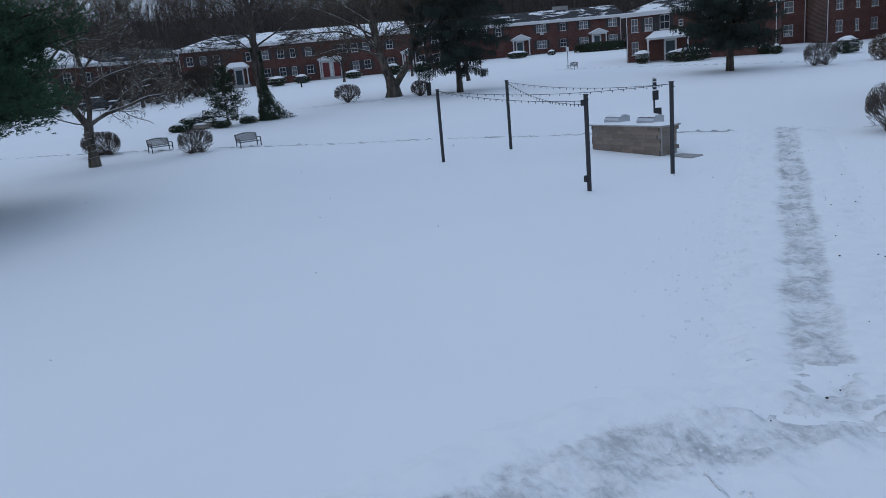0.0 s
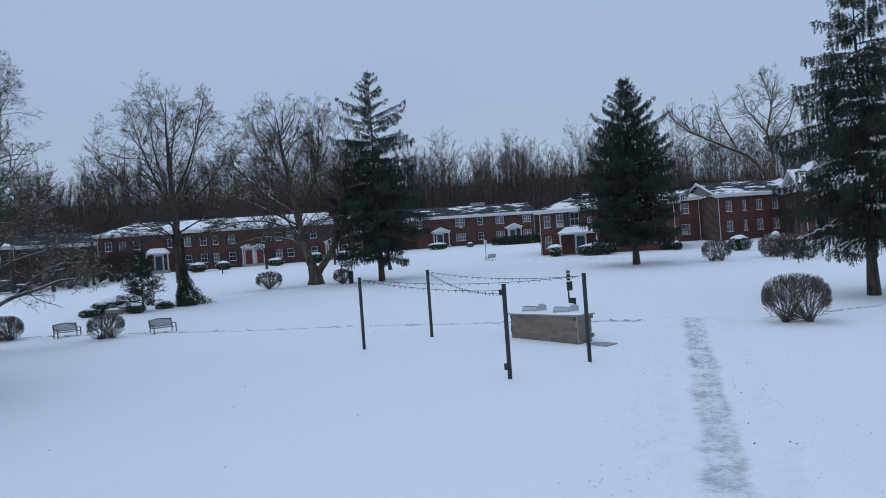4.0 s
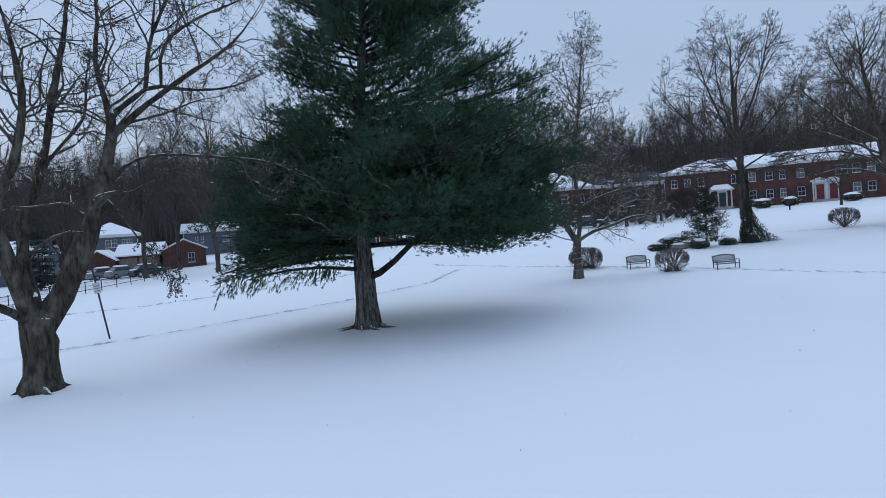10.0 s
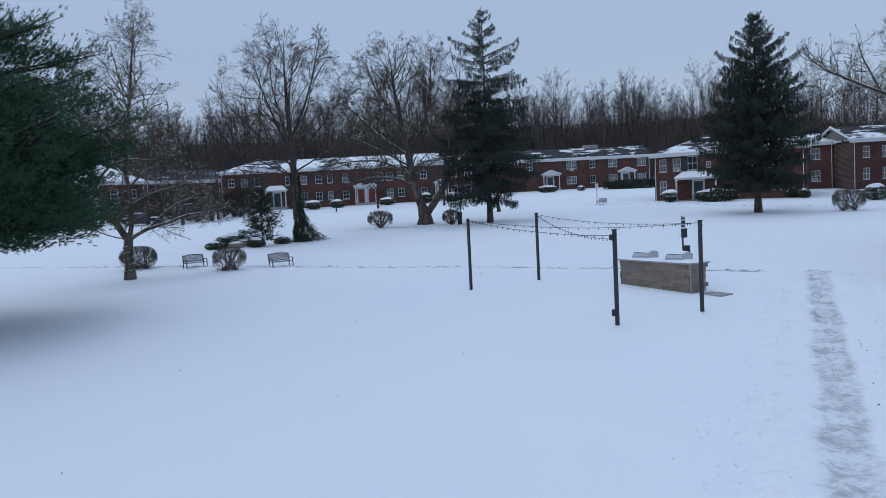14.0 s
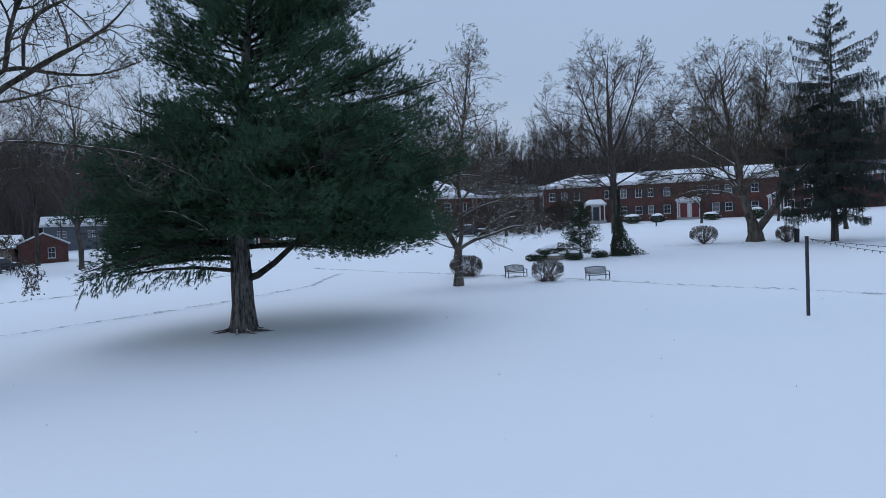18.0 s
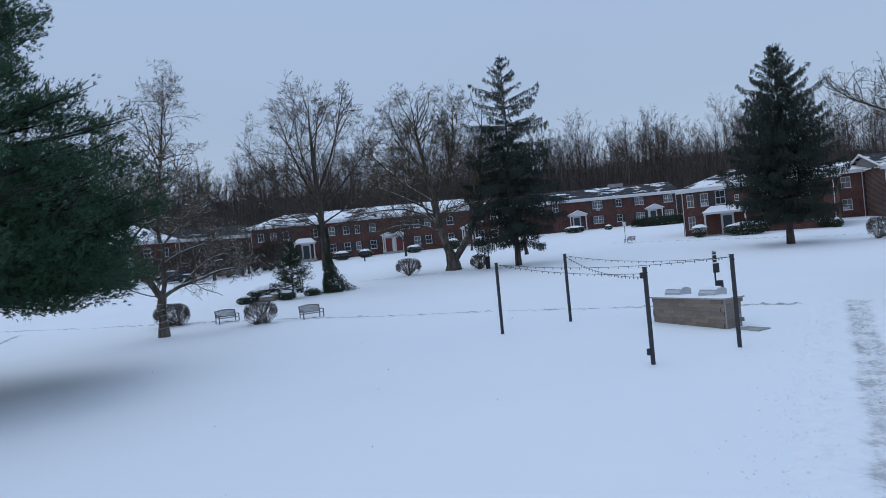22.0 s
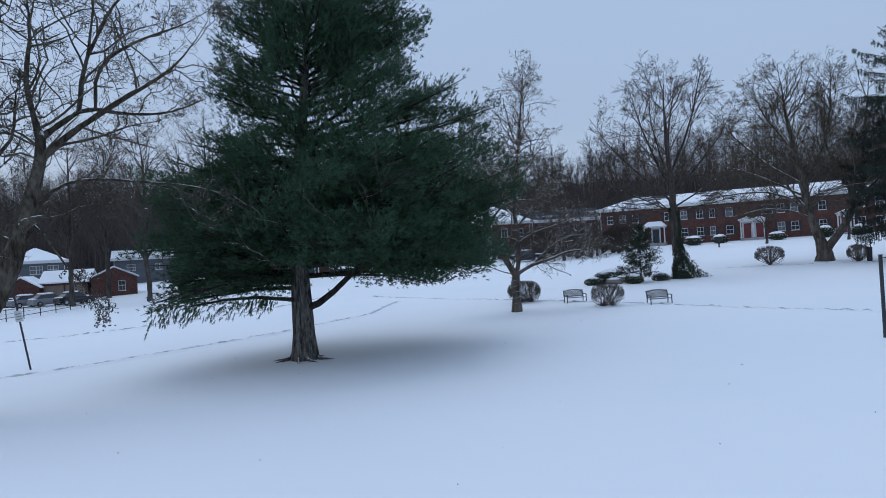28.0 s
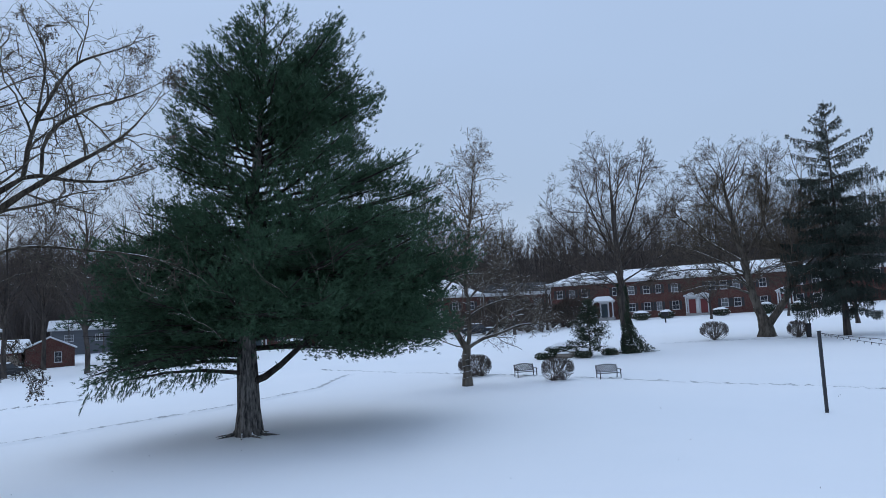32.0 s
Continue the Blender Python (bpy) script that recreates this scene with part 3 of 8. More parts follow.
def roof_part(house, L, D, z, rise, kind, mat, over=0.45):
    bm = bmesh.new()
    a = [(-over, -over, z), (L + over, -over, z), (L + over, D + over, z), (-over, D + over, z)]
    run = D / 2 if kind == "hip" else -over
    r = [(run if kind == "hip" else -over, D / 2, z + rise), (L - run if kind == "hip" else L + over, D / 2, z + rise)]
    lo = [bm.verts.new(p) for p in a]
    lo2 = [bm.verts.new((p[0], p[1], p[2] - 0.16)) for p in a]
    t = [bm.verts.new(p) for p in r]
    bm.faces.new([lo[0], lo[1], t[1], t[0]])
    bm.faces.new([lo[2], lo[3], t[0], t[1]])
    if kind == "hip":
        bm.faces.new([lo[1], lo[2], t[1]])
        bm.faces.new([lo[3], lo[0], t[0]])
    bm.faces.new(lo2)
    for k in range(4):
        bm.faces.new([lo2[k], lo2[(k + 1) % 4], lo[(k + 1) % 4], lo[k]])
    bmesh.ops.recalc_face_normals(bm, faces=bm.faces[:])
    roof = part("roof", bm, mat, house)
    bm = bmesh.new()
    for lo_, hi_ in (((-over - 0.06, -over - 0.06, z - 0.42), (L + over + 0.06, -over, z - 0.02)), ((-over, -over, z - 0.42), (L + over, -0.004, z - 0.17))):
        add_box(bm, lo_, hi_)
    part("fascia", bm, WHITE, roof)
    bm = bmesh.new()
    add_box(bm, (-over - 0.06, -over - 0.06, z - 0.015), (L + over + 0.06, -over + 0.55, z + 0.09))
    part("eave_snow", bm, SNOW, roof)
    return roof


def house(name, A, B, depth, zbase, eave, rise, rkind, rmat, wins=(), doors=(), label="", sink=1.2, wallmat=None, gablemat=None):
    """A brick house whose front runs from plan point A to B (left to right as one faces it)."""
    A, B = np.asarray(A, float), np.asarray(B, float)
    L = float(np.linalg.norm(B - A))
    rz = math.degrees(math.atan2(B[1] - A[1], B[0] - A[0]))
    h = empty(name, (A[0], A[1], zbase), rz, label, "house")
    wallmat = wallmat or BRICK
    holes = [(x - w / 2, x + w / 2, z, z + hh) for x, z, w, hh, *_ in wins]
    holes += [(x - 0.5, x + 0.5, 0.25, 2.35) for x, *_ in doors]
    bm = bmesh.new()
    facade(bm, L, -sink, eave - 0.2, 0.3, holes)
    part("front_wall", bm, wallmat, h)
    for nm, lo, hi in (("side_wall", (0, 0.302, -sink), (0.3, depth, eave - 0.2)), ("side_wall", (L - 0.3, 0.302, -sink), (L, depth, eave - 0.2)), ("back_wall", (0.302, depth - 0.3, -sink), (L - 0.302, depth, eave - 0.2))):
        part(nm, box(lo, hi), wallmat, h)
    part("upper_floor", box((0.31, 0.31, 2.6), (L - 0.31, depth - 0.31, 2.8)), CONCRETE, h)
    part("attic_floor", box((0.31, 0.31, eave - 0.5), (L - 0.31, depth - 0.31, eave - 0.3)), CONCRETE, h)
    roof_part(h, L, depth, eave, rise, rkind, rmat)
    if rkind == "gable":
        for x in (0.0, L - 0.3):
            bm = bmesh.new()
            pts = [(0.02, eave - 0.19), (depth - 0.02, eave - 0.19), (depth / 2, eave + rise - 0.22)]
            f = [bm.verts.new((x, a, b)) for a, b in pts]
            g = [bm.verts.new((x + 0.3, a, b)) for a, b in pts]
            bm.faces.new(f[::-1]), bm.faces.new(g)
            for k in range(3):
                bm.faces.new([f[k], f[(k + 1) % 3], g[(k + 1) % 3], g[k]])
            bmesh.ops.recalc_face_normals(bm, faces=bm.faces[:])
            part("gable_wall", bm, gablemat or wallmat, h)
            if gablemat:
                for y_ in (-0.42, depth + 0.42):
                    bm = bmesh.new()
                    xo = -0.46 if x == 0 else L + 0.46
                    rod(bm, (xo, y_, eave - 0.06), (xo, depth / 2, eave + rise - 0.02), 0.16, 4)
                    part("fascia", bm, WHITE, h)
    for x, z, w, hh, *rest in wins:
        add_window(h, x, z, w, hh, *(rest or ()))
    for x in (0.12, L - 0.2):
        bm = bmesh.new()
        rod(bm, (x, -0.06, -0.4), (x, -0.06, eave - 0.3), 0.045, 6)
        part("downspout", bm, WHITE, h)
    for x, w, d, paint, gab in doors:
        add_portico(h, x, w, 0.25, d, paint, gab)
    return h


LO, UP = 0.95, 3.6
WH = 1.3
# long row behind the bare trees
pa, pb = polar(17.65, 121.5), polar(-1.3, 118.5)
rl = float(np.linalg.norm(pb - pa))
wl_ = []
for k, (x, w, up, lo) in enumerate([(1.6, 0.95, 1, 1), (3.6, 1.0, 1, 1), (5.6, 0.95, 1, 1), (10.6, 1.2, 1, 0), (12.9, 1.0, 1, 1), (15.2, 1.0, 1, 1), (17.0, 0.8, 1, 1), (19.4, 1.0, 1, 1), (24.6, 1.5, 1, 0), (26.4, 1.0, 1, 1), (28.2, 1.0, 1, 1), (31.8, 1.0, 1, 1), (33.0, 0.8, 0, 0), (36.6, 1.0, 1, 1), (38.8, 1.0, 1, 1)]):
    if up:
        wl_.append((x, UP, w, WH, True, k % 3 == 1))
    if lo:
        wl_.append((x, LO, w, WH, True, k % 3 == 0))
house("row_house", pa, pb, 9.5, hz(*((pa + pb) / 2)) + 0.1, 6.0, 1.85, "hip", ROOF_A, wl_, [(8.6, 3.3, 1.6, BLUEPAINT, False), (21.8, 1.9, 1.0, REDPAINT, True), (23.5, 1.8, 0.9, REDPAINT, True), (34.6, 2.2, 1.0, REDPAINT, True)],
      "long two-storey red brick row house with snowy roof")
# second row, further back
pa, pb = polar(-0.5, 130.5), polar(-14.6, 138.0)
wr_ = []
for x, w, up, lo in [(3.0, 1.0, 1, 1), (6.5, 1.0, 1, 1), (9.5, 1.0, 1, 0), (12.0, 1.0, 1, 0), (19.5, 1.8, 1, 1), (23.3, 1.0, 1, 1), (27.0, 1.6, 1, 1), (32.2, 1.6, 1, 1)]:
    if up:
        wr_.append((x, UP + 0.1, w, WH, True, w > 1.2))
    if lo:
        wr_.append((x, LO + 0.1, w, WH, True, w > 1.2))
row_b = house("row_house", pa, pb, 9.5, hz(*((pa + pb) / 2)) - 0.1, 5.55, 2.0, "gable", ROOF_B, wr_, [(15.6, 3.0, 1.4, BLUEPAINT, True), (29.3, 2.7, 1.4, BLUEPAINT, True)],
      "red brick row house with dark shutters and thin roof snow")
# corner house with the porch
pa, pb = polar(-14.9, 93.0), polar(-25.0, 91.0)
wh_ = [(1.0, UP + 0.05, 0.8, 1.5, False, True), (2.6, UP + 0.05, 0.9, 1.5, True, True), (1.0, LO + 0.1, 0.8, 1.5, False, True), (4.4, UP + 0.1, 1.1, 1.6, True, False), (6.2, UP + 0.3, 0.5, 0.7, False, False), (9.0, UP + 0.2, 1.0, 1.5, True, True), (11.2, LO, 1.0, 1.4, False, True), (11.2, UP + 0.2, 1.0, 1.4, False, True), (13.4, LO, 1.0, 1.4, False, True), (13.4, UP + 0.2, 1.0, 1.4, False, True)]
corner = house("corner_house", pa, pb, 10.0, hz(*((pa + pb) / 2)) - 0.1, 5.8, 2.1, "hip", ROOF_D, wh_, [(5.0, 4.6, 1.9, BLUEPAINT, False)],
      "two-storey red brick house with white columned porch and snowy hip roof")
# wings further to the side
pa, pb = polar(-24.4, 107.6), polar(-26.72, 107.9)
wing = house("side_wing", pa, pb, 9.0, hz(*((pa + pb) / 2)), 6.0, 1.4, "hip", ROOF_A, [(2.3, UP + 0.2, 1.1, 1.4, False, True), (1.0, LO + 0.2, 0.5, 1.0, False, True), (2.3, LO, 1.1, 1.4, False, True)], [], "red brick wing with white sash windows and snowy roof")
pa, pb = polar(-27.9, 104.0), polar(-33.2, 110.0)
w3 = []
for x, w in ((1.6, 0.85), (3.8, 0.5), (5.9, 0.85), (8.2, 0.85), (10.4, 0.6)):
    w3 += [(x, UP + 0.2, w, 1.4, False, True), (x, LO + 0.2, w, 1.4, False, True)]
house("brick_block", pa, pb, 9.0, hz(*((pa + pb) / 2)), 6.1, 1.9, "gable", ROOF_D, w3, [], "red brick apartment block with grey gable and small sash windows", gablemat=SIDING)
pa = polar(-33.6, 98.0)
pb = pa + 17.0 * np.array([math.cos(radians(-18.5)), math.sin(radians(-18.5))])
w4 = []
for x, w in ((1.2, 0.5), (2.6, 0.5), (5.0, 0.9), (8.0, 0.9), (11.0, 0.9)):
    w4 += [(x, UP + 0.3, w, 1.5, False, True), (x, LO + 0.2, w, 1.4, False, True)]
block = house("brick_block", pa, pb, 9.0, hz(*((pa + pb) / 2)), 6.2, 2.7, "gable", ROOF_C, w4, [], "red brick block with steep grey gable and deep roof snow", gablemat=SIDING)
# its narrow steep gable over the end bay
GW, GR, GZ0 = 2.5, 3.2, 6.05
bm = bmesh.new()
f0 = [bm.verts.new(p) for p in ((-0.05, -0.5, GZ0), (GW, -0.5, GZ0), (GW / 2, -0.5, GZ0 + GR))]
f1 = [bm.verts.new((v.co.x, 4.2, v.co.z)) for v in f0]
bm.faces.new(f0[::-1]), bm.faces.new(f1)
for k in range(3):
    bm.faces.new([f0[k], f0[(k + 1) % 3], f1[(k + 1) % 3], f1[k]])
bmesh.ops.recalc_face_normals(bm, faces=bm.faces[:])
part("bay_gable", bm, SIDING, block, "grey sided steep gable")
for x_ in (-0.05, GW):
    bm = bmesh.new()
    rod(bm, (x_ + (-0.12 if x_ < 0 else 0.12), -0.56, GZ0 - 0.15), (GW / 2, -0.56, GZ0 + GR + 0.12), 0.07, 4)
    part("fascia", bm, WHITE, block)
    bm = bmesh.new()
    q = [bm.verts.new(p) for p in ((x_ + (-0.12 if x_ < 0 else 0.12), -0.5, GZ0), (GW / 2, -0.5, GZ0 + GR + 0.1), (GW / 2, 4.2, GZ0 + GR + 0.1), (x_ + (-0.12 if x_ < 0 else 0.12), 4.2, GZ0))]
    q2 = [bm.verts.new(v.co + Vector((-0.08 if x_ < 0 else 0.08, 0, 0.06))) for v in q]
    bm.faces.new(q), bm.faces.new(q2)
    for k in range(4):
        bm.faces.new([q[k], q[(k + 1) % 4], q2[(k + 1) % 4], q2[k]])
    bmesh.ops.recalc_face_normals(bm, faces=bm.faces[:])
    part("bay_roof", bm, ROOF_C, block)
# hip-roofed house behind the crooked tree
pa, pb = polar(28.6, 114.0), polar(22.9, 116.0)
house("hip_roof_house", pa, pb, 9.5, hz(*((pa + pb) / 2)) - 0.2, 6.0, 2.7, "hip", ROOF_C, [(1.6, UP, 1.0, 1.3), (4.6, UP, 1.0, 1.3), (7.4, UP, 1.0, 1.3), (9.9, UP, 1.0, 1.3), (1.6, LO, 1.0, 1.3), (7.6, LO, 1.0, 1.3), (9.9, LO, 1.0, 1.3)], [(4.6, 2.6, 1.4, BLUEPAINT, True)], "red brick house with snow-covered hip roof")
pa, pb = polar(22.8, 124.0), polar(17.7, 126.0)
house("linking_house", pa, pb, 9.0, hz(*((pa + pb) / 2)) - 0.3, 5.6, 1.9, "gable", ROOF_B, [(1.8, UP - 0.2, 1.0, 1.2), (4.4, UP - 0.2, 1.0, 1.2), (7.0, UP - 0.2, 1.0, 1.2), (9.4, UP - 0.2, 1.0, 1.2), (1.8, LO, 1.0, 1.3), (7.0, LO, 1.0, 1.3)], [(4.6, 2.2, 1.2, REDPAINT, True)], "dark red brick house behind bare shrubs")
pa, pb = polar(46.0, 113.0), polar(30.0, 116.0)
wk = []
for k in range(9):
    wk += [(2.0 + 3.3 * k, UP, 1.0, 1.3, True, k % 2 == 0)]
    if k not in (3, 6):
        wk += [(2.0 + 3.3 * k, LO, 1.0, 1.3, True, k % 3 == 0)]
house("row_house", pa, pb, 9.5, hz(*((pa + pb) / 2)) - 0.1, 5.9, 2.4, "gable", ROOF_A, wk, [(11.9, 2.4, 1.3, BLUEPAINT, True), (21.8, 2.4, 1.3, BLUEPAINT, True)], "red brick row house half hidden by the pine")

add_cooler(row_b, 19.5, UP - 0.28)
add_cooler(row_b, 3.0, LO - 0.2)
add_cooler(corner, 2.6, UP + 0.1)
add_cooler(wing, 2.2, LO + 0.04)

bm = box((23.0, 4.3, 7.0), (25.6, 5.2, 8.05))
part("chimney", bm, CONCRETE, row_b, "pale concrete chimney on the ridge")

# ---- trees ----
def skeleton_of(limbs, widths=None):
    """Nodes from limbs: each (parent limb index or -1, polyline); a limb starts at the nearest node of its parent."""
    P, par, owner, least = [], [], {}, []
    for k, (src, pts) in enumerate(limbs):
        pts = [np.asarray(p, float) for p in pts]
        last = -1
        if src >= 0:
            ids = owner[src]
            last = ids[int(np.argmin([np.linalg.norm(P[i] - pts[0]) for i in ids]))]
            pts[0] = P[last]
        mine = [] if last < 0 else [last]
        dense = [pts[0]]
        for a, b in zip(pts[:-1], pts[1:]):
            n = max(1, int(np.linalg.norm(b - a) / 0.45))
            for i in range(1, n + 1):
                dense.append(a + (b - a) * i / n + (rng.normal(0, 0.035, 3) if i < n else 0))
        for i, p in enumerate(dense):
            if i == 0 and last >= 0:
                continue
            P.append(p)
            par.append(last)
            q = i / max(len(dense) - 1, 1)
            least.append(widths[k][0] + (widths[k][1] - widths[k][0]) * q if widths and k < len(widths) else 0.0)
            last = len(P) - 1
            mine.append(last)
        owner[k] = mine
    return P, par, np.array(least)


def grow_radii(P, par, tip, power, rmax):
    n = len(P)
    acc = np.zeros(n)
    kids = np.bincount(par[par >= 0], minlength=n)
    for i in range(n - 1, -1, -1):
        if kids[i] == 0:
            acc[i] = tip ** power
        if par[i] >= 0:
            acc[par[i]] += acc[i]
    share = acc / acc[0]
    return np.clip(tip * 0.9 + (rmax - tip) * share ** (1.6 / power), tip, rmax)


def chains_of(P, par, rad):
    n = len(P)
    kids = [[] for _ in range(n)]
    for i in range(n):
        if par[i] >= 0:
            kids[par[i]].append(i)
    out, stack = [], [(i, -1) for i in range(n) if par[i] < 0]
    while stack:
        i, frm = stack.pop()
        ids = ([frm] if frm >= 0 else []) + [i]
        while kids[i]:
            ks = sorted(kids[i], key=lambda q: -rad[q])
            for q in ks[1:]:
                stack.append((q, i))
            i = ks[0]
            ids.append(i)
        if len(ids) > 1:
            R_ = rad[ids].copy()
            if frm >= 0:
                R_[0] = min(R_[0], R_[1] * 1.25)
            out.append((P[ids], R_))
    return out


def sides(r):
    return 12 if r > 0.3 else 8 if r > 0.09 else 5 if r > 0.03 else 3


def flare(chains, base_r, h=0.7):
    """Widen the trunk's foot."""
    pts, rad = chains[0]
    z = pts[:, 2] - pts[0, 2]
    chains[0] = (pts, rad + base_r * 0.32 * np.exp(-z / h * 2.2))
    return chains


def batch_tubes(P, R_, k=3):
    """Tubes for many equal-length branches at once: P (n, m, 3), R_ (n, m)."""
    n, m = R_.shape
    tan = np.gradient(P, axis=1)
    tan /= np.linalg.norm(tan, axis=2, keepdims=True) + 1e-9
    ref = np.where(np.abs(tan[:, :1, 2:3]) > 0.8, np.array([1.0, 0, 0]), np.array([0, 0, 1.0]))
    u = np.cross(tan, np.broadcast_to(ref, tan.shape))
    u /= np.linalg.norm(u, axis=2, keepdims=True) + 1e-9
    w = np.cross(tan, u)
    ang = np.arange(k) * 2 * math.pi / k + 0.5
    V = P[:, :, None, :] + R_[:, :, None, None] * (np.cos(ang)[None, None, :, None] * u[:, :, None, :] + np.sin(ang)[None, None, :, None] * w[:, :, None, :])
    i, j = np.meshgrid(np.arange(m - 1), np.arange(k), indexing="ij")
    q = np.stack([i * k + j, i * k + (j + 1) % k, (i + 1) * k + (j + 1) % k, (i + 1) * k + j], -1).reshape(-1, 4)
    F = (q[None] + (np.arange(n) * m * k)[:, None, None]).reshape(-1, 4)
    return V.reshape(-1, 3), F


def inside(p, ells):
    """How far out each point lies in the nearest ellipsoid: 1 is its skin."""
    return np.min([np.linalg.norm((p - np.asarray(c)) / np.asarray(s_), axis=1) for c, s_ in ells], axis=0)


def sprout(P, R_, count, frac, ang, up, wob, m, r, ells, start=0.15, rfrac=0.6, tip=0.006, lmax=9.0, droop=0.0, power=1.0):
    """Side branches for a batch of branches; returns the new batch."""
    n, mp = R_.shape
    L = np.linalg.norm(np.diff(P, axis=1), axis=2).sum(1)
    cnt = r.poisson(count * np.ones(n) if np.isscalar(count) else count)
    own = np.repeat(np.arange(n), cnt)
    q = start + (1 - start) * r.uniform(0, 1, len(own)) ** power
    x = q * (mp - 1)
    i = np.clip(x.astype(int), 0, mp - 2)
    fr = (x - i)[:, None]
    p0 = P[own, i] * (1 - fr) + P[own, i + 1] * fr
    r0 = R_[own, i] * (1 - fr[:, 0]) + R_[own, i + 1] * fr[:, 0]
    T = P[own, i + 1] - P[own, i]
    T /= np.linalg.norm(T, axis=1, keepdims=True) + 1e-9
    perp = np.cross(T, r.normal(0, 1, T.shape))
    perp /= np.linalg.norm(perp, axis=1, keepdims=True) + 1e-9
    th = np.radians(r.normal(ang, 11, len(own)))[:, None]
    d = T * np.cos(th) + perp * np.sin(th)
    ln = np.minimum(frac * L[own] * (1.12 - 0.62 * q) * r.uniform(0.55, 1.2, len(own)), lmax)
    for k in range(2):
        far = inside(p0 + (d + (0, 0, up)) * ln[:, None], ells) > 1.08
        ln = np.where(far, ln * 0.68, ln)
    steps = [d]
    for k in range(m - 2):
        e = steps[-1] + np.array([0, 0, up / m - droop * k / m]) + r.normal(0, wob, d.shape)
        steps.append(e / (np.linalg.norm(e, axis=1, keepdims=True) + 1e-9))
    Q = np.concatenate([p0[:, None], p0[:, None] + np.cumsum(np.stack(steps, 1), 1) * (ln / (m - 1))[:, None, None]], 1)
    ra = np.minimum(r0 * rfrac, 0.0115 * ln + tip)
    ra = np.maximum(ra, tip)
    return Q, ra[:, None] * np.linspace(1, 0.45, m)[None] + 0


def resampled(pts, rad, n):
    t = np.linspace(0, 1, len(pts))
    u = np.linspace(0, 1, n)
    return np.stack([np.interp(u, t, pts[:, k]) for k in range(3)], 1), np.interp(u, t, rad)


def bare_tree(base, limbs, ells, label, bark, twigbark, seed, tip=0.007, trunk_r=0.4, category="tree", name="bare_tree", roots=0, widths=None, dense=2.2, frac=0.42, wob=0.16, up=0.25, ang=46, fine=(7.5, 6.0, 2.5), droop=0.0, zmin=2.0, balls=0, lmax=6.0, forks=6.0, clear=0.0, zclear=0.0):
    """A leafless tree: authored limbs, three orders of side branches and twig ends, kept inside the crown's outline."""
    r = np.random.default_rng(seed)
    P, par, least = skeleton_of(limbs, widths)
    P, par = np.array(P), np.array(par)
    rad = np.maximum(grow_radii(P, par, 0.03, 2.2, trunk_r), least) if widths is None else np.maximum(least, 0.02)
    for _ in range(2):
        acc, cnt = np.zeros_like(P), np.zeros(len(P))
        has = np.flatnonzero(par >= 0)
        np.add.at(acc, par[has], P[has])
        np.add.at(cnt, par[has], 1)
        mid = has[cnt[has] > 0]
        soft_ = 0.5 * P[mid] + 0.25 * P[par[mid]] + 0.25 * acc[mid] / cnt[mid][:, None]
        P[mid] = soft_
    ch = flare(chains_of(P, par, rad), trunk_r)
    tree = empty(name, (*base, hz(*base) - 0.05), 0, label, category)
    smooth_ch = []
    for pts, rd in ch:
        thin = np.clip((1 - np.linspace(0, 1, len(rd))) / 0.28, 0, 1) if len(rd) > 5 else np.ones(len(rd))
        rd = tip + (rd - tip) * np.maximum(thin, 0.12)
        smooth_ch.append((pts, rd * (1 + 0.05 * r.normal(0, 1, len(rd)))))
    v, f = tube_arrays(smooth_ch, lambda q: 24 if q > 0.25 else 10 if q > 0.1 else 6)
    lump = sum(np.sin(v @ r.normal(0, q, 3) + r.uniform(0, 6.28)) / (1 + q * 0.3) for q in (2.5, 4.0, 6.0, 8.0, 11.0, 15.0))
    lump2 = sum(np.sin(v @ r.normal(0, q, 3) + r.uniform(0, 6.28)) / (1 + q * 0.3) for q in (2.5, 4.0, 6.0, 8.0, 11.0, 15.0))
    v = v + 0.095 * trunk_r * np.stack([lump, lump2, 0 * lump], 1) * np.clip(np.interp(v[:, 2], [0, 3, 12], [1, 0.9, 0.35]), 0, 1)[:, None]
    trunk = hang("trunk", mesh_np("trunk", v, f, bark, True), tree)
    for k in range(roots):
        a = k * 6.28 / roots + r.uniform(-0.3, 0.3)
        ln = trunk_r * r.uniform(1.5, 2.1)
        pts = np.array([(math.cos(a) * trunk_r * 0.5, math.sin(a) * trunk_r * 0.5, 0.55), (math.cos(a) * trunk_r * 1.05, math.sin(a) * trunk_r * 1.05, 0.14), (math.cos(a + 0.1) * ln * 0.8, math.sin(a + 0.1) * ln * 0.8, 0.03), (math.cos(a + 0.25) * ln * 1.25, math.sin(a + 0.25) * ln * 1.25, -0.10)])
        v, f = tube_arrays([(pts, np.array([trunk_r * 0.42, trunk_r * 0.3, trunk_r * 0.15, trunk_r * 0.06]))], lambda q: 7)
        hang("root", mesh_np("root", v, f, bark, True), trunk)
    A, B = zip(*[resampled(p, q, 14) for p, q in smooth_ch])
    A, B = np.array(A), np.array(B)
    keep = A[:, -1, 2] > zmin
    A, B = A[keep], B[keep]
    L = np.linalg.norm(np.diff(A, axis=1), axis=2).sum(1)
    Q1, S1 = sprout(A, B, dense * L, frac, ang, up, wob, 7, r, ells, 0.22, 0.55, tip, lmax, droop)
    # the limbs fork out at their ends
    Qe, Se = sprout(A, B, forks, 0.34, 27, up + 0.1, wob * 0.8, 7, r, ells, 0.62, 0.8, tip, lmax, droop)
    Q1, S1 = np.concatenate([Q1, Qe]), np.concatenate([S1, Se])
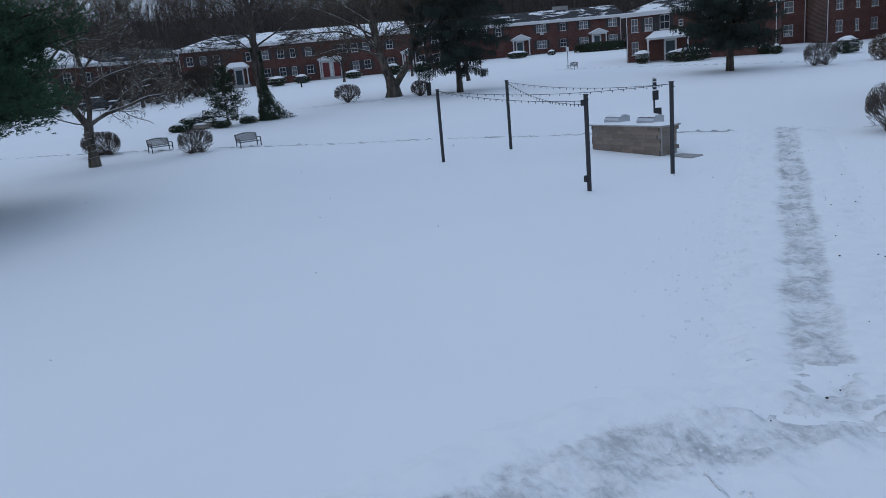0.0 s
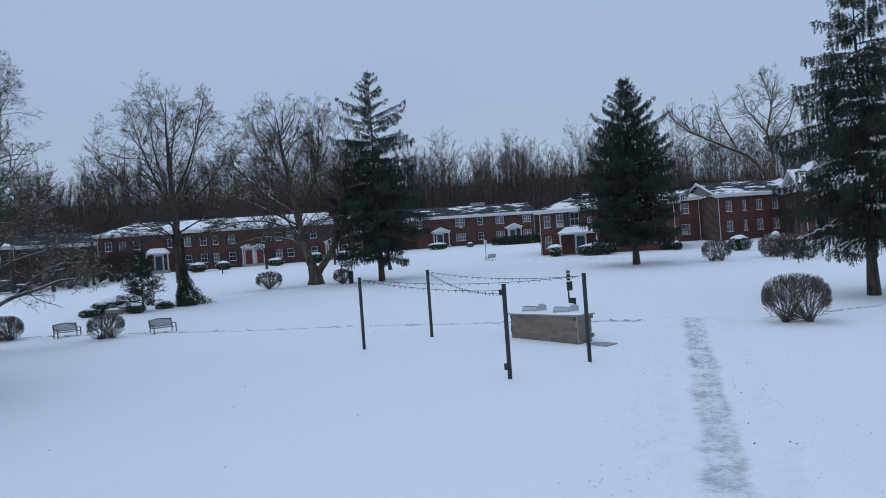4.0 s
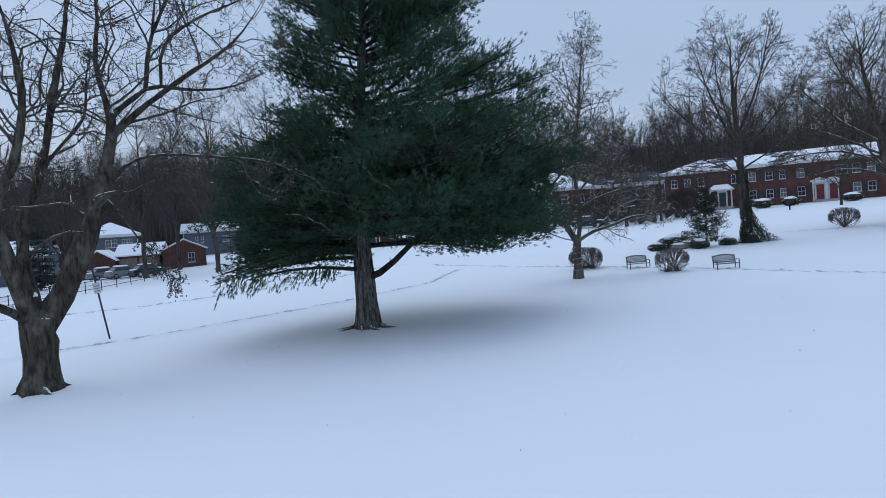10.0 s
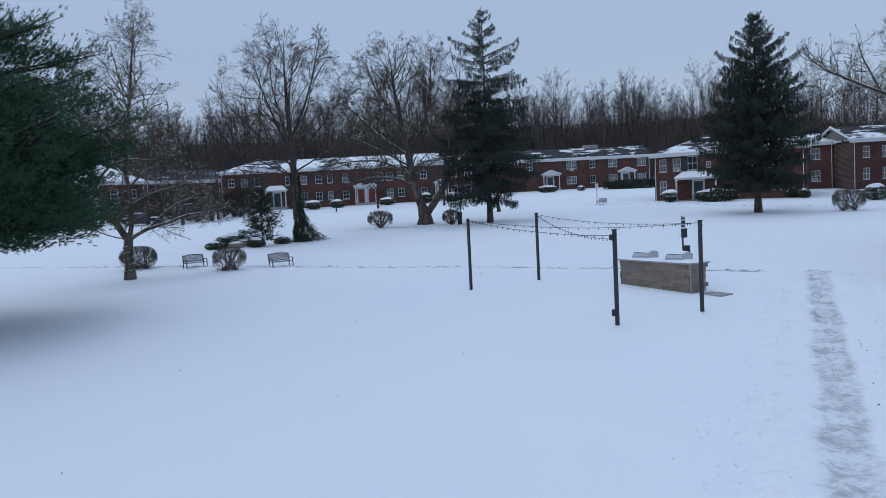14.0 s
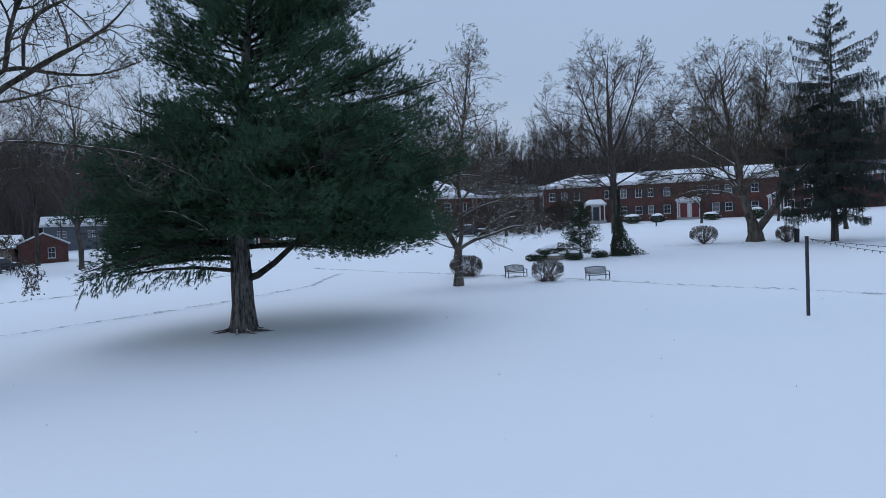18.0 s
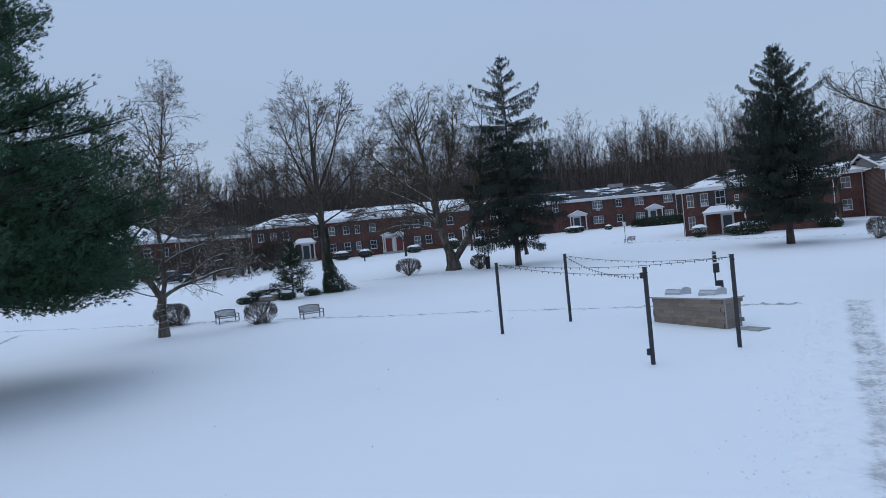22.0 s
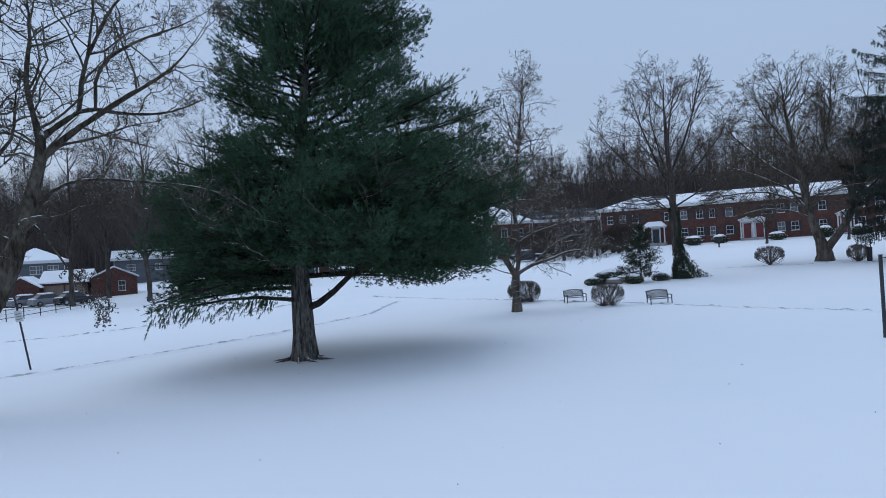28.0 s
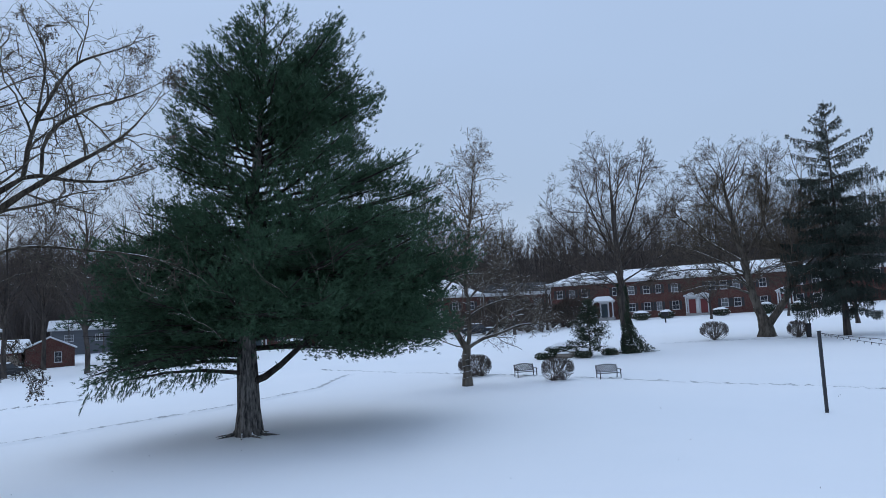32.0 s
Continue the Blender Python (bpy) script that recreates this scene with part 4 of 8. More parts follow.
    ok = (Q1[:, 0, 2] > zmin) & ((Q1[:, 0, 2] > zclear) | (np.hypot(Q1[:, 0, 0], Q1[:, 0, 1]) > clear))
    Q1, S1 = Q1[ok], S1[ok]
    Q2, S2 = sprout(Q1, S1, fine[0], 0.58, ang, up * 0.8, wob, 5, r, ells, 0.15, 0.6, tip, 2.8, droop)
    Q3, S3 = sprout(Q2, S2, fine[1], 0.62, ang * 0.95, up * 0.6, wob, 4, r, ells, 0.15, 0.7, tip * 0.8, 1.5, droop)
    Q4, S4 = sprout(Q3, S3, fine[2], 0.70, ang * 0.9, up * 0.4, wob, 3, r, ells, 0.2, 0.8, tip * 0.7, 0.7, droop)
    V, F, b0 = [], [], 0
    for Q, S_, k in ((Q1, S1, 4), (Q2, S2, 3)):
        v, f = batch_tubes(Q, S_, k)
        V.append(v)
        F.extend((f + b0).tolist())
        b0 += len(v)
    for Q in (Q3, Q4):
        sd = np.cross(Q[:, -1] - Q[:, 0], r.normal(0, 1, (len(Q), 3)))
        sd *= (tip * 0.85) / (np.linalg.norm(sd, axis=1, keepdims=True) + 1e-9)
        v = np.stack([Q[:, 0] - sd, Q[:, 0] + sd, Q[:, -2] + sd * 0.8, Q[:, -1], Q[:, -2] - sd * 0.8], 1).reshape(-1, 3)
        F.extend((np.arange(len(Q))[:, None] * 5 + np.arange(5)[None] + b0).tolist())
        V.append(v)
        b0 += len(v)
    hang("crown", mesh_np("crown", np.concatenate(V), F, twigbark), tree)
    if balls:
        pick = r.choice(len(Q3), min(balls, len(Q3)), replace=False)
        V, F = ball_cloud(Q3[pick, -1] + np.array([0, 0, -0.10]) + r.normal(0, 0.03, (len(pick), 3)), 0.036)
        hang("hanging_seed", mesh_np("hanging_seed", V, F, BARK_TWIG), tree)["kind"] = "stuff"
    return tree


def ball_cloud(pts, rad):
    octa = np.array([(1, 0, 0), (-1, 0, 0), (0, 1, 0), (0, -1, 0), (0, 0, 1), (0, 0, -1)], float) * rad
    of = np.array([(0, 2, 4), (2, 1, 4), (1, 3, 4), (3, 0, 4), (2, 0, 5), (1, 2, 5), (3, 1, 5), (0, 3, 5)])
    V = (pts[:, None, :] + octa[None]).reshape(-1, 3)
    F = (of[None] + 6 * np.arange(len(pts))[:, None, None]).reshape(-1, 3)
    return V, F


def turned(az, pts):
    """Points given as (across, up, away) for a tree seen at az: to plan axes."""
    a = radians(az)
    out = []
    for p in pts:
        u, z, w = p if len(p) == 3 else (p[0], p[1], 0.0)
        out.append((u * math.cos(a) - w * math.sin(a), u * math.sin(a) + w * math.cos(a), z))
    return out


def ells_turned(az, ells):
    return [(turned(az, [c])[0], (rr[0], rr[2], rr[1])) for c, rr in ells]


r_ = np.random.default_rng(11)
# the great forked sycamore
AZ = 63.8
limbs = [(-1, [(0.05, 0), (0.08, 1.2), (0.2, 2.3)]),
         (0, [(0.25, 2.1), (0.62, 2.6), (0.95, 3.3), (1.4, 4.2), (1.83, 5.1), (2.25, 6.2), (2.55, 7.3)]),
         (1, [(2.55, 7.3), (2.75, 8.1), (2.89, 8.9), (2.94, 9.5)]),
         (2, [(2.94, 9.5), (2.75, 10.2, 0.2), (2.62, 10.9, 0.3), (2.66, 12.0, 0.5), (2.85, 13.4, 0.8), (2.6, 15.6, 1.2)]),
         (2, [(2.9, 9.4), (3.2, 9.7, 0.2), (3.8, 10.2, 0.4), (4.3, 10.46, 0.5), (4.95, 10.55, 0.6), (6.0, 10.45, 0.8), (7.5, 10.6, 1.0), (8.6, 11.2, 1.0)]),
         (2, [(2.88, 8.7), (3.35, 9.2, -0.3), (3.87, 9.68, -0.5), (4.7, 10.27, -0.8), (5.55, 11.0, -1.0), (6.5, 11.6, -1.3), (7.4, 12.15, -1.5), (8.0, 12.8, -1.7), (8.5, 13.6, -1.8), (9.0, 14.4, -1.8)]),
         (4, [(4.2, 10.4, 0.5), (4.22, 11.1, 0.6), (4.55, 12.4, 0.9), (5.3, 14.1, 1.1), (5.75, 14.9, 1.2), (7.3, 15.7, 1.3), (8.7, 16.6, 1.4)]),
         (4, [(4.75, 10.5, 0.6), (4.62, 11.5, 0.5), (4.89, 12.3, 0.2), (6.16, 13.2, -0.2), (8.1, 14.1, -0.4), (9.2, 14.9, -0.5)]),
         (6, [(4.5, 12.3, 0.9), (4.62, 13.1, 0.6), (5.0, 14.8, 0.2), (4.75, 15.9, 0.0), (4.1, 16.4, -0.2)]),
         (5, [(3.3, 9.15, -0.3), (3.75, 9.42, -0.7), (4.34, 9.38, -1.0), (4.7, 9.55, -1.2), (5.3, 9.78, -1.4), (5.9, 10.2, -1.6), (6.9, 10.3, -1.8)]),
         (1, [(2.45, 7.0), (2.9, 7.28, -0.4), (3.63, 8.0, -0.9), (5.02, 8.1, -1.5), (6.04, 8.0, -1.8), (6.9, 7.9, -2.0), (7.5, 8.05, -2.1), (8.2, 7.8, -2.2), (9.3, 7.65, -2.3), (10.4, 7.0, -2.3)]),
         (1, [(2.4, 6.7), (2.6, 6.65, -0.6), (2.84, 6.14, -1.0), (3.35, 5.54, -1.4), (3.43, 5.0, -1.6), (3.9, 4.6, -1.8), (4.3, 4.1, -1.9), (4.5, 3.5, -1.9)]),
         (0, [(0.1, 2.2), (0.02, 2.8, 0.2), (-0.22, 4.4, 0.4), (-0.16, 5.7, 0.6)]),
         (12, [(-0.16, 5.7, 0.6), (0.21, 6.7, 0.7), (0.6, 7.4, 0.8), (0.94, 8.85, 1.0), (1.11, 9.93, 1.1), (1.37, 11.0, 1.2), (1.7, 12.3, 1.3), (2.0, 15.0, 1.6)]),
         (0, [(0.0, 2.2), (-0.22, 2.9, -0.3), (-0.55, 4.0, -0.5), (-0.85, 5.4, -0.8)]),
         (14, [(-0.85, 5.4, -0.8), (-0.92, 6.7, -1.0), (-0.46, 7.4, -1.1), (0.04, 8.45, -1.3), (0.25, 9.6, -1.4), (0.25, 10.5, -1.5), (0.05, 12.0, -1.7), (-0.4, 14.5, -2.0)]),
         (14, [(-0.8, 5.2, -0.7), (-1.2, 6.6, -0.2), (-1.0, 7.7, 0.2), (-1.1, 8.8, 0.4), (-1.5, 10.4, 0.6), (-2.4, 13.0, 0.8)]),
         (0, [(-0.1, 2.3), (-0.6, 2.75, -0.5), (-1.0, 3.2, -0.8), (-1.7, 3.35, -1.1), (-3.4, 4.0, -1.5), (-5.5, 5.2, -1.8)]),
         (13, [(0.55, 7.2, 0.8), (1.18, 8.46, 0.4), (1.84, 8.97, 0.1), (2.23, 9.33, -0.1), (2.2, 10.4, -0.3), (2.4, 11.6, -0.4)]),
         (12, [(-0.2, 4.5, 0.4), (0.25, 4.9, -0.7), (0.7, 5.35, -1.2), (1.4, 5.73, -1.5), (1.8, 5.4, -1.7)]),
         (16, [(-1.1, 8.8, 0.4), (-2.4, 10.2, 1.2), (-3.8, 12.5, 1.8)]),
         (15, [(0.04, 8.45, -1.3), (-0.9, 9.6, -1.9), (-1.9, 10.5, -2.3), (-3.4, 12.0, -2.6)])]
limbs = [(s_, turned(AZ, [(p[0] * (1 + p[2] / 28.9), 4.25 + (p[1] - 4.25) * (1 + p[2] / 28.9), p[2]) if len(p) == 3 else p for p in q])) for s_, q in limbs]
ell = ells_turned(AZ, [((1.0, 13.6, 0), (6.5, 4.6, 5.0)), ((6.4, 14.2, -0.4), (4.4, 4.4, 3.4)), ((6.0, 10.6, -0.5), (3.4, 2.4, 2.6)), ((6.8, 7.2, -2), (4.4, 1.3, 1.8)), ((-4, 9, 0), (4.0, 5.0, 4.0)), ((1.5, 9.0, -1.0), (3.5, 3.0, 3.5)), ((4.2, 3.6, -1.9), (1.5, 1.5, 1.0))])
syc = bare_tree((-25.93, 12.77), limbs, ell, "great forked bare sycamore with mottled bark and hanging seed balls", BARK_SYC, BARK_SYC_TWIG, 5, tip=0.0095, trunk_r=0.58, name="sycamore_tree", roots=6, dense=1.35, frac=0.50, wob=0.34, up=0.06, ang=60, fine=(6.0, 5.2, 2.6), droop=0.10, zmin=2.2, zclear=6.2, clear=1.9, balls=1000, lmax=3.4, forks=5.0,
                widths=[(0.57, 0.56), (0.46, 0.25), (0.24, 0.17), (0.11, 0.05), (0.11, 0.03), (0.14, 0.035), (0.09, 0.03), (0.08, 0.03), (0.06, 0.025), (0.055, 0.02), (0.07, 0.02), (0.055, 0.012), (0.32, 0.20), (0.18, 0.07), (0.34, 0.21), (0.17, 0.06), (0.13, 0.05), (0.17, 0.06), (0.07, 0.03), (0.07, 0.02), (0.07, 0.03), (0.07, 0.03)])

# low crooked tree beside the benches
AZ = 24.3
limbs = [(-1, [(0, 0), (-0.05, 1.4), (0.05, 2.3)]),
         (0, [(0.0, 2.3), (-0.3, 2.7), (-0.61, 3.6), (-1.3, 4.85), (-1.42, 5.3), (-1.84, 5.9, -0.3), (-2.6, 6.0, -0.5), (-3.2, 5.4, -0.6)]),
         (0, [(0.1, 2.3), (0.26, 2.7), (0.34, 3.6), (0.25, 4.25), (0.2, 7.0), (0.73, 10.7), (1.2, 14.6)]),
         (0, [(0.1, 2.3), (0.45, 2.55), (1.19, 2.9, -0.3), (2.42, 3.16, -0.5), (3.32, 3.66, -0.6), (4.4, 3.5, -0.7), (5.4, 3.9, -0.7)]),
         (1, [(-1.3, 4.85), (-1.7, 6.8, 0.4), (-2.0, 9.2, 0.7), (-2.2, 12.6, 0.8)]),
         (2, [(0.22, 5.0), (1.2, 6.2, 0.5), (2.4, 7.6, 0.8), (3.0, 10.0, 0.9)]),
         (2, [(0.25, 4.25), (1.3, 4.8, -0.8), (2.8, 5.2, -1.4), (4.2, 5.6, -1.6)]),
         (1, [(-0.61, 3.6), (-1.6, 4.0, -0.7), (-2.8, 4.1, -1.2), (-3.8, 3.6, -1.4)]),
         (1, [(-1.42, 5.3), (-0.8, 6.4, -0.6), (0.3, 6.9, -1.0), (1.6, 6.6, -1.3), (2.8, 6.9, -1.4)]),
         (3, [(1.19, 2.9, -0.3), (2.2, 3.9, 0.3), (3.6, 4.6, 0.6), (5.0, 4.4, 0.7)])]
limbs = [(s_, turned(AZ, p)) for s_, p in limbs]
ell = ells_turned(AZ, [((0.4, 11.2, 0.3), (3.4, 4.8, 2.8)), ((1.0, 7.0, 0), (4.2, 2.4, 2.8)), ((2.8, 4.4, -0.8), (3.6, 2.0, 2.4)), ((-2.4, 5.4, -0.2), (2.9, 2.2, 2.2))])
treeC = bare_tree((-18.82, 41.66), limbs, ell, "crooked bare tree with pale snow-dusted limbs and a light-wrapped trunk", BARK_CROOK, TWIG_SNOWY, 6, tip=0.0085, trunk_r=0.25, roots=4, dense=4.2, frac=0.48, wob=0.24, up=0.12, ang=52, fine=(5.5, 5.2, 2.4), zmin=2.3, lmax=3.4, forks=6.0,
                  widths=[(0.27, 0.24), (0.18, 0.05), (0.15, 0.04), (0.12, 0.035), (0.08, 0.03), (0.08, 0.03), (0.07, 0.03), (0.08, 0.03), (0.08, 0.03), (0.07, 0.03)])
bm = bmesh.new()
turns = []
for k in range(120):
    t_ = k / 119
    a_ = t_ * 2 * math.pi * 5.5
    rr_ = 0.290 - 0.025 * t_ + 0.06 * math.exp(-t_ * 8)
    turns.append((math.cos(a_) * rr_ - 0.05 * t_, math.sin(a_) * rr_ - 0.02, 0.25 + 1.9 * t_))
v, f = tube_arrays([(np.array(turns), np.full(len(turns), 0.017))], lambda q: 5)
bm.free()
hang("light_rope", mesh_np("light_rope", v, f, ROPE, True), treeC, "dark rope of lights wound round the trunk, flecked with snow")

# tall round-crowned tree with ivy round its foot
AZ = 12.0
limbs = [(-1, [(0, 0), (-0.2, 3.0), (-0.31, 5.7), (-0.38, 8.5), (-0.5, 11.4), (-0.6, 14.4), (-0.3, 17.4)]),
         (0, [(-0.36, 7.2), (-1.5, 9.8, 0.4), (-2.5, 12.8, 0.7), (-3.3, 16.0, 0.9)]),
         (0, [(-0.38, 8.3), (0.8, 10.8, -0.4), (1.8, 13.8, -0.7), (2.5, 16.9, -0.9)]),
         (0, [(-0.5, 9.8), (-0.2, 12.9, 1.0), (0.4, 16.0, 1.6)]),
         (0, [(-0.33, 6.3), (-2.6, 8.4, -0.8), (-4.8, 10.8, -1.2), (-6.4, 13.4, -1.3)]),
         (0, [(-0.33, 6.6), (1.6, 8.8, 0.8), (3.4, 11.0, 1.2), (4.9, 13.6, 1.4)]),
         (0, [(-0.31, 5.4), (-2.2, 6.4, 0.8), (-4.6, 7.6, 1.4), (-7.4, 9.2, 1.6)]),
         (0, [(-0.31, 5.7), (1.8, 6.9, -0.9), (3.8, 8.0, -1.5), (5.8, 9.8, -1.7)]),
         (0, [(-0.36, 7.6), (-1.0, 9.8, -1.6), (-1.6, 12.6, -2.6), (-1.6, 15.4, -3.0)]),
         (0, [(-0.36, 7.0), (0.4, 9.2, 1.8), (1.4, 12.0, 2.8), (1.8, 14.8, 3.2)]),
         (0, [(-0.28, 4.9), (-1.8, 5.6, -1.0), (-3.8, 5.9, -1.8), (-6.0, 6.2, -2.2)]),
         (0, [(-0.28, 5.2), (1.2, 5.7, 0.9), (3.2, 6.0, 1.4), (5.4, 6.6, 1.6)])]
limbs = [(s_, turned(AZ, p)) for s_, p in limbs]
ell = ells_turned(AZ, [((-0.7, 13.2, 0), (5.6, 5.3, 5.0)), ((-3.8, 11.0, 0), (4.2, 3.8, 3.4)), ((2.8, 11.0, 0), (3.4, 3.4, 3.0)), ((-0.6, 7.2, 0), (7.2, 2.4, 3.5))])
ivyt = bare_tree((-13.01, 60.97), limbs, ell, "tall round-crowned bare tree with ivy climbing its trunk", BARK_DARK, BARK_TWIG, 8, tip=0.0095, trunk_r=0.38, dense=1.45, frac=0.50, wob=0.15, up=0.14, ang=46, fine=(5.5, 6.0, 3.0), zmin=4.6, lmax=4.0, forks=4.0,
                 widths=[(0.40, 0.03), (0.11, 0.025), (0.11, 0.025), (0.09, 0.025), (0.10, 0.025), (0.10, 0.025), (0.075, 0.02), (0.075, 0.02), (0.08, 0.025), (0.08, 0.025), (0.055, 0.02), (0.055, 0.02)])

# broad many-stemmed tree, forked low
AZ = 2.5
limbs = [(-1, [(0, 0), (0.0, 0.7), (0.0, 1.4)]),
         (0, [(0, 1.2), (-0.5, 2.4), (-0.9, 4.2), (-1.3, 6.8), (-1.9, 10.0, 0.3), (-2.5, 14.0, 0.4), (-2.8, 17.8, 0.4)]),
         (0, [(0, 1.0), (0.9, 2.0), (2.0, 3.6), (2.9, 5.2), (3.3, 8.6, 0.2), (3.8, 12.4, 0.2), (4.2, 16.0, 0.2)]),
         (1, [(-0.9, 4.2), (-2.2, 5.6, -0.8), (-4.2, 6.4, -1.3), (-7.0, 6.4, -1.6), (-9.6, 6.0, -1.8)]),
         (1, [(-0.8, 3.6), (-2.4, 4.6, -1.0), (-4.8, 4.9, -1.6), (-7.6, 4.3, -2.0)]),
         (1, [(-1.3, 6.6), (-4.0, 8.8, 0.2), (-6.6, 11.4, 0.4), (-8.4, 14.0, 0.4)]),
         (1, [(-1.3, 7.2), (0.4, 9.8, -0.6), (1.2, 13.4, -0.9), (1.3, 17.2, -1.0)]),
         (1, [(-1.8, 9.7), (-4.0, 13.0, -0.6), (-5.4, 16.2, -0.8)]),
         (2, [(2.9, 5.2), (1.4, 7.2, -0.5), (0.6, 10.2, -0.9), (0.3, 13.8, -1.0)]),
         (2, [(2.9, 5.4), (4.8, 7.4, 0.5), (6.4, 9.8, 0.7), (7.2, 12.8, 0.8)]),
         (1, [(-0.9, 4.4), (-2.8, 7.2, 1.6), (-3.8, 10.6, 2.4), (-4.2, 14.4, 2.8)]),
         (2, [(2.0, 3.6), (2.6, 6.2, -1.4), (2.6, 9.6, -2.2), (3.2, 13.2, -2.6)]),
         (1, [(-1.1, 5.6), (-3.2, 6.9, -1.4), (-6.0, 8.4, -2.0), (-9.0, 9.2, -2.2)]),
         (2, [(2.9, 5.2), (4.4, 5.8, -0.8), (6.2, 6.4, -1.2), (7.6, 6.0, -1.4)]),
         (1, [(-0.9, 4.6), (0.6, 5.8, -1.4), (1.6, 6.2, -2.0), (3.4, 6.4, -2.4)])]
limbs = [(s_, turned(AZ, p)) for s_, p in limbs]
ell = ells_turned(AZ, [((-1.2, 13.4, 0), (6.6, 5.6, 5.4)), ((-5.8, 10.8, 0), (4.6, 5.0, 3.8)), ((3.8, 11.0, 0), (4.2, 5.2, 3.6)), ((-5.4, 6.2, -1), (5.4, 2.3, 2.4)), ((3.4, 6.6, 0.2), (4.4, 2.2, 2.4))])
bare_tree((-3.18, 72.5), limbs, ell, "broad many-stemmed bare tree with snow in its forks", BARK_CROOK, BARK_PALE_TWIG, 9, tip=0.0105, trunk_r=0.62, roots=4, dense=2.6, frac=0.50, wob=0.18, up=0.10, ang=50, fine=(5.2, 6.0, 2.8), zmin=3.6, lmax=4.2, forks=4.0,
          widths=[(0.66, 0.6), (0.40, 0.05), (0.34, 0.05), (0.14, 0.03), (0.12, 0.03), (0.13, 0.04), (0.13, 0.04), (0.10, 0.04), (0.13, 0.04), (0.12, 0.04), (0.13, 0.04), (0.11, 0.04), (0.10, 0.03), (0.10, 0.03), (0.08, 0.03)])


# ---- conifers ----
def tufts(centres, dirs, n_each, length, width, spread, r, droop=0.0, along=0.0):
    """Needle sprays: thin blades fanned round a direction at each centre."""
    n = len(centres)
    c = np.repeat(centres, n_each, 0)
    if along:
        c = c + np.repeat(dirs, n_each, 0) * r.uniform(-along, along, (len(c), 1))
    d = np.repeat(dirs, n_each, 0) + r.normal(0, spread, (n * n_each, 3))
    d[:, 2] -= droop
    d /= np.linalg.norm(d, axis=1, keepdims=True) + 1e-9
    ln = length * r.uniform(0.6, 1.2, (len(d), 1))
    side = np.cross(d, r.normal(0, 1, d.shape))
    side /= np.linalg.norm(side, axis=1, keepdims=True) + 1e-9
    a, b, tip = c - side * width, c + side * width, c + d * ln
    V = np.stack([a, b, tip], 1).reshape(-1, 3)
    return V, np.arange(len(V)).reshape(-1, 3)


def conifer(base, label, height, name, bark, needle, trunk_r, seed, lean=0.0):
    tree = empty(name, (*base, hz(*base) - 0.05), 0, label, "tree")
    return tree, np.random.default_rng(seed)


def limb_points(p0, az, length, rise, sag, n=7):
    """A limb that leaves the trunk, rising or drooping, with a curved tip."""
    t = np.linspace(0, 1, n)
    out = np.stack([np.cos(az) * length * t, np.sin(az) * length * t, rise * length * t - sag * length * t ** 2], 1)
    return p0 + out


# the white pine: limbs in loose plates, long soft needles
PB = np.array([-21.98, 25.53])
pine, r = conifer(PB, "large white pine with dark green needles and deeply furrowed trunk", 19.5, "white_pine_tree", BARK_PINE, NEEDLE, 0.42, 21)
AZP = radians(40.73)
tr_pts = np.array([(0, 0, 0), (0.0, 0, 1.2), (-0.02, 0, 2.5), (-0.05, 0, 4.2), (0.1, 0, 7), (0.35, 0, 10), (0.75, 0, 13.5), (1.0, 0, 16.6), (1.1, 0, 19.4)])
tr_r = np.array([0.46, 0.45, 0.43, 0.36, 0.29, 0.24, 0.15, 0.07, 0.02])
RT = np.array([[math.cos(AZP), math.sin(AZP), 0], [-math.sin(AZP), math.cos(AZP), 0], [0, 0, 1]])
tr_pts = tr_pts @ RT
chains = flare([(tr_pts, tr_r)], 0.5, 0.8)
# reach of the bough tips to the right and left of the foot by height, as across the view
HT = [1.4, 2.4, 3.4, 5.0, 6.4, 8.0, 9.4, 10.2, 10.8, 11.4, 12.1, 12.6, 13.2, 14.4, 15.6, 17.0, 18.0, 18.8, 19.6]
RW = [0.5, 6.0, 9.4, 10.4, 11.0, 11.4, 11.4, 10.8, 10.2, 9.6, 9.0, 8.4, 6.7, 6.4, 6.7, 6.5, 5.7, 4.2, 1.6]
LW = [5.0, 7.6, 7.6, 7.3, 7.0, 6.7, 5.8, 4.4, 2.4, 2.6, 4.7, 4.3, 2.9, 3.4, 2.9, 2.4, 0.8, 0.2, -0.5]
cen, dirs, limbs_p = [], [], []
T8 = np.linspace(0, 1, 8)


def pine_axis(zz):
    return np.interp(zz, [0, 4, 7, 10, 13.5, 16.6, 18.8], [0, -0.05, 0.1, 0.35, 0.75, 1.0, 1.1])


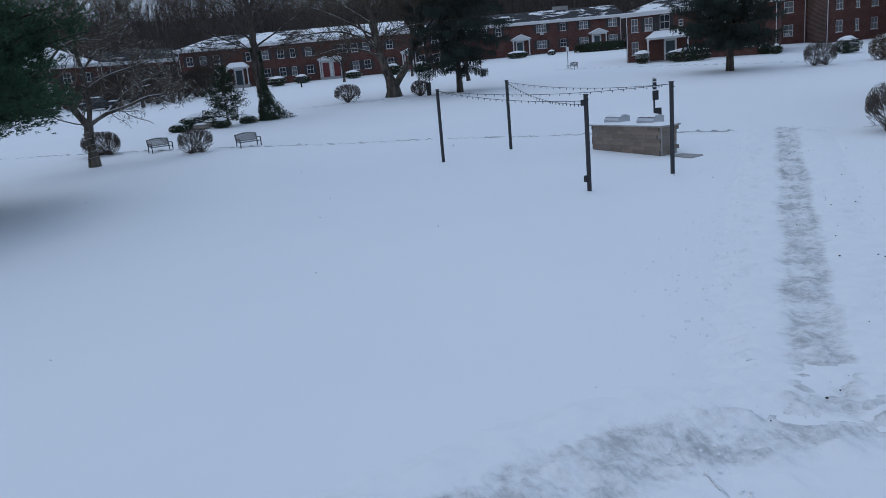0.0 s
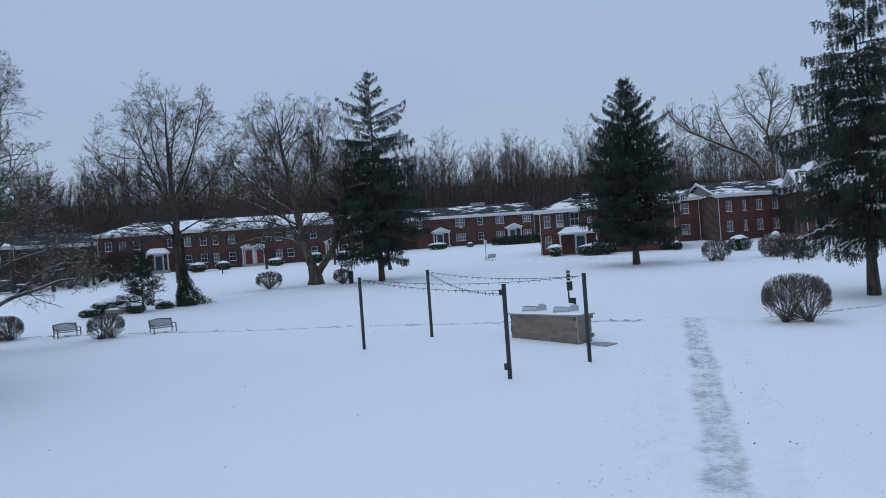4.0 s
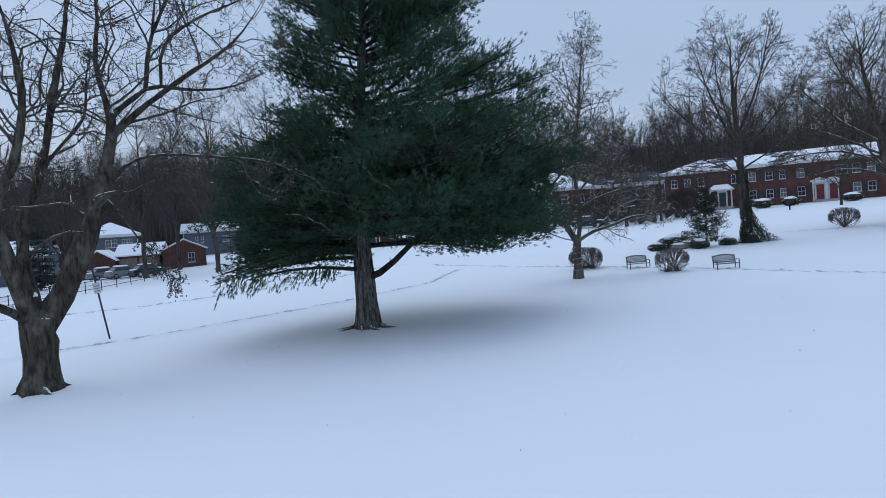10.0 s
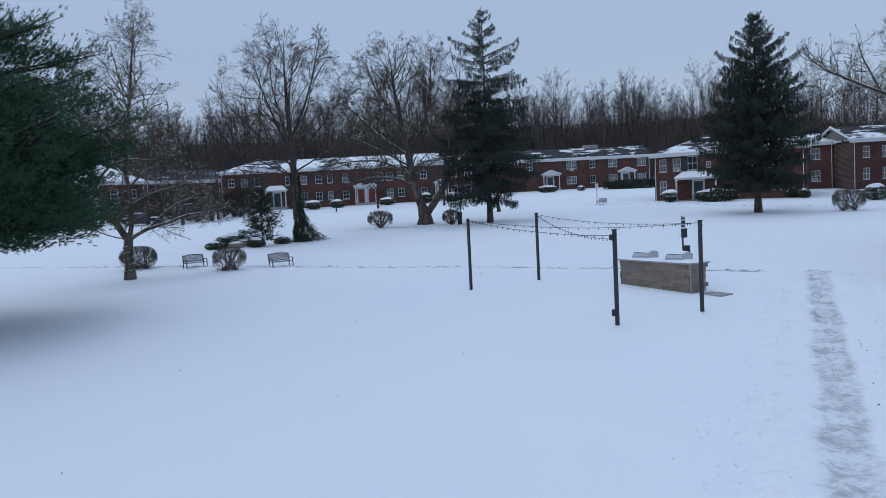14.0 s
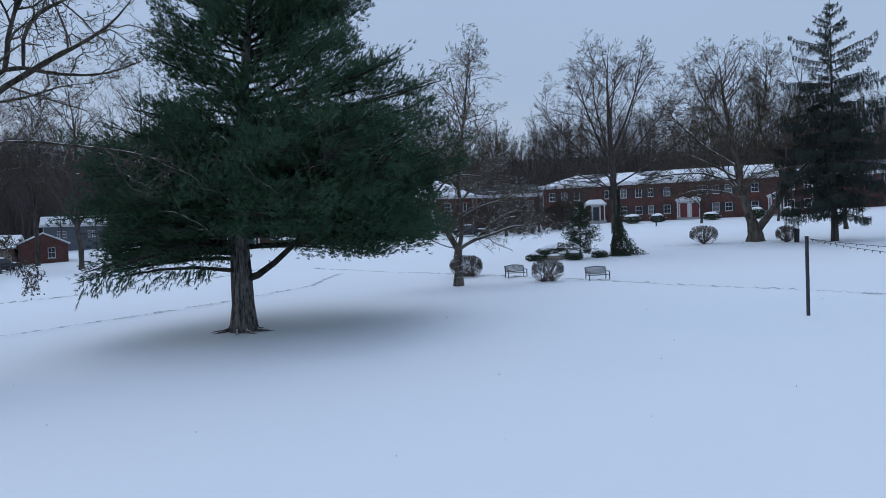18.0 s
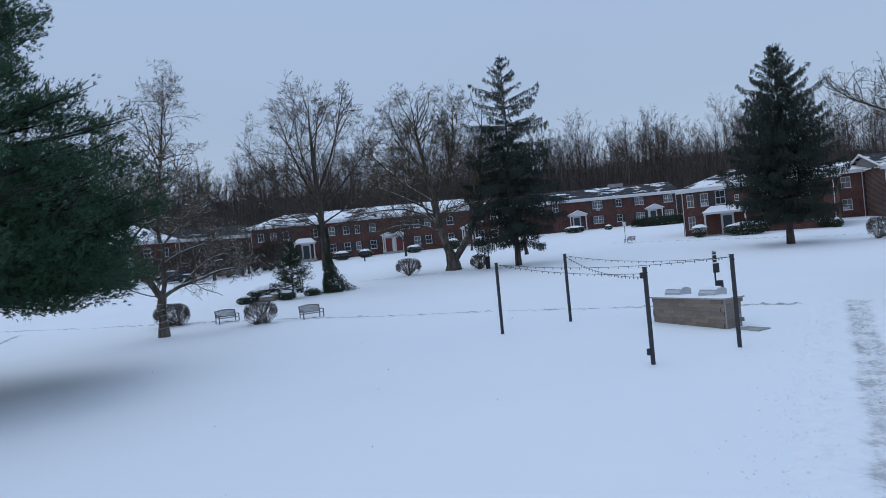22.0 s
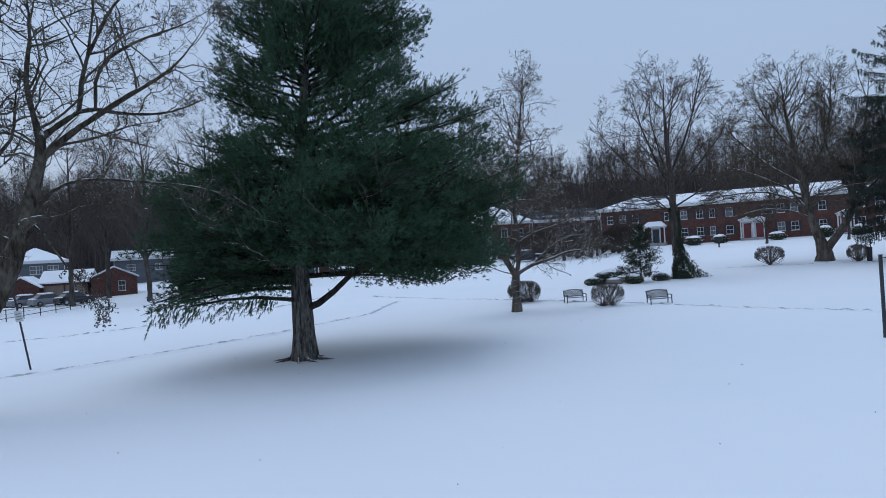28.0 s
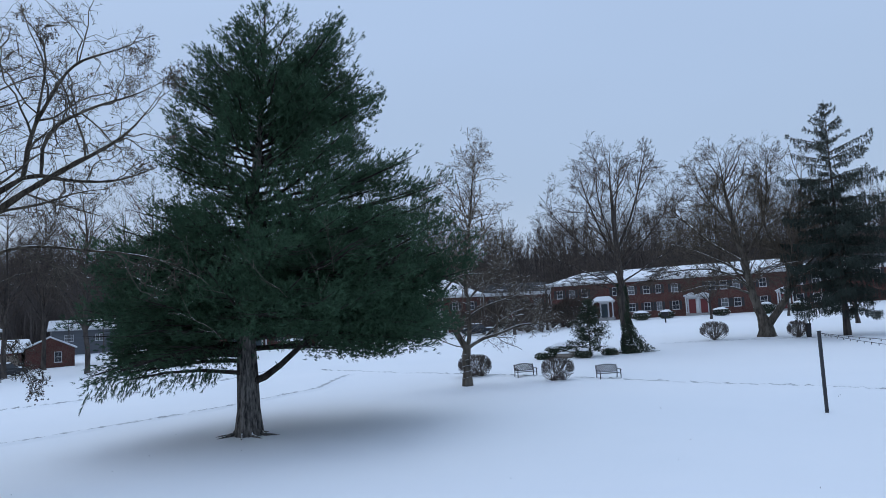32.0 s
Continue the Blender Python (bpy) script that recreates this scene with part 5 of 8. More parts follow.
def pine_bough(a, z_tip, ln, rise, curl, inner, plate, droop=0.0, dense=1.0):
    """One bough: a limb with an upturned tip and a flat, feathered plate of shoots along its outer part."""
    z0 = max(z_tip - (rise + curl) * ln, 2.5)
    fwd, lat = np.array([math.cos(a), math.sin(a), 0]), np.array([-math.sin(a), math.cos(a), 0])
    L_ = np.array([pine_axis(z0), 0, z0]) + fwd * ln * T8[:, None] + np.array([0, 0, 1.0]) * (ln * (rise * T8 + curl * T8 ** 2.6))[:, None]
    L_[2:] += lat * (r.normal(0, 0.05) * ln * T8[2:, None] ** 2) + r.normal(0, 0.05, (6, 3))
    limbs_p.append((L_, np.linspace(0.028 + 0.011 * ln, 0.010, 8)))
    tilt = r.normal(0, 0.10)
    for q in np.arange(inner, 1.0, 0.30 / ln):
        c = np.array([np.interp(q, T8, L_[:, j]) for j in range(3)])
        prof = min(1.0, (1.06 - q) / 0.45) * min(1.0, 0.35 + (q - inner) / 0.25)
        for sgn in (-1, 1):
            bl = plate * max(prof, 0.14) * r.uniform(0.6, 1.15)
            go = fwd * r.uniform(0.55, 0.95) + lat * sgn + np.array([0, 0, sgn * tilt + r.normal(0.06, 0.10) - droop * 0.6])
            go /= np.linalg.norm(go)
            tipb = c + go * bl
            if bl > 0.9 and r.random() < 0.4:
                limbs_p.append((np.array([c, (c + tipb) / 2, tipb]), np.array([0.015, 0.011, 0.006])))
            deep = 0.17 + 0.19 * bl if droop < 0.3 else 0.12
            for u in np.arange(0.22 if bl > 0.5 else 0.5, 1.001, 0.052 / max(bl, 0.2) / dense):
                lift = r.normal(0.25, 1.0) * deep
                cen.append(c + go * bl * u + r.normal(0, 0.11, 3) + np.array([0, 0, lift]))
                dirs.append(go * 0.5 + fwd * 0.3 + np.array([0, 0, 0.55 + 0.5 * lift - 1.5 * droop]) + r.normal(0, 0.18, 3))
    for u in np.linspace(0.78, 1.02, 16):
        cen.append(np.array([np.interp(min(u, 1), T8, L_[:, j]) for j in range(3)]) + r.normal(0, 0.14, 3))
        dirs.append(fwd * 0.7 + np.array([0, 0, 0.75 - 1.6 * droop]))


def pine_reach(a, zz):
    """How far the crown reaches from the stem that way, at that height."""
    ca = math.cos(a)
    wr, wl2 = np.interp(zz, HT, RW) - pine_axis(zz), np.interp(zz, HT, LW) + pine_axis(zz)
    aa = abs(ca) ** 0.7
    return aa * (wr if ca > 0 else wl2) + (1 - aa) * 0.46 * (wr + wl2)


# spreading lower boughs, then the ascending plates of the upper crown
z, k = 4.7, 0
while z < 10.8:
    for i in range(11):
        a = (0.0, math.pi)[i] + r.uniform(-0.3, 0.3) if i < 2 else k * 2.4 + i * 0.698 + r.uniform(-0.3, 0.3)
        zz = z + r.uniform(-0.35, 0.35)
        ln = max(pine_reach(a, zz), 1.6) * (r.uniform(0.90, 1.0) if i < 2 else r.uniform(0.66, 0.98))
        if math.sin(a) < -0.4:
            ln *= 0.9
        pine_bough(a, zz, ln, np.interp(zz, [4.7, 7, 10.6], [0.04, 0.12, 0.16]) + r.uniform(-0.05, 0.05), 0.07 if zz > 5.4 else -0.04, 0.20, float(np.clip(0.30 * ln, 0.7, 2.2)), 0.0 if zz > 5.6 else 0.18)
    z += 0.66
    k += 1
z = 11.3
while z < 19.0:
    for i in range(8):
        a = (0.0, math.pi)[i] + r.uniform(-0.35, 0.35) if i < 2 else k * 2.4 + i * 1.047 + r.uniform(-0.35, 0.35)
        zz = z + r.uniform(-0.25, 0.25)
        ln = pine_reach(a, zz) * (r.uniform(0.9, 1.02) if i < 2 else r.uniform(0.6, 0.98))
        if ln < 0.5:
            continue
        bare = np.interp(zz, [11.3, 13.4, 14.8, 19], [0.40, 0.34, 0.15, 0.08])
        pine_bough(a, zz, ln, np.interp(zz, [11.3, 14, 17, 19], [0.14, 0.34, 0.55, 0.9]) + r.uniform(-0.06, 0.06), 0.10, bare, float(np.clip(0.27 * ln, 0.45, 1.6)), 0.0, 1.55)
    z += np.interp(z, [11, 13, 19], [0.72, 0.62, 0.50])
    k += 1
# low tier on one side, hanging over the snow
for k in range(13):
    a = math.pi + r.uniform(-1.0, 1.0)
    zz = r.uniform(3.3, 4.8)
    pine_bough(a, zz, pine_reach(a, zz) * r.uniform(0.66, 1.0), 0.05, -0.06, 0.10, 1.9, 0.22)
for k in range(6):
    a = math.pi + r.uniform(-0.7, 0.7)
    zz = r.uniform(2.4, 3.3)
    pine_bough(a, zz, pine_reach(a, zz) * r.uniform(0.80, 1.0), 0.05, -0.16, 0.16, 1.4, 0.30)
for k in range(15):
    a = r.uniform(-0.75, 0.75)
    zz = r.uniform(3.0, 4.7)
    pine_bough(a, zz, pine_reach(a, zz) * r.uniform(0.72, 1.0), 0.03, -0.13, 0.38, 1.9, 0.10, 1.35)
# sprays hanging under the lowest limb
for k in range(110):
    t_ = r.uniform(0, 1)
    p = np.array([-1.2 - 4.9 * t_, -0.5 - 0.6 * t_ + r.normal(0, 0.55), 2.95 - 0.35 * t_ ** 2 + r.normal(0, 0.12)])
    for j in range(int(r.integers(3, 8))):
        p = p + np.array([-0.05, r.normal(0, 0.03), -0.085]) + r.normal(0, 0.03, 3)
        cen.append(p.copy())
        dirs.append(np.array([-0.25, r.normal(0, 0.2), -0.8]))
# the leader
for u in np.linspace(17.6, 19.7, 60):
    cen.append(np.array([pine_axis(u), 0, u]) + r.normal(0, 1, 3) * (0.22, 0.22, 0.1) * (20.2 - u))
    dirs.append(np.array([r.normal(0, 0.4), r.normal(0, 0.4), 1.0]))
# two forward boughs and the low forked limb by the trunk
limbs_p.append((np.array([(0.1, -0.1, 2.3), (0.7, -0.3, 2.5), (1.4, -0.5, 3.0), (2.3, -0.6, 3.8), (3.4, -0.9, 5.0), (4.9, -1.6, 6.6), (6.2, -2.2, 7.3), (7.2, -2.6, 8.0)]), np.array([0.17, 0.16, 0.14, 0.125, 0.11, 0.09, 0.06, 0.03])))
limbs_p.append((np.array([(-0.1, -0.1, 2.7), (-0.8, -0.4, 2.8), (-1.8, -0.7, 2.95), (-3.2, -0.9, 2.95), (-4.8, -1.0, 2.75)]), np.array([0.12, 0.10, 0.08, 0.06, 0.03])))
cen, dirs = np.array(cen), np.array(dirs)
# the shoots gather into clumps with hollows between, most open round the middle of the stem
wave = r.normal(0, 1, (14, 3))
wave *= (r.uniform(2.4, 5.6, 14) / np.linalg.norm(wave, axis=1))[:, None] * np.array([1.0, 1.0, 1.5])
clump = np.sin(cen @ wave.T + r.uniform(0, 6.28, 14)).sum(1) / math.sqrt(7)
near_stem = np.exp(-(np.hypot(cen[:, 0] - 0.6, cen[:, 1]) / 2.6) ** 2) * np.exp(-((cen[:, 2] - 12.0) / 1.7) ** 2)
wave = r.normal(0, 1, (9, 3))
wave *= (r.uniform(1.1, 2.3, 9) / np.linalg.norm(wave, axis=1))[:, None] * np.array([1.0, 1.0, 1.5])
clump = 0.75 * clump + 0.75 * np.sin(cen @ wave.T + r.uniform(0, 6.28, 9)).sum(1) / math.sqrt(4.5)
open_side = np.clip((-2.6 - cen[:, 0]) / 1.5, 0, 1) * np.clip((6.4 - cen[:, 2]) / 1.5, 0, 1) * np.clip((cen[:, 2] - 2.9) / 0.5, 0, 1)
shut_side = np.clip((cen[:, 0] - 2.0) / 2.0, 0, 1) * np.clip((6.0 - cen[:, 2]) / 1.0, 0, 1)
between = np.exp(-((cen[:, 2] - 10.0 - 0.06 * cen[:, 0]) / 0.8) ** 2) * np.clip((cen[:, 0] - 1.5) / 2.0, 0, 1)
keep = clump - 0.9 * between > np.interp(cen[:, 2], [2, 3.0, 4.5, 9, 11.5, 13.5, 16.0, 19.5], [-1.2, -0.7, -0.40, -0.55, -0.65, -0.70, -0.9, -1.2]) + 0.8 * near_stem + 1.1 * open_side - 0.9 * shut_side
keep &= (cen[:, 2] > 3.1) | (cen[:, 0] < 0)
cen, dirs = cen[keep], dirs[keep]
# bare dead twigs standing out before the foliage
dead = []
dead_of = []
for k in range(6):
    p = np.array([r.uniform(-3.5, 3.5), -r.uniform(4.3, 6.0), r.uniform(4.2, 6.6)])
    d = np.array([r.normal(-0.2, 0.5), -0.35, r.uniform(0.3, 0.9)])
    L_ = p + np.cumsum(np.concatenate([np.zeros((1, 3)), (d / np.linalg.norm(d) + r.normal(0, 0.22, (5, 3))) * 0.42]), 0)
    dead_of.append(len(dead))
    dead.append((L_, np.linspace(0.013, 0.006, 6)))
    for j in range(1, 5):
        e = d / np.linalg.norm(d) + r.normal(0, 0.55, 3)
        dead.append((np.array([L_[j], L_[j] + e * 0.35, L_[j] + e * 0.7 + (0, 0, 0.1)]), np.array([0.008, 0.007, 0.005])))
v, f = tube_arrays([(c @ RT if i else c, q) for i, (c, q) in enumerate(chains + limbs_p) if i == 0], lambda q: 40)
# furrowed plates: push the bark in and out round the trunk
ring = np.arange(len(v)) % 40
ridge = np.where(ring % 2 == 0, 0.035, -0.02)[:, None] * np.clip(1.2 - v[:, 2:3] / 12, 0.2, 1)
v = v + ridge * np.concatenate([v[:, :2] / (np.linalg.norm(v[:, :2], axis=1, keepdims=True) + 0.05), 0 * v[:, :1]], 1)
trunk = hang("trunk", mesh_np("trunk", v, f, BARK_PINE, True), pine)
rc = []
for k in range(8):
    a = k * 6.28 / 8 + r.uniform(-0.25, 0.25)
    ln = r.uniform(0.9, 1.5)
    rc.append((np.array([(math.cos(a) * 0.28, math.sin(a) * 0.28, 0.75), (math.cos(a) * 0.50, math.sin(a) * 0.50, 0.28), (math.cos(a + 0.1) * ln * 0.6, math.sin(a + 0.1) * ln * 0.6, 0.10), (math.cos(a + 0.3) * ln, math.sin(a + 0.3) * ln, 0.03), (math.cos(a + 0.4) * ln * 1.3, math.sin(a + 0.4) * ln * 1.3, -0.04)]), np.array([0.13, 0.12, 0.07, 0.045, 0.02])))
for one in rc:
    v, f = tube_arrays([one], lambda q: 7)
    hang("root", mesh_np("root", v, f, BARK_PINE, True), trunk)
v, f = tube_arrays([(c @ RT, q) for c, q in limbs_p], lambda q: 6 if q > 0.08 else 4)
hang("branchwork", mesh_np("branchwork", v, f, PINE_LIMB, True), pine)
for i in dead_of:
    v, f = tube_arrays([(c @ RT, q) for c, q in dead[i:i + 5]], lambda q: 4)
    hang("dead_branch", mesh_np("dead_branch", v, f, BARK_PALE, True), pine, "bare pale dead branch")
low = cen[:, 2] < 4.2
V, F = tufts((cen @ RT)[~low], (dirs @ RT)[~low], 10, 0.165, 0.0150, 0.72, r, 0.0, 0.10)
V2, F2 = tufts((cen @ RT)[low], (dirs @ RT)[low], 13, 0.165, 0.0100, 0.32, r, 0.30, 0.07)
V, F = np.concatenate([V, V2]), np.concatenate([F, F2 + len(V)])
hang("foliage", mesh_np("foliage", V, F, NEEDLE), pine, "dense long dark green needles")


def spruce(base, az, height, widths, label, seed, foot, trunk_r, snow=0.0, step=0.6, up=(0.0, 0.1, 0.4), sag=0.2, ragged=0.3, hang_n=2, blade=0.22, gap=1.0, open_top=1.0):
    """A spruce: tiers of boughs with hanging branchlets; widths are half-widths by height share."""
    tree, r = conifer(base, label, height, "spruce_tree", BARK_DARK, NEEDLE_S, trunk_r, seed)
    hs, ws = zip(*widths)
    t = np.linspace(0, 1, 9)
    pts = np.stack([0 * t, 0 * t, height * t], 1)
    v, f = tube_arrays(flare([(pts, np.maximum(trunk_r * (1 - t), 0.02))], trunk_r, 0.5), lambda q: 10)
    hang("trunk", mesh_np("trunk", v, f, BARK_DARK, True), tree)
    cen, dirs, lim, sn = [], [], [], []
    z, k = foot, 0
    while z < height * 0.985:
        thin_ = open_top < 1 and z > height * 0.66
        n_l = 5 if thin_ else 8 if z < height * 0.75 else 6
        for i in range(n_l):
            a = k * 1.3 + i * 2 * math.pi / n_l + r.uniform(-0.3, 0.3)
            zz = z + r.uniform(-0.4, 0.4) * step
            ln = np.interp(zz / height, hs, ws) * r.uniform(1 - 1.4 * ragged, 1.0 + 0.4 * ragged)
            if ln < 0.2:
                continue
            u_ = np.interp(zz / height, [0, 0.5, 1], up)
            L_ = limb_points(np.array([0, 0, zz]), a, ln, u_, sag * np.interp(zz / height, [0, 0.7, 1], [1.2, 0.9, 0.2]), 6)
            L_[-1, 2] += 0.10 * ln
            lim.append((L_, np.linspace(0.02 + 0.008 * ln, 0.01, 6)))
            fwd = np.array([math.cos(a), math.sin(a), 0])
            lat = np.array([-math.sin(a), math.cos(a), 0])
            for q in np.arange(0.15, 1.02, 0.17 * gap / max(ln, 0.6)):
                c = np.array([np.interp(min(q, 1.0), np.linspace(0, 1, 6), L_[:, j]) for j in range(3)])
                wdt = (0.20 * ln * (1.15 - q) + 0.10) * (0.5 if thin_ else 1.0)
                for s2 in (-1, -0.35, 0.35, 1):
                    pc = c + lat * s2 * wdt * r.uniform(0.5, 1.1) + fwd * abs(s2) * wdt * 0.4 + r.normal(0, 0.04, 3)
                    nh = 1 + int(r.random() * hang_n * (0.4 + 0.25 * ln) * (0.6 if thin_ else 1.0))
                    for h in range(nh):
                        cen.append(pc - (0, 0, h * 0.13))
                        dirs.append(fwd * 0.5 + lat * s2 * 0.35 + np.array([0, 0, u_ * 0.8 if h == 0 and nh == 1 else -0.75]))
            if r.random() < snow:
                q0, q1 = r.uniform(0.2, 0.5), r.uniform(0.6, 0.97)
                for q in np.linspace(q0, q1, 7):
                    c = np.array([np.interp(q, np.linspace(0, 1, 6), L_[:, j]) for j in range(3)])
                    for s2 in r.uniform(-1, 1, 4):
                        c2 = c + lat * s2 * (0.2 * ln * (1.15 - q) + 0.1) + (0, 0, 0.05) + r.normal(0, 0.03, 3)
                        dd = fwd * 0.16 + lat * s2 * 0.12 + np.array([0, 0, -0.09]) + r.normal(0, 0.03, 3)
                        sn.append((np.array([c2 - dd * 0.6, c2, c2 + dd]), np.array([0.008, 0.032, 0.01]) * r.uniform(0.5, 1.3)))
        z += step * np.interp(z / height, [0, 0.6, 0.85, 1], [1, 1.05, 1.1, 0.8]) * (0.9 if thin_ else 1.0)
        k += 1
    v, f = tube_arrays(lim, lambda q: 4)
    hang("branchwork", mesh_np("branchwork", v, f, BARK_DARK), tree)
    V, F = tufts(np.array(cen), np.array(dirs), 7, blade, 0.019, 0.34, r, 0.05)
    hang("foliage", mesh_np("foliage", V, F, NEEDLE_S), tree)
    if sn:
        v, f = tube_arrays(sn, lambda q: 5)
        hang("snow_load", mesh_np("snow_load", v, f, SNOW, True), tree, "snow lying along the boughs")["kind"] = "stuff"
    return tree


spruce((3.08, 70.4), -2.5, 20.2, [(0, 0.3), (0.09, 2.0), (0.14, 4.0), (0.30, 4.8), (0.45, 4.5), (0.61, 3.8), (0.69, 3.3), (0.78, 2.9), (0.84, 2.1), (0.9, 1.5), (0.95, 0.9), (1, 0.1)], "tall narrow dark spruce with a ragged thin top", 31, 2.5, 0.26, 0.0, 0.80, (-0.05, 0.12, 0.75), 0.20, 0.40, 4, 0.24, 1.2, 0.6)
spruce((26.56, 65.96), -21.9, 17.6, [(0, 0.5), (0.12, 3.6), (0.2, 4.4), (0.36, 4.9), (0.48, 4.3), (0.66, 3.4), (0.80, 2.2), (0.9, 1.0), (0.96, 0.45), (1, 0.08)], "dense dark conical spruce standing before the porch", 32, 2.4, 0.28, 0.0, 0.50, (-0.05, 0.30, 0.9), 0.18, 0.28, 3, 0.24)
spruce((26.3, 34.45), -37.4, 16.4, [(0, 0.4), (0.15, 2.4), (0.22, 4.0), (0.36, 4.6), (0.5, 4.3), (0.65, 3.4), (0.85, 1.9), (1, 0.15)], "tall spruce with snow-laden drooping boughs", 33, 3.1, 0.27, 0.5, 0.80, (-0.05, 0.1, 0.4), 0.30, 0.30, 5, 0.20)

# ---- woods on the hill ----
def wood_variant(r, h):
    """A bare forest tree: a stem that splits into steep leaders, each fanning into fine upright twigs."""
    t = np.linspace(0, 1, 6)
    pts = np.stack([np.cumsum(r.normal(0, 0.12, 6)), np.cumsum(r.normal(0, 0.12, 6)), h * 0.62 * t], 1)
    pts[0, :2] = 0
    box_ = [((0, 0, h * 0.62), (h * 0.26, h * 0.26, h * 0.40))]
    rad = np.linspace(h * 0.0075, 0.025, 6)
    v, f = tube_arrays([(pts, rad)], lambda q: 4)
    Q1, S1 = sprout(pts[None], rad[None], 11.0, 0.70, 27, 0.30, 0.13, 5, r, box_, 0.34, 0.7, 0.02)
    S1 = S1 * 0.5
    Q2, S2 = sprout(np.concatenate([Q1, resampled(pts, rad, 5)[0][None]]), np.concatenate([S1, resampled(pts, rad, 5)[1][None]]), 8.5, 0.42, 38, 0.28, 0.14, 3, r, box_, 0.2, 0.6, 0.02)
    Q3, S3 = sprout(Q2, S2, 7.0, 0.62, 40, 0.25, 0.12, 3, r, box_, 0.1, 0.6, 0.008)
    v1, f1 = batch_tubes(Q1, S1, 3)
    out, quad, b0 = [v, v1], [f, f1 + len(v)], len(v) + len(v1)
    tri = []
    for Q, wd in ((Q2, 0.019), (Q3, 0.0125)):
        sd = np.cross(Q[:, -1] - Q[:, 0], r.normal(0, 1, (len(Q), 3)))
        sd *= wd / (np.linalg.norm(sd, axis=1, keepdims=True) + 1e-9)
        out.append(np.stack([Q[:, 0] - sd, Q[:, 0] + sd, Q[:, -1]], 1).reshape(-1, 3))
        tri.append(np.arange(3 * len(Q)).reshape(-1, 3) + b0)
        b0 += 3 * len(Q)
    return np.concatenate(out), np.concatenate(quad), np.concatenate(tri)


rw = np.random.default_rng(77)
variants = [wood_variant(rw, h) for h in (15, 16, 17, 18, 19, 20, 21, 17)]
VV, FF, base_i = [], [], 0


def plant(az, d, s, n_):
    global base_i
    v, f, g = variants[n_]
    a = rw.uniform(0, 6.28)
    R2 = np.array([[math.cos(a), math.sin(a), 0], [-math.sin(a), math.cos(a), 0], [0, 0, 1]])
    p = polar(az, d)
    VV.append(v @ R2 * s + np.array([p[0], p[1], hz(*p) - 0.2]))
    FF.extend((f + base_i).tolist())
    FF.extend((g + base_i).tolist())
    base_i += len(v)


for k in range(800):
    az = rw.uniform(-50, 84)
    d0 = np.interp(az, [-50, -34, -16, 0, 18, 30, 44, 50, 84], [128, 130, 150, 148, 146, 136, 140, 158, 146])
    d = d0 + 75 * rw.uniform(0, 1) ** 0.9
    hs = np.interp(az, [-45, -20, 0, 20, 32, 45, 60, 80], [1.05, 1.27, 1.30, 1.28, 1.22, 1.2, 1.3, 1.2])
    plant(az, d, hs * rw.uniform(0.80, 1.06), int(rw.integers(0, 8)))
for k in range(360):
    az = rw.uniform(-46, 84)
    plant(az, rw.uniform(228, 292), rw.uniform(0.7, 1.0), int(rw.integers(0, 8)))
# the nearer belt beyond the drive
for k in range(130):
    plant(rw.uniform(44, 84), rw.uniform(146, 160), rw.uniform(0.8, 1.2), int(rw.integers(0, 8)))
tagged(hang("far_woods", mesh_np("far_woods", np.concatenate(VV), FF, BARK_WOOD)), "bare winter woods on the hill behind the houses", "woods", kind="stuff")
# thicket at the woods' foot
nb = 92000
az_ = np.radians(rw.uniform(-48, 82, nb))
dd_ = np.interp(np.degrees(az_), [-48, -34, -16, 0, 18, 30, 44, 50, 82], [128, 128, 146, 145, 142, 134, 138, 156, 142]) + np.where(rw.random(nb) < 0.62, 80 * rw.uniform(0, 1, nb) ** 1.5, rw.uniform(70, 150, nb))
bx, by = -np.sin(az_) * dd_, np.cos(az_) * dd_
bz = land(bx, by)
p0 = np.stack([bx, by, bz - 0.1], 1)
hgt = rw.uniform(1.0, 9.0, nb) * np.interp(np.degrees(az_), [40, 48], [1.0, 1.45])
p1 = p0 + np.stack([rw.normal(0, 0.5, nb) * hgt * 0.4, rw.normal(0, 0.5, nb) * hgt * 0.4, hgt], 1)
sd = np.stack([np.cos(az_), np.sin(az_), 0 * az_], 1) * rw.uniform(0.02, 0.06, (nb, 1))
sd2 = np.stack([-np.sin(az_), np.cos(az_), 0 * az_], 1) * 0.04
V = np.stack([p0 - sd, p0 + sd, p0 + sd2, p1], 1).reshape(-1, 3)
i4 = np.arange(nb)[:, None] * 4
F = np.concatenate([i4 + np.array([[0, 1, 3]]), i4 + np.array([[1, 2, 3]]), i4 + np.array([[2, 0, 3]])])
tagged(hang("woodland_brush", mesh_np("woodland_brush", V, F, BARK_WOOD)), "brown leafless undergrowth at the edge of the woods", "undergrowth", kind="stuff")

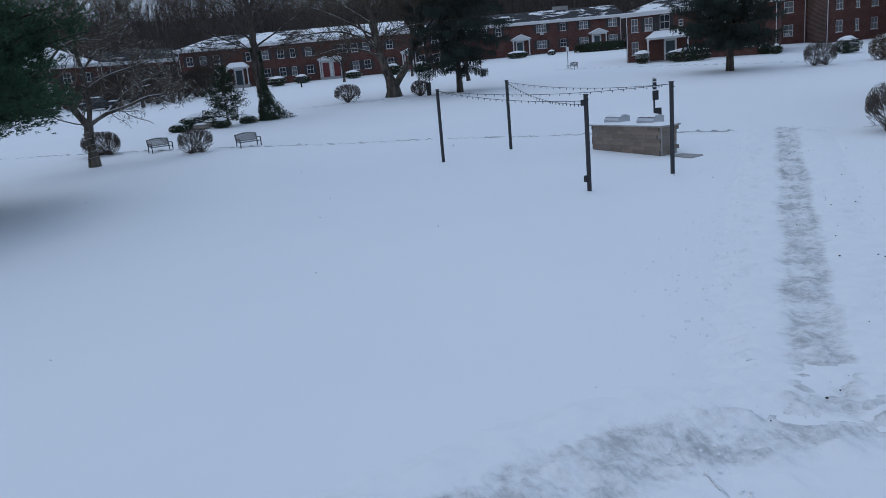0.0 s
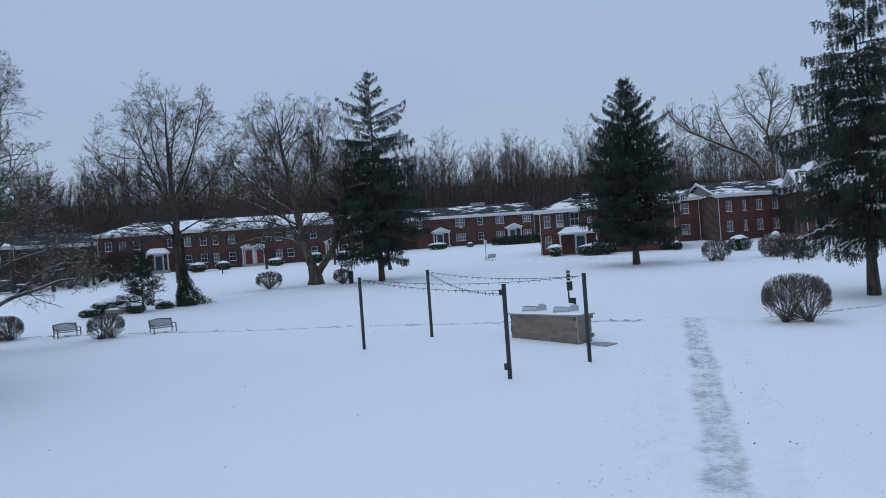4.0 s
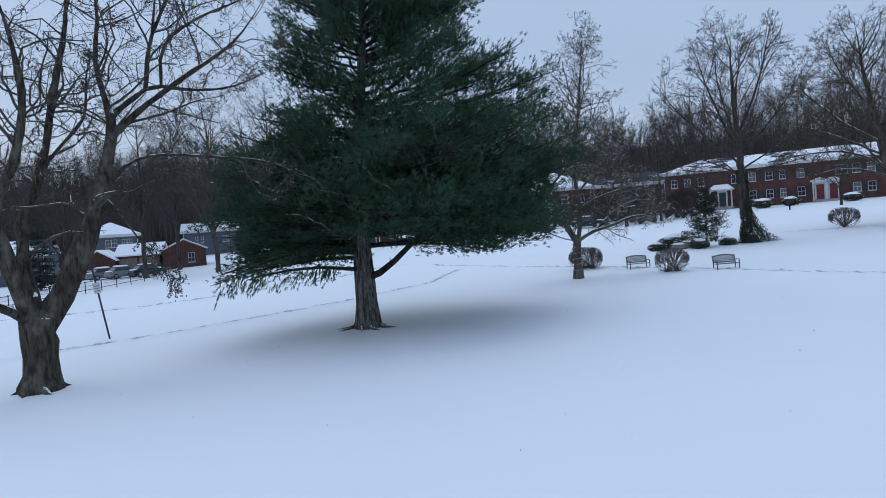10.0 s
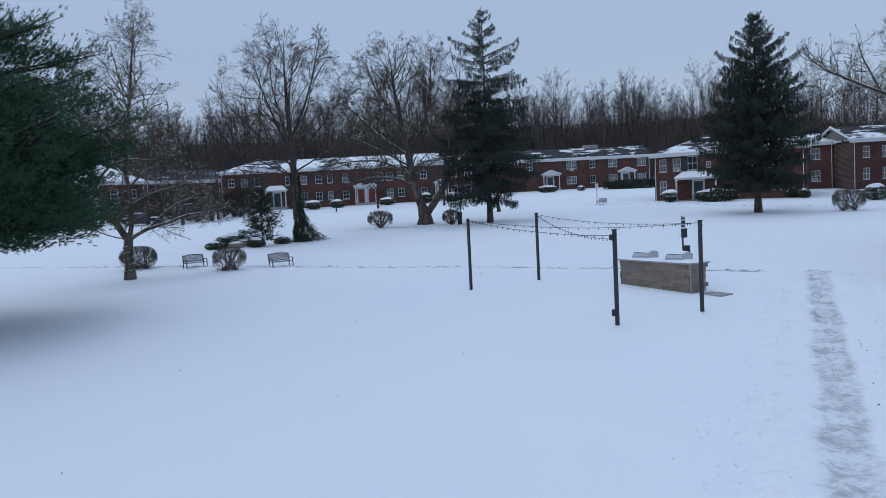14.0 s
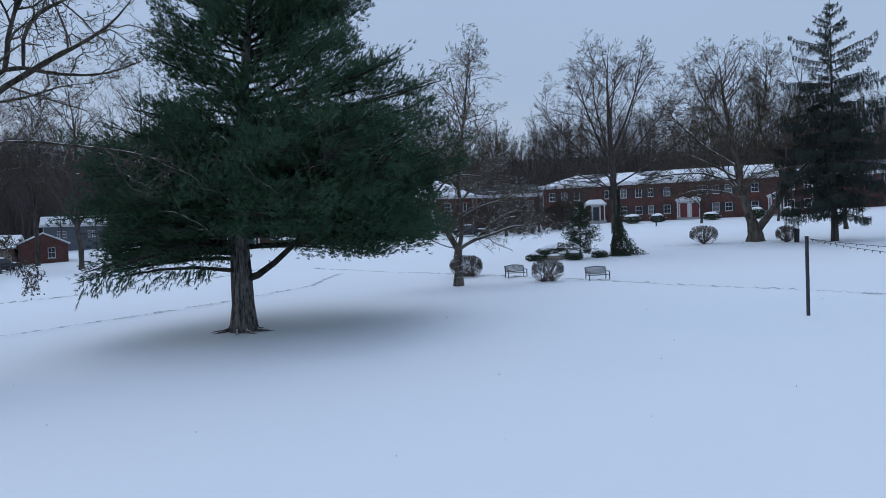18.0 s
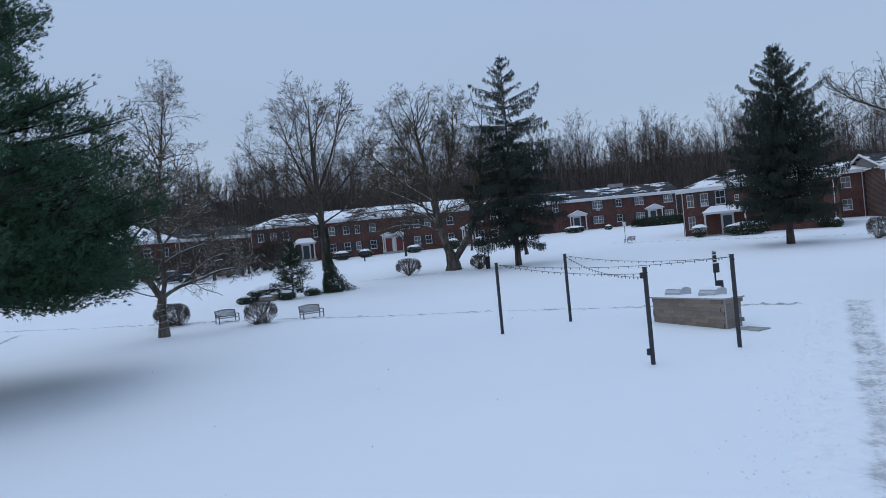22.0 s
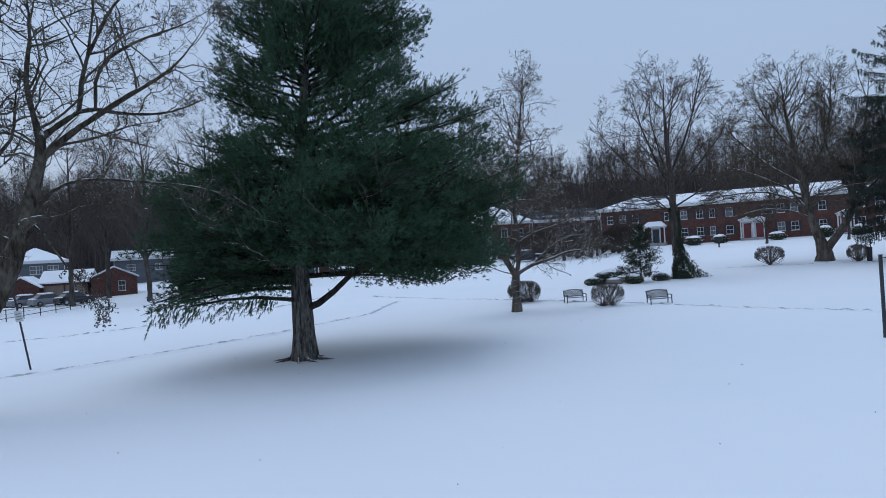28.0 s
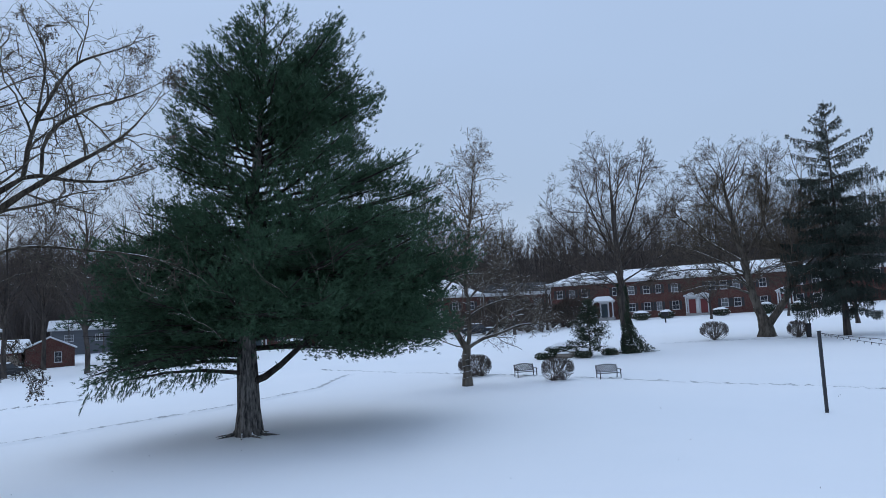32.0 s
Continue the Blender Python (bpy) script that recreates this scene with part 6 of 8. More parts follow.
# ---- patio: posts, lights, grill counter ----
POSTS = [((0.43, 31.91), 3.04), ((3.56, 33.65), 3.04), ((4.86, 23.18), 3.02), ((8.0, 24.66), 3.05)]
tops = []
for k, (p, h) in enumerate(POSTS):
    z = hz(*p)
    post = empty("light_post", (*p, z - 0.1), 25, "slim dark bronze square post set in snow, carrying string lights", "post", "posts of the light canopy")
    bm = box((-0.055, -0.055, 0), (0.055, 0.055, h + 0.1))
    bmesh.ops.bevel(bm, geom=bm.edges[:], offset=0.012, segments=1, affect="EDGES")
    part("shaft", bm, POSTM, post)
    part("cap", box((-0.065, -0.065, h + 0.1), (0.065, 0.065, h + 0.125)), POSTM, post)
    bm = bmesh.new()
    rod(bm, (0, -0.055, h - 0.05), (0, -0.13, h - 0.05), 0.015, 6)
    part("eye_hook", bm, IRON, post)
    if k == 2:
        part("junction_box", box((-0.16, -0.10, h - 0.22), (-0.06, 0.06, h - 0.04)), IRON, post, "black timer box near the top")
        part("outlet_box", box((-0.16, -0.06, 0.42), (-0.06, 0.06, 0.62)), IRON, post, "black outlet box near the foot")
    tops.append(Vector((p[0], p[1], z + h - 0.06)))
BULB = glass_mat("clear_bulb_glass", (0.35, 0.34, 0.31), 0.05)
bulb_bm = bmesh.new()
rod(bulb_bm, (0, 0, 0.005), (0, 0, -0.03), 0.012, 6)
socket_me = bpy.data.meshes.new("socket")
bulb_bm.to_mesh(socket_me), bulb_bm.free()
socket_me.materials.append(IRON)
bulb_bm = bmesh.new()
bmesh.ops.create_uvsphere(bulb_bm, u_segments=8, v_segments=6, radius=0.020, matrix=Matrix.Translation((0, 0, -0.05)) @ Matrix.Diagonal((1, 1, 1.3, 1)))
bulb_me = bpy.data.meshes.new("bulb")
bulb_bm.to_mesh(bulb_me), bulb_bm.free()
bulb_me.materials.append(BULB)
for a, b, sag in ((0, 2, 0.15), (1, 3, 0.20), (0, 3, 0.24), (1, 2, 0.26)):
    st = empty("string_light", (0, 0, 0), 0, "sagging black cable with small clear bulbs between posts", "string light", "strings of the light canopy")
    A_, B_ = tops[a], tops[b]
    if (a, b) in ((0, 2), (1, 2)):
        B_ = B_ - Vector((0.1, 0, 0.12 if a == 0 else 0.22))
    pts = [A_.lerp(B_, t) - Vector((0, 0, sag * 4 * t * (1 - t))) for t in np.linspace(0, 1, 40)]
    v, f = tube_arrays([(np.array([tuple(q) for q in pts]), np.full(40, 0.009))], lambda q: 5)
    hang("cable", mesh_np("cable", v, f, IRON), st)
    n = int((B_ - A_).length / 0.42)
    for k in range(1, n):
        t = k / n
        q = A_.lerp(B_, t) - Vector((0, 0, sag * 4 * t * (1 - t)))
        so = hang("socket", socket_me, st, loc=q)
        hang("bulb", bulb_me, so)

# counter: left front corner, right front corner, depth
CA, CB = np.array([6.80, 31.45]), np.array([8.74, 28.21])
cdir = (CB - CA) / np.linalg.norm(CB - CA)
CL = float(np.linalg.norm(CB - CA))
CZ = min(hz(*CA), hz(*CB)) - 0.1
counter = empty("grill_counter", (CA[0], CA[1], CZ), math.degrees(math.atan2(cdir[1], cdir[0])), "outdoor kitchen counter faced in tan stone blocks, topped with snow", "counter")
CD, CH = 0.95, 1.24
bm = box((0.05, 0.05, 0), (CL - 0.05, CD - 0.05, CH - 0.05))
part("core", bm, CONCRETE, counter)
rs = np.random.default_rng(5)
stones = {}
for w in (0.42, 0.56, 0.30):
    bm = box((0.001, 0, 0.001), (w - 0.001, 0.045, 0.149))
    bmesh.ops.bevel(bm, geom=bm.edges[:], offset=0.0025, segments=1, affect="EDGES")
    me = bpy.data.meshes.new("stone_block")
    bm.to_mesh(me), bm.free()
    stones[w] = me
STONES = []
for k, (c1, c2) in enumerate((((0.165, 0.130, 0.104), (0.225, 0.180, 0.146)), ((0.21, 0.168, 0.134), (0.29, 0.235, 0.188)), ((0.18, 0.150, 0.128), (0.25, 0.21, 0.178)))):
    STONES.append(plain(f"tan_stone_{'abc'[k]}", c1, c2, 9, 0.85, bumps=0.5))
variants_s = {}
for w in stones:
    for k in range(3):
        me = stones[w].copy()
        me.materials.append(STONES[k])
        variants_s[(w, k)] = me
for row in range(8):
    z = row * 0.15
    for face in range(3):
        run = CL if face == 0 else CD
        x = 0.0
        while x < run - 0.05:
            w = float(rs.choice([0.42, 0.56, 0.30]))
            if x + w > run:
                opts = [q for q in (0.56, 0.42, 0.30) if x + q <= run + 0.04]
                if not opts:
                    break
                w = opts[0]
            ob = hang("stone_block", variants_s[(w, int(rs.integers(0, 3)))], counter)
            if face == 0:
                ob.matrix_basis = pose(x, -0.0 + rs.uniform(-0.0015, 0.001), z)
            elif face == 1:
                ob.matrix_basis = pose(CL + rs.uniform(-0.002, 0.004), x, z, 0, 0, 90)
            else:
                ob.matrix_basis = pose(0.0, CD - x, z, 0, 0, -90)
            x += w
part("corner_post", box((CL - 0.015, -0.012, 0), (CL + 0.015, 0.03, CH)), CONCRETE, counter, "pale metal corner edging")
bm = box((-0.10, -0.08, CH - 0.03), (CL + 0.08, CD + 0.05, CH + 0.03))
part("countertop", bm, CONCRETE, counter)


def snow_cap(name, lo, hi, parent, seed, amp=0.03):
    """A soft, uneven cushion of snow on a flat top."""
    n_x, n_y = max(6, int((hi[0] - lo[0]) / 0.1)), max(6, int((hi[1] - lo[1]) / 0.1))
    X, Y = np.meshgrid(np.linspace(lo[0], hi[0], n_x), np.linspace(lo[1], hi[1], n_y))
    e = np.minimum(np.minimum(X - lo[0], hi[0] - X), np.minimum(Y - lo[1], hi[1] - Y))
    Zc = lo[2] + (hi[2] - lo[2]) * np.sqrt(np.clip(e / 0.18, 0, 1)) + amp * np.sin(X * 3.1 + seed) * np.cos(Y * 4.3 + seed * 2) * np.clip(e / 0.2, 0, 1)
    ii = np.arange(n_x * n_y).reshape(n_y, n_x)
    q = np.stack([ii[:-1, :-1], ii[:-1, 1:], ii[1:, 1:], ii[1:, :-1]], -1).reshape(-1, 4)
    return hang(name, mesh_np(name, np.stack([X, Y, Zc], -1).reshape(-1, 3), q, SNOW, True), parent)


snow_cap("snow_cap", (-0.1, -0.08, CH + 0.028), (CL + 0.08, CD + 0.05, CH + 0.11), counter, 1.0)
cm = counter.matrix_basis
for gx_ in (1.05, 2.85):
    gp = cm @ Vector((gx_, 0.42, CH + 0.03))
    grill = empty("built_in_grill", gp, math.degrees(math.atan2(cdir[1], cdir[0])), "stainless built-in grill with rounded hood under snow", "grill", "grills on the counter")
    part("body", box((-0.42, -0.32, -0.02), (0.42, 0.32, 0.10)), STEEL, grill)
    bm = bmesh.new()
    prof = [(-0.32, 0.10), (-0.32, 0.16), (-0.24, 0.28), (-0.08, 0.36), (0.12, 0.37), (0.32, 0.30), (0.32, 0.10)]
    f0 = [bm.verts.new((-0.42, a, b)) for a, b in prof]
    f1 = [bm.verts.new((0.42, a, b)) for a, b in prof]
    bm.faces.new(f0), bm.faces.new(f1[::-1])
    for k in range(len(prof)):
        bm.faces.new([f0[k], f1[k], f1[(k + 1) % len(prof)], f0[(k + 1) % len(prof)]])
    bmesh.ops.recalc_face_normals(bm, faces=bm.faces[:])
    hood = part("hood", bm, STEEL, grill)
    bm = bmesh.new()
    rod(bm, (-0.34, 0.35, 0.22), (0.34, 0.35, 0.22), 0.018, 8)
    for x in (-0.3, 0.3):
        rod(bm, (x, 0.32, 0.22), (x, 0.35, 0.22), 0.012, 6)
    part("handle", bm, STEEL, hood)
    for x in (-0.28, -0.1, 0.1, 0.28):
        bm = bmesh.new()
        rod(bm, (x, 0.32, 0.04), (x, 0.36, 0.04), 0.025, 10)
        part("knob", bm, IRON, grill)
    snow_cap("snow_cap", (-0.42, -0.26, 0.30), (0.42, 0.26, 0.42), grill, gx_, 0.01)

sl = cm @ Vector((CL + 0.75, 0.5, 0))
slab = box((-0.5, -0.35, -0.06), (0.5, 0.35, 0.02))
slab_ob = tagged(part("concrete_slab", slab, CONCRETE, None, bevel=0.01), "bare concrete pad showing through snow beside the counter", "paving", kind="structure")
slab_ob.matrix_basis = pose(sl.x, sl.y, hz(sl.x, sl.y) + 0.02, 0, 0, math.degrees(math.atan2(cdir[1], cdir[0])))

# pet waste station
WP = polar(-16.75, 39.5)
st = empty("waste_station", (*WP, hz(*WP) - 0.1), 35, "metal post with a sign, bag box and small bin", "sign post")
part("post", box((-0.03, -0.03, 0), (0.03, 0.03, 2.35)), POSTM, st)
part("sign_plate", box((-0.16, -0.05, 1.75), (0.16, -0.031, 2.32)), WHITE, st, "white sign plate with dark bars")
for z_, h_ in ((2.18, 0.09), (1.98, 0.14), (1.79, 0.1)):
    part("sign_bar", box((-0.14, -0.056, z_), (0.14, -0.0505, z_ + h_)), IRON, st)
part("bag_box", box((-0.16, -0.16, 1.25), (0.16, -0.031, 1.72)), IRON, st, "black bag dispenser")
part("bag_box_snow", box((-0.17, -0.17, 1.72), (0.17, -0.02, 1.745)), SNOW, st)
bm = bmesh.new()
rod(bm, (0, -0.2, 0.35), (0, -0.2, 0.85), 0.2, 14)
part("bin", bm, IRON, st)

# ---- benches ----
def bench(p, rz, label, mat, group):
    b = empty("park_bench", (*p, hz(*p) - 0.13), rz, label, "bench", group)
    W_ = 1.34
    for x in (-W_ / 2, W_ / 2):
        bm = bmesh.new()
        rod(bm, (x, -0.22, 0), (x, -0.20, 0.64), 0.028, 6)
        part("front_leg", bm, mat, b)
        bm = bmesh.new()
        rod(bm, (x, 0.30, 0), (x, 0.22, 0.47), 0.028, 6)
        part("rear_leg", bm, mat, b)
        bm = bmesh.new()
        rod(bm, (x, 0.22, 0.44), (x, 0.34, 0.92), 0.028, 6)
        part("back_upright", bm, mat, b)
        bm = bmesh.new()
        for a, c in (((x, -0.27, 0.60), (x, -0.20, 0.645)), ((x, -0.20, 0.645), (x, 0.05, 0.655)), ((x, 0.05, 0.655), (x, 0.26, 0.63))):
            rod(bm, a, c, 0.026, 6)
        part("armrest", bm, mat, b)
    for k in range(6):
        y = -0.22 + k * 0.085
        part("seat_slat", box((-W_ / 2, y, 0.43), (W_ / 2, y + 0.06, 0.455)), mat, b)
    bm = bmesh.new()
    n = 9
    P_ = [(-W_ / 2 + W_ * k / n, 0.24 + 0.10 * (0.55 + 0.45), 0) for k in range(n + 1)]
    top = lambda x: 0.86 + 0.09 * math.cos(x / (W_ / 2) * math.pi / 2)
    for k in range(n):
        x0, x1 = -W_ / 2 + W_ * k / n, -W_ / 2 + W_ * (k + 1) / n
        rod(bm, (x0, 0.345, top(x0)), (x1, 0.345, top(x1)), 0.026, 6)
    part("top_rail", bm, mat, b)
    bm = bmesh.new()
    rod(bm, (-W_ / 2, 0.24, 0.52), (W_ / 2, 0.24, 0.52), 0.022, 6)
    part("lower_rail", bm, mat, b)
    bm = bmesh.new()
    m_ = 11
    for k in range(-3, m_ + 3):
        for s_ in (-1, 1):
            x0 = -W_ / 2 + W_ * k / m_
            x1 = x0 + s_ * 0.36
            a_, c_ = 0.0, 1.0
            # keep the lattice inside the frame
            if x0 < -W_ / 2:
                a_ = (-W_ / 2 - x0) / (x1 - x0) if x1 > x0 else 2
            if x0 > W_ / 2:
                a_ = (W_ / 2 - x0) / (x1 - x0) if x1 < x0 else 2
            if x1 > W_ / 2:
                c_ = (W_ / 2 - x0) / (x1 - x0)
            if x1 < -W_ / 2:
                c_ = (-W_ / 2 - x0) / (x1 - x0)
            if a_ >= c_:
                continue
            q = []
            for t in (a_, c_):
                xx = x0 + (x1 - x0) * t
                q.append((xx, 0.24 + 0.105 * t, 0.52 + (top(xx) - 0.52) * t))
            rod(bm, q[0], q[1], 0.019, 4)
    part("back_lattice", bm, mat, b)
    return b


bench(polar(19.84, 48.6), 46, "black cast metal park bench with lattice back in snow", IRON, "benches on the lawn")
bench(polar(13.67, 45.2), 42, "black cast metal park bench with lattice back in snow", IRON, "benches on the lawn")
GREYWOOD = plain("grey_weathered_metal", (0.16, 0.16, 0.165), (0.30, 0.30, 0.31), 10, 0.7)
bench(polar(-10.95, 89.0), -62, "grey slatted bench beside the far path", GREYWOOD, "benches on the lawn")


# ---- clipped shrubs ----
SHRUB_TWIG = plain("grey_brown_twig", (0.06, 0.05, 0.044), (0.14, 0.12, 0.105), 14, 0.9)


def shrub(az, d, w, h, label, seed, mat=None, stems=2, dens=1.0, sit=0.0, name="clipped_shrub", deep=None):
    """A clipped, leafless shrub: stems fan up into a dense rounded shell of twigs."""
    r = np.random.default_rng(seed)
    p = polar(az, d)
    s_ = tagged(empty(name, (p[0], p[1], hz(*p) - 0.05 + sit), az), label, "shrub", "clipped shrubs on the lawn")
    deep = deep or w * 0.8
    n = int(330 * dens)
    u = r.normal(0, 1, (n, 3))
    u[:, 2] = np.abs(u[:, 2]) * 1.0 - 0.35 * (r.random(n) < 0.5)
    u /= (np.abs(u) ** 2.7).sum(1, keepdims=True) ** (1 / 2.7)
    zc = 0.5 * h
    S = np.stack([u[:, 0] * w / 2, u[:, 1] * deep / 2, zc + u[:, 2] * (h - zc)], 1)
    big, fine = [], []
    for k in range(n):
        root = np.array([((k % stems) / max(stems - 1, 1) - 0.5) * w * 0.36 if stems > 1 else 0.0, 0, 0]) + r.normal(0, 0.05, 3) * (1, 1, 0)
        tip = S[k]
        mid = root * 0.45 + tip * 0.55 + np.array([0, 0, -0.06 * h]) + r.normal(0, 0.03, 3)
        mid[:2] *= 0.92
        if k % 5 == 0:
            big.append((np.array([root, root * 0.75 + mid * 0.25 + (0, 0, 0.06), mid, tip]), np.array([0.020, 0.017, 0.012, 0.005])))
        for j in range(4):
            c = mid + (tip - mid) * r.uniform(0.35, 0.95)
            t_ = tip * r.uniform(0.90, 1.0) + r.normal(0, 0.09, 3) * w * 0.5
            e_ = np.array([t_[0] / (w / 2), t_[1] / (deep / 2), (t_[2] - zc) / (h - zc)])
            q = (np.abs(e_) ** 2.7).sum() ** (1 / 2.7)
            if q > 1:
                t_ = np.array([t_[0] / q, t_[1] / q, zc + (t_[2] - zc) / q])
            fine.append((np.array([c, t_]), np.array([0.0085, 0.0055])))
    v, f = tube_arrays(big, lambda q: 5)
    hang("stem_clump", mesh_np("stem_clump", v, f, SHRUB_TWIG), s_)
    v, f = tube_arrays(fine, lambda q: 3)
    hang("twig_shell", mesh_np("twig_shell", v, f, mat or SHRUB_TWIG), s_)
    return s_


shrub(23.7, 50.5, 2.3, 1.55, "rounded leafless clipped shrub behind the crooked tree", 1, dens=1.3)
shrub(17.42, 45.3, 2.0, 1.5, "rounded leafless clipped shrub between the benches", 2, dens=0.9)
shrub(6.0, 71.0, 2.5, 1.75, "rounded leafless clipped shrub on the lawn", 3, dens=1.2, stems=1)
shrub(0.5, 70.3, 1.8, 1.5, "rounded leafless clipped shrub beside a trash can", 4, dens=1.2, stems=1)
shrub(-27.6, 71.0, 2.6, 2.0, "rounded leafless clipped shrub before the brick wing", 5, dens=1.3)
shrub(-32.6, 34.2, 2.7, 2.1, "large leafless clipped shrub with two spreading stems", 6, dens=1.5)


# ---- evergreen shrubs, ivy, holly ----
def leaf_cloud(r, pts, nrm, size):
    n = len(pts)
    t = np.cross(nrm, r.normal(0, 1, (n, 3)))
    t /= np.linalg.norm(t, axis=1, keepdims=True) + 1e-9
    b = np.cross(nrm, t) + r.normal(0, 0.5, (n, 3))
    b /= np.linalg.norm(b, axis=1, keepdims=True) + 1e-9
    s = size * r.uniform(0.6, 1.3, (n, 1))
    V = np.stack([pts - t * s, pts + b * s * 0.55, pts + t * s, pts - b * s * 0.55], 1).reshape(-1, 3)
    return V, np.arange(4 * n).reshape(-1, 4)


def snow_dome(r, w, d, h, z, lump=0.12, n=14):
    """A lumpy cushion of snow over a rounded top."""
    V, F = [(0, 0, z + h)], []
    for i in range(1, 7):
        for j in range(n):
            a = j * 2 * math.pi / n
            q = i / 6
            k = 1 + lump * math.sin(3 * a + i) + r.uniform(-lump, lump) * 0.6
            V.append((math.cos(a) * w / 2 * q * k, math.sin(a) * d / 2 * q * k, z + h * (1 - q ** 2.2) + r.uniform(-0.02, 0.02)))
    for j in range(n):
        F.append((0, 1 + j, 1 + (j + 1) % n))
        for i in range(5):
            a, b = 1 + i * n + j, 1 + i * n + (j + 1) % n
            F.append((a, a + n, b + n, b))
    return V, F


def evergreen(az, d, w, h, label, seed, deep=None, snow=0.6, mat=None, boxy=2.3, count=None, leaf=0.07, name="evergreen_shrub", group="evergreen shrubs by the houses", lift=0.0, turn=None):
    r = np.random.default_rng(seed)
    p = polar(az, d)
    deep = deep or w * 0.75
    s_ = tagged(empty(name, (p[0], p[1], hz(*p) - 0.05 + lift), az if turn is None else turn), label, "shrub", group)
    n = count or int(900 * max(w, 1) * max(h, 0.8))
    u = r.normal(0, 1, (n, 3))
    u /= (np.abs(u) ** boxy).sum(1, keepdims=True) ** (1 / boxy)
    k = r.uniform(0.72, 1.04, (n, 1)) * (1 + 0.10 * np.sin(u[:, :1] * 5 + seed) * np.cos(u[:, 1:2] * 4))
    P_ = u * k * np.array([w / 2, deep / 2, h / 2]) + np.array([0, 0, h / 2])
    P_[:, 2] = np.maximum(P_[:, 2], 0.02)
    V, F = leaf_cloud(r, P_, u / np.linalg.norm(u, axis=1, keepdims=True), leaf)
    hang("foliage", mesh_np("foliage", V, F, mat or LEAF), s_)
    rc = [(np.array([(0, 0, 0), (r.normal(0, 0.1) * w, 0, h * 0.4), (r.normal(0, 0.25) * w, r.normal(0, 0.2) * deep, h * 0.85)]), np.array([0.04, 0.03, 0.01])) for _ in range(7)]
    v, f = tube_arrays(rc, lambda q: 5)
    hang("branchwork", mesh_np("branchwork", v, f, BARK_DARK), s_)
    if snow > 0:
        top = P_[(P_[:, 2] > h * 0.45)]
        top = top[r.random(len(top)) < (0.10 + 0.10 * snow if snow < 0.9 else 0.8)] + (0, 0, 0.03)
        v, f = leaf_cloud(r, top, np.tile([0.0, 0.0, 1.0], (len(top), 1)), leaf * 1.25)
        hang("snow_dusting", mesh_np("snow_dusting", v, f, SNOW), s_)["kind"] = "stuff"
        v, f = snow_dome(r, w * snow * 1.25, deep * snow * 1.25, h * 0.22 + 0.07, h * 0.86)
        hang("snow_cap", mesh_np("snow_cap", v, f, SNOW, True), s_)
    return s_


# ivy skirt round the tall tree
r = np.random.default_rng(61)
n = 7000
zz = r.uniform(0, 1, n) ** 1.7 * 5.6
a = r.uniform(0, 6.28, n)
rad = np.interp(zz, [0, 0.6, 1.5, 2.6, 5.6], [1.45, 1.25, 0.78, 0.50, 0.40]) * (0.70 + 0.4 * r.random(n)) * (1 + 0.50 * np.cos(a) * np.clip(1.6 - zz * 0.6, 0, 1)) * (0.85 + 0.25 * np.sin(a * 3 + zz * 1.7) * np.cos(zz * 2.9 + a))
P_ = np.stack([np.cos(a) * rad - 0.05 * zz, np.sin(a) * rad * 0.8, zz + 0.05], 1)
V, F = leaf_cloud(r, P_, np.stack([np.cos(a), np.sin(a), 0 * a - 0.3], 1), 0.085)
hang("ivy", mesh_np("ivy", V, F, LEAF), ivyt, "dark ivy skirt round the trunk")
n = 620
zz = r.uniform(0, 1, n) ** 2 * 2.6
a = r.uniform(0, 6.28, n)
rad = np.interp(zz, [0, 0.6, 1.5, 3.0], [1.42, 1.32, 0.95, 0.6]) * (1 + 0.42 * np.cos(a) * np.clip(1.6 - zz * 0.6, 0, 1)) * r.uniform(0.8, 1.05, n)
P_ = np.stack([np.cos(a) * rad, np.sin(a) * rad * 0.8, zz + 0.12], 1)
P_ = P_[np.sin(a * 5 + zz * 3) + np.sin(a * 2.3 - zz * 5) > 0.5]
P_ = np.repeat(P_, 3, 0) + r.normal(0, 0.05, (3 * len(P_), 3))
V, F = leaf_cloud(r, P_, np.tile([0.0, 0.0, 1.0], (len(P_), 1)), 0.06)
hang("ivy_snow", mesh_np("ivy_snow", V, F, SNOW), ivyt)["kind"] = "stuff"

# holly beside it: an open cone of leafy twigs with snow on them
HP = polar(14.93, 60.6)
holly = tagged(empty("holly_bush", (*HP, hz(*HP) - 0.05)), "conical dark holly with snow-dusted leaves", "shrub")
r = np.random.default_rng(62)
ch, cen = [(np.array([(0, 0, 0), (0.05, 0, 2.4), (0, 0, 4.5)]), np.array([0.09, 0.06, 0.01]))], []
for k in range(105):
    z0 = r.uniform(0.25, 4.4)
    a = r.uniform(0, 6.28)
    ln = np.interp(z0, [0, 0.5, 1.4, 2.6, 4.4], [1.2, 1.55, 1.75, 1.35, 0.35]) * r.uniform(0.5, 1.15)
    q = np.array([math.cos(a) * ln, math.sin(a) * ln, z0 + ln * r.uniform(0.0, 0.5)])
    ch.append((np.array([(0, 0, z0), q * (0.5, 0.5, 0.5) + (0, 0, z0 * 0.5 + 0.02), q]), np.array([0.025, 0.018, 0.008])))
    for u in np.linspace(0.45, 1.0, 6):
        for _ in range(9):
            cen.append(np.array([0, 0, z0]) * (1 - u) + q * u + r.normal(0, 0.13, 3))
cen = np.array(cen)
v, f = tube_arrays(ch, lambda q: 5)
hang("branchwork", mesh_np("branchwork", v, f, BARK_DARK), holly)
